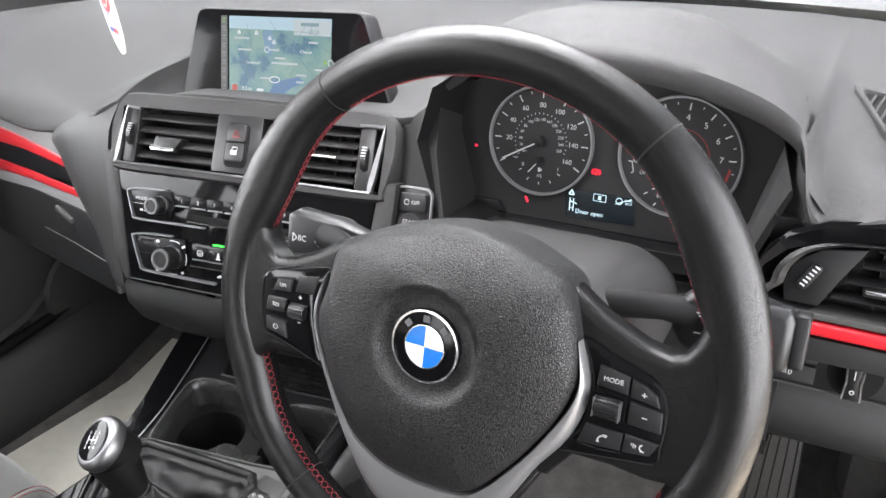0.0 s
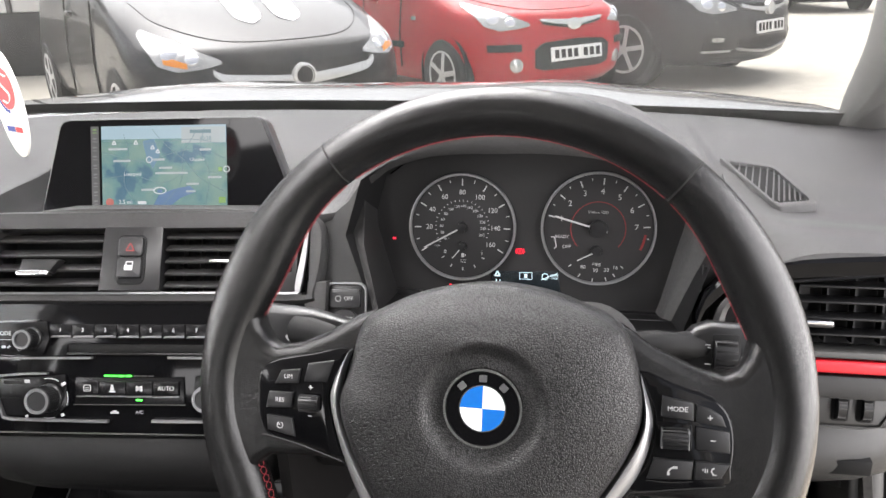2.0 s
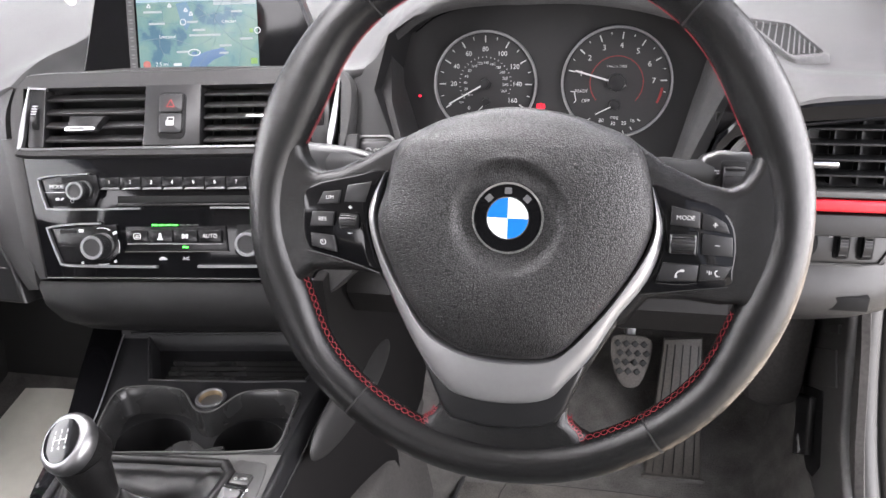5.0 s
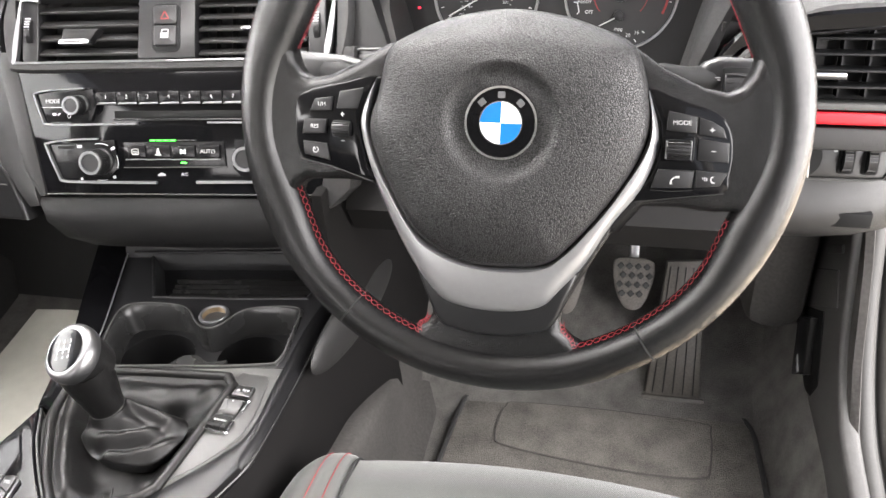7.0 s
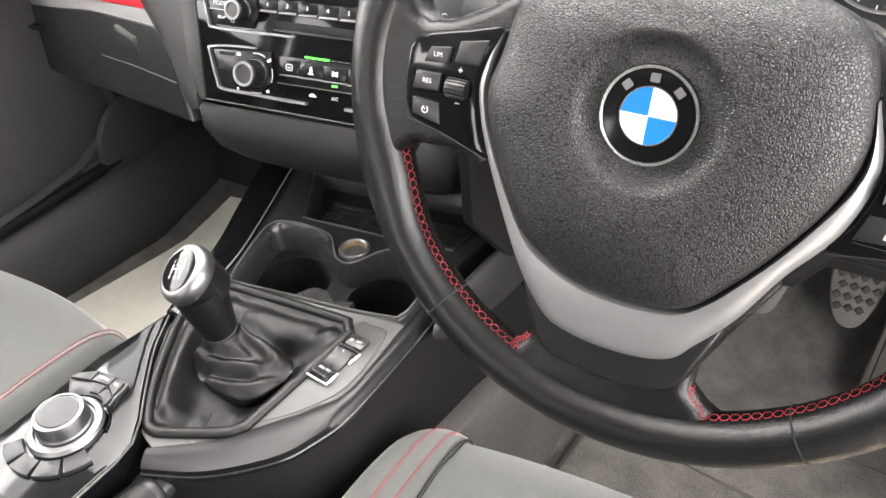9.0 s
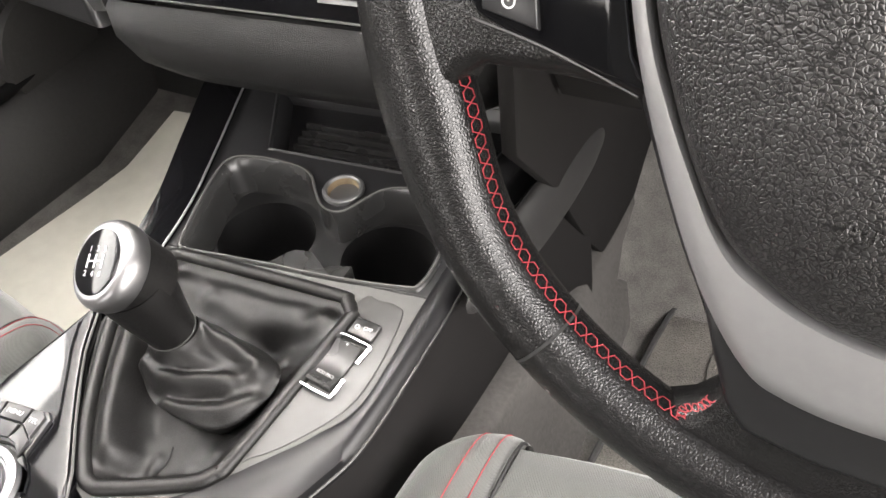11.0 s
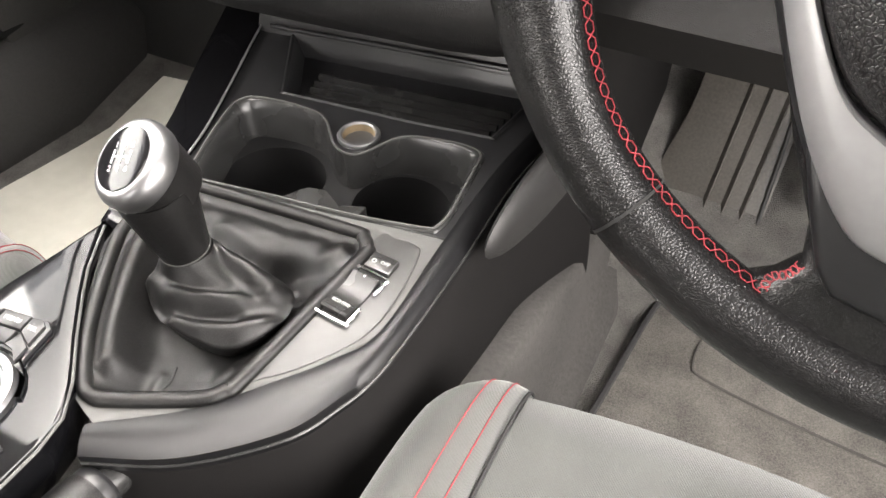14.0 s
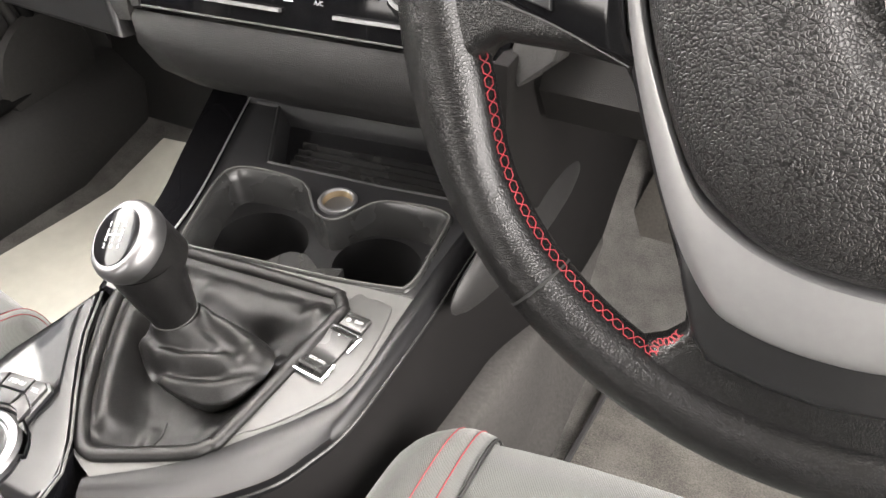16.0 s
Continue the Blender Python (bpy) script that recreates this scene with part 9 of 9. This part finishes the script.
c, k, h, w = car("parked_suv", "black sport utility car parked further off", nose_at(5.15, 16.6, 13, 4.35), M_PAINTBLACK, 4.35, 1.80, 1.62, 1.08, 0.92, 0.35, (26, 60, 0.83, 0.95, 0.80))
plate(c, 0, h + 0.012, 0.68)
part("badge", prism([(-0.14, 0.10), (-0.09, 0.10), (0.0, -0.05), (0.09, 0.10), (0.14, 0.10), (0.04, -0.08), (-0.04, -0.08)], 0.0, 0.05, 0.005, pose(0, h - 0.03, 0.82, 90, 0, 180)), M_CARCHROME, c, "chrome V-shaped grille bar")
c, k, h, w = car("parked_hatchback", "dark hatchback parked further off", nose_at(2.9, 16.0, 35, 4.2), M_PAINTGREY, 4.2, 1.78, 1.50, 0.98, 0.78, 0.32, (25, 62, 0.69, 0.84, 0.665))
c, k, h, w = car("parked_hatchback", "red hatchback parked further off", nose_at(0.4, 16.5, 40, 3.9), M_PAINTRED, 3.9, 1.70, 1.52, 0.98, 0.77, 0.31, (25, 62, 0.69, 0.84, 0.665))
wv = thing("box_trailer", YARD @ pose(-6.5, 9.0, 0, 0, 0, 12), "white box trailer standing beyond the cars", "trailer")
part("box", box((-1.6, -0.8, 0.75), (1.6, 2.8, 2.6), 0.03), M_PAINTWHITE, wv, "white box body")
part("skirt", box((-1.58, -0.78, 0.0), (1.58, 2.75, 0.75), 0.02), M_MATTE, wv, "black skirt")
for x in (-0.8, 0.0, 0.8):
    part("post", box((x - 0.03, -0.83, 0.75), (x + 0.03, -0.79, 2.6), 0.005), M_GREYTRIM, wv)
bd = thing("low_building", YARD @ pose(2, 34, 0), "low rendered building with white windows behind the yard", "building")
part("wall", box((-22, 0, 0), (22, 6, 4.2)), M_BRICK, bd, "rendered wall")
part("roof", loft([[(-22.4, -0.4, 4.2), (-22.4, 3, 6.0), (-22.4, 6.4, 4.2)], [(22.4, -0.4, 4.2), (22.4, 3, 6.0), (22.4, 6.4, 4.2)]]), M_MATTE, bd, "dark roof")
for k in range(9):
    x = -18 + k * 4.4
    wdw = part("window", box((x, -0.06, 1.3), (x + 2.0, 0.02, 2.9), 0.02), M_PAINTWHITE, bd, "white window")
    for i in range(3):
        part("pane", box((x + 0.1 + i * 0.63, -0.08, 1.4), (x + 0.63 + i * 0.63, -0.055, 2.8)), M_CARGLASS, wdw)
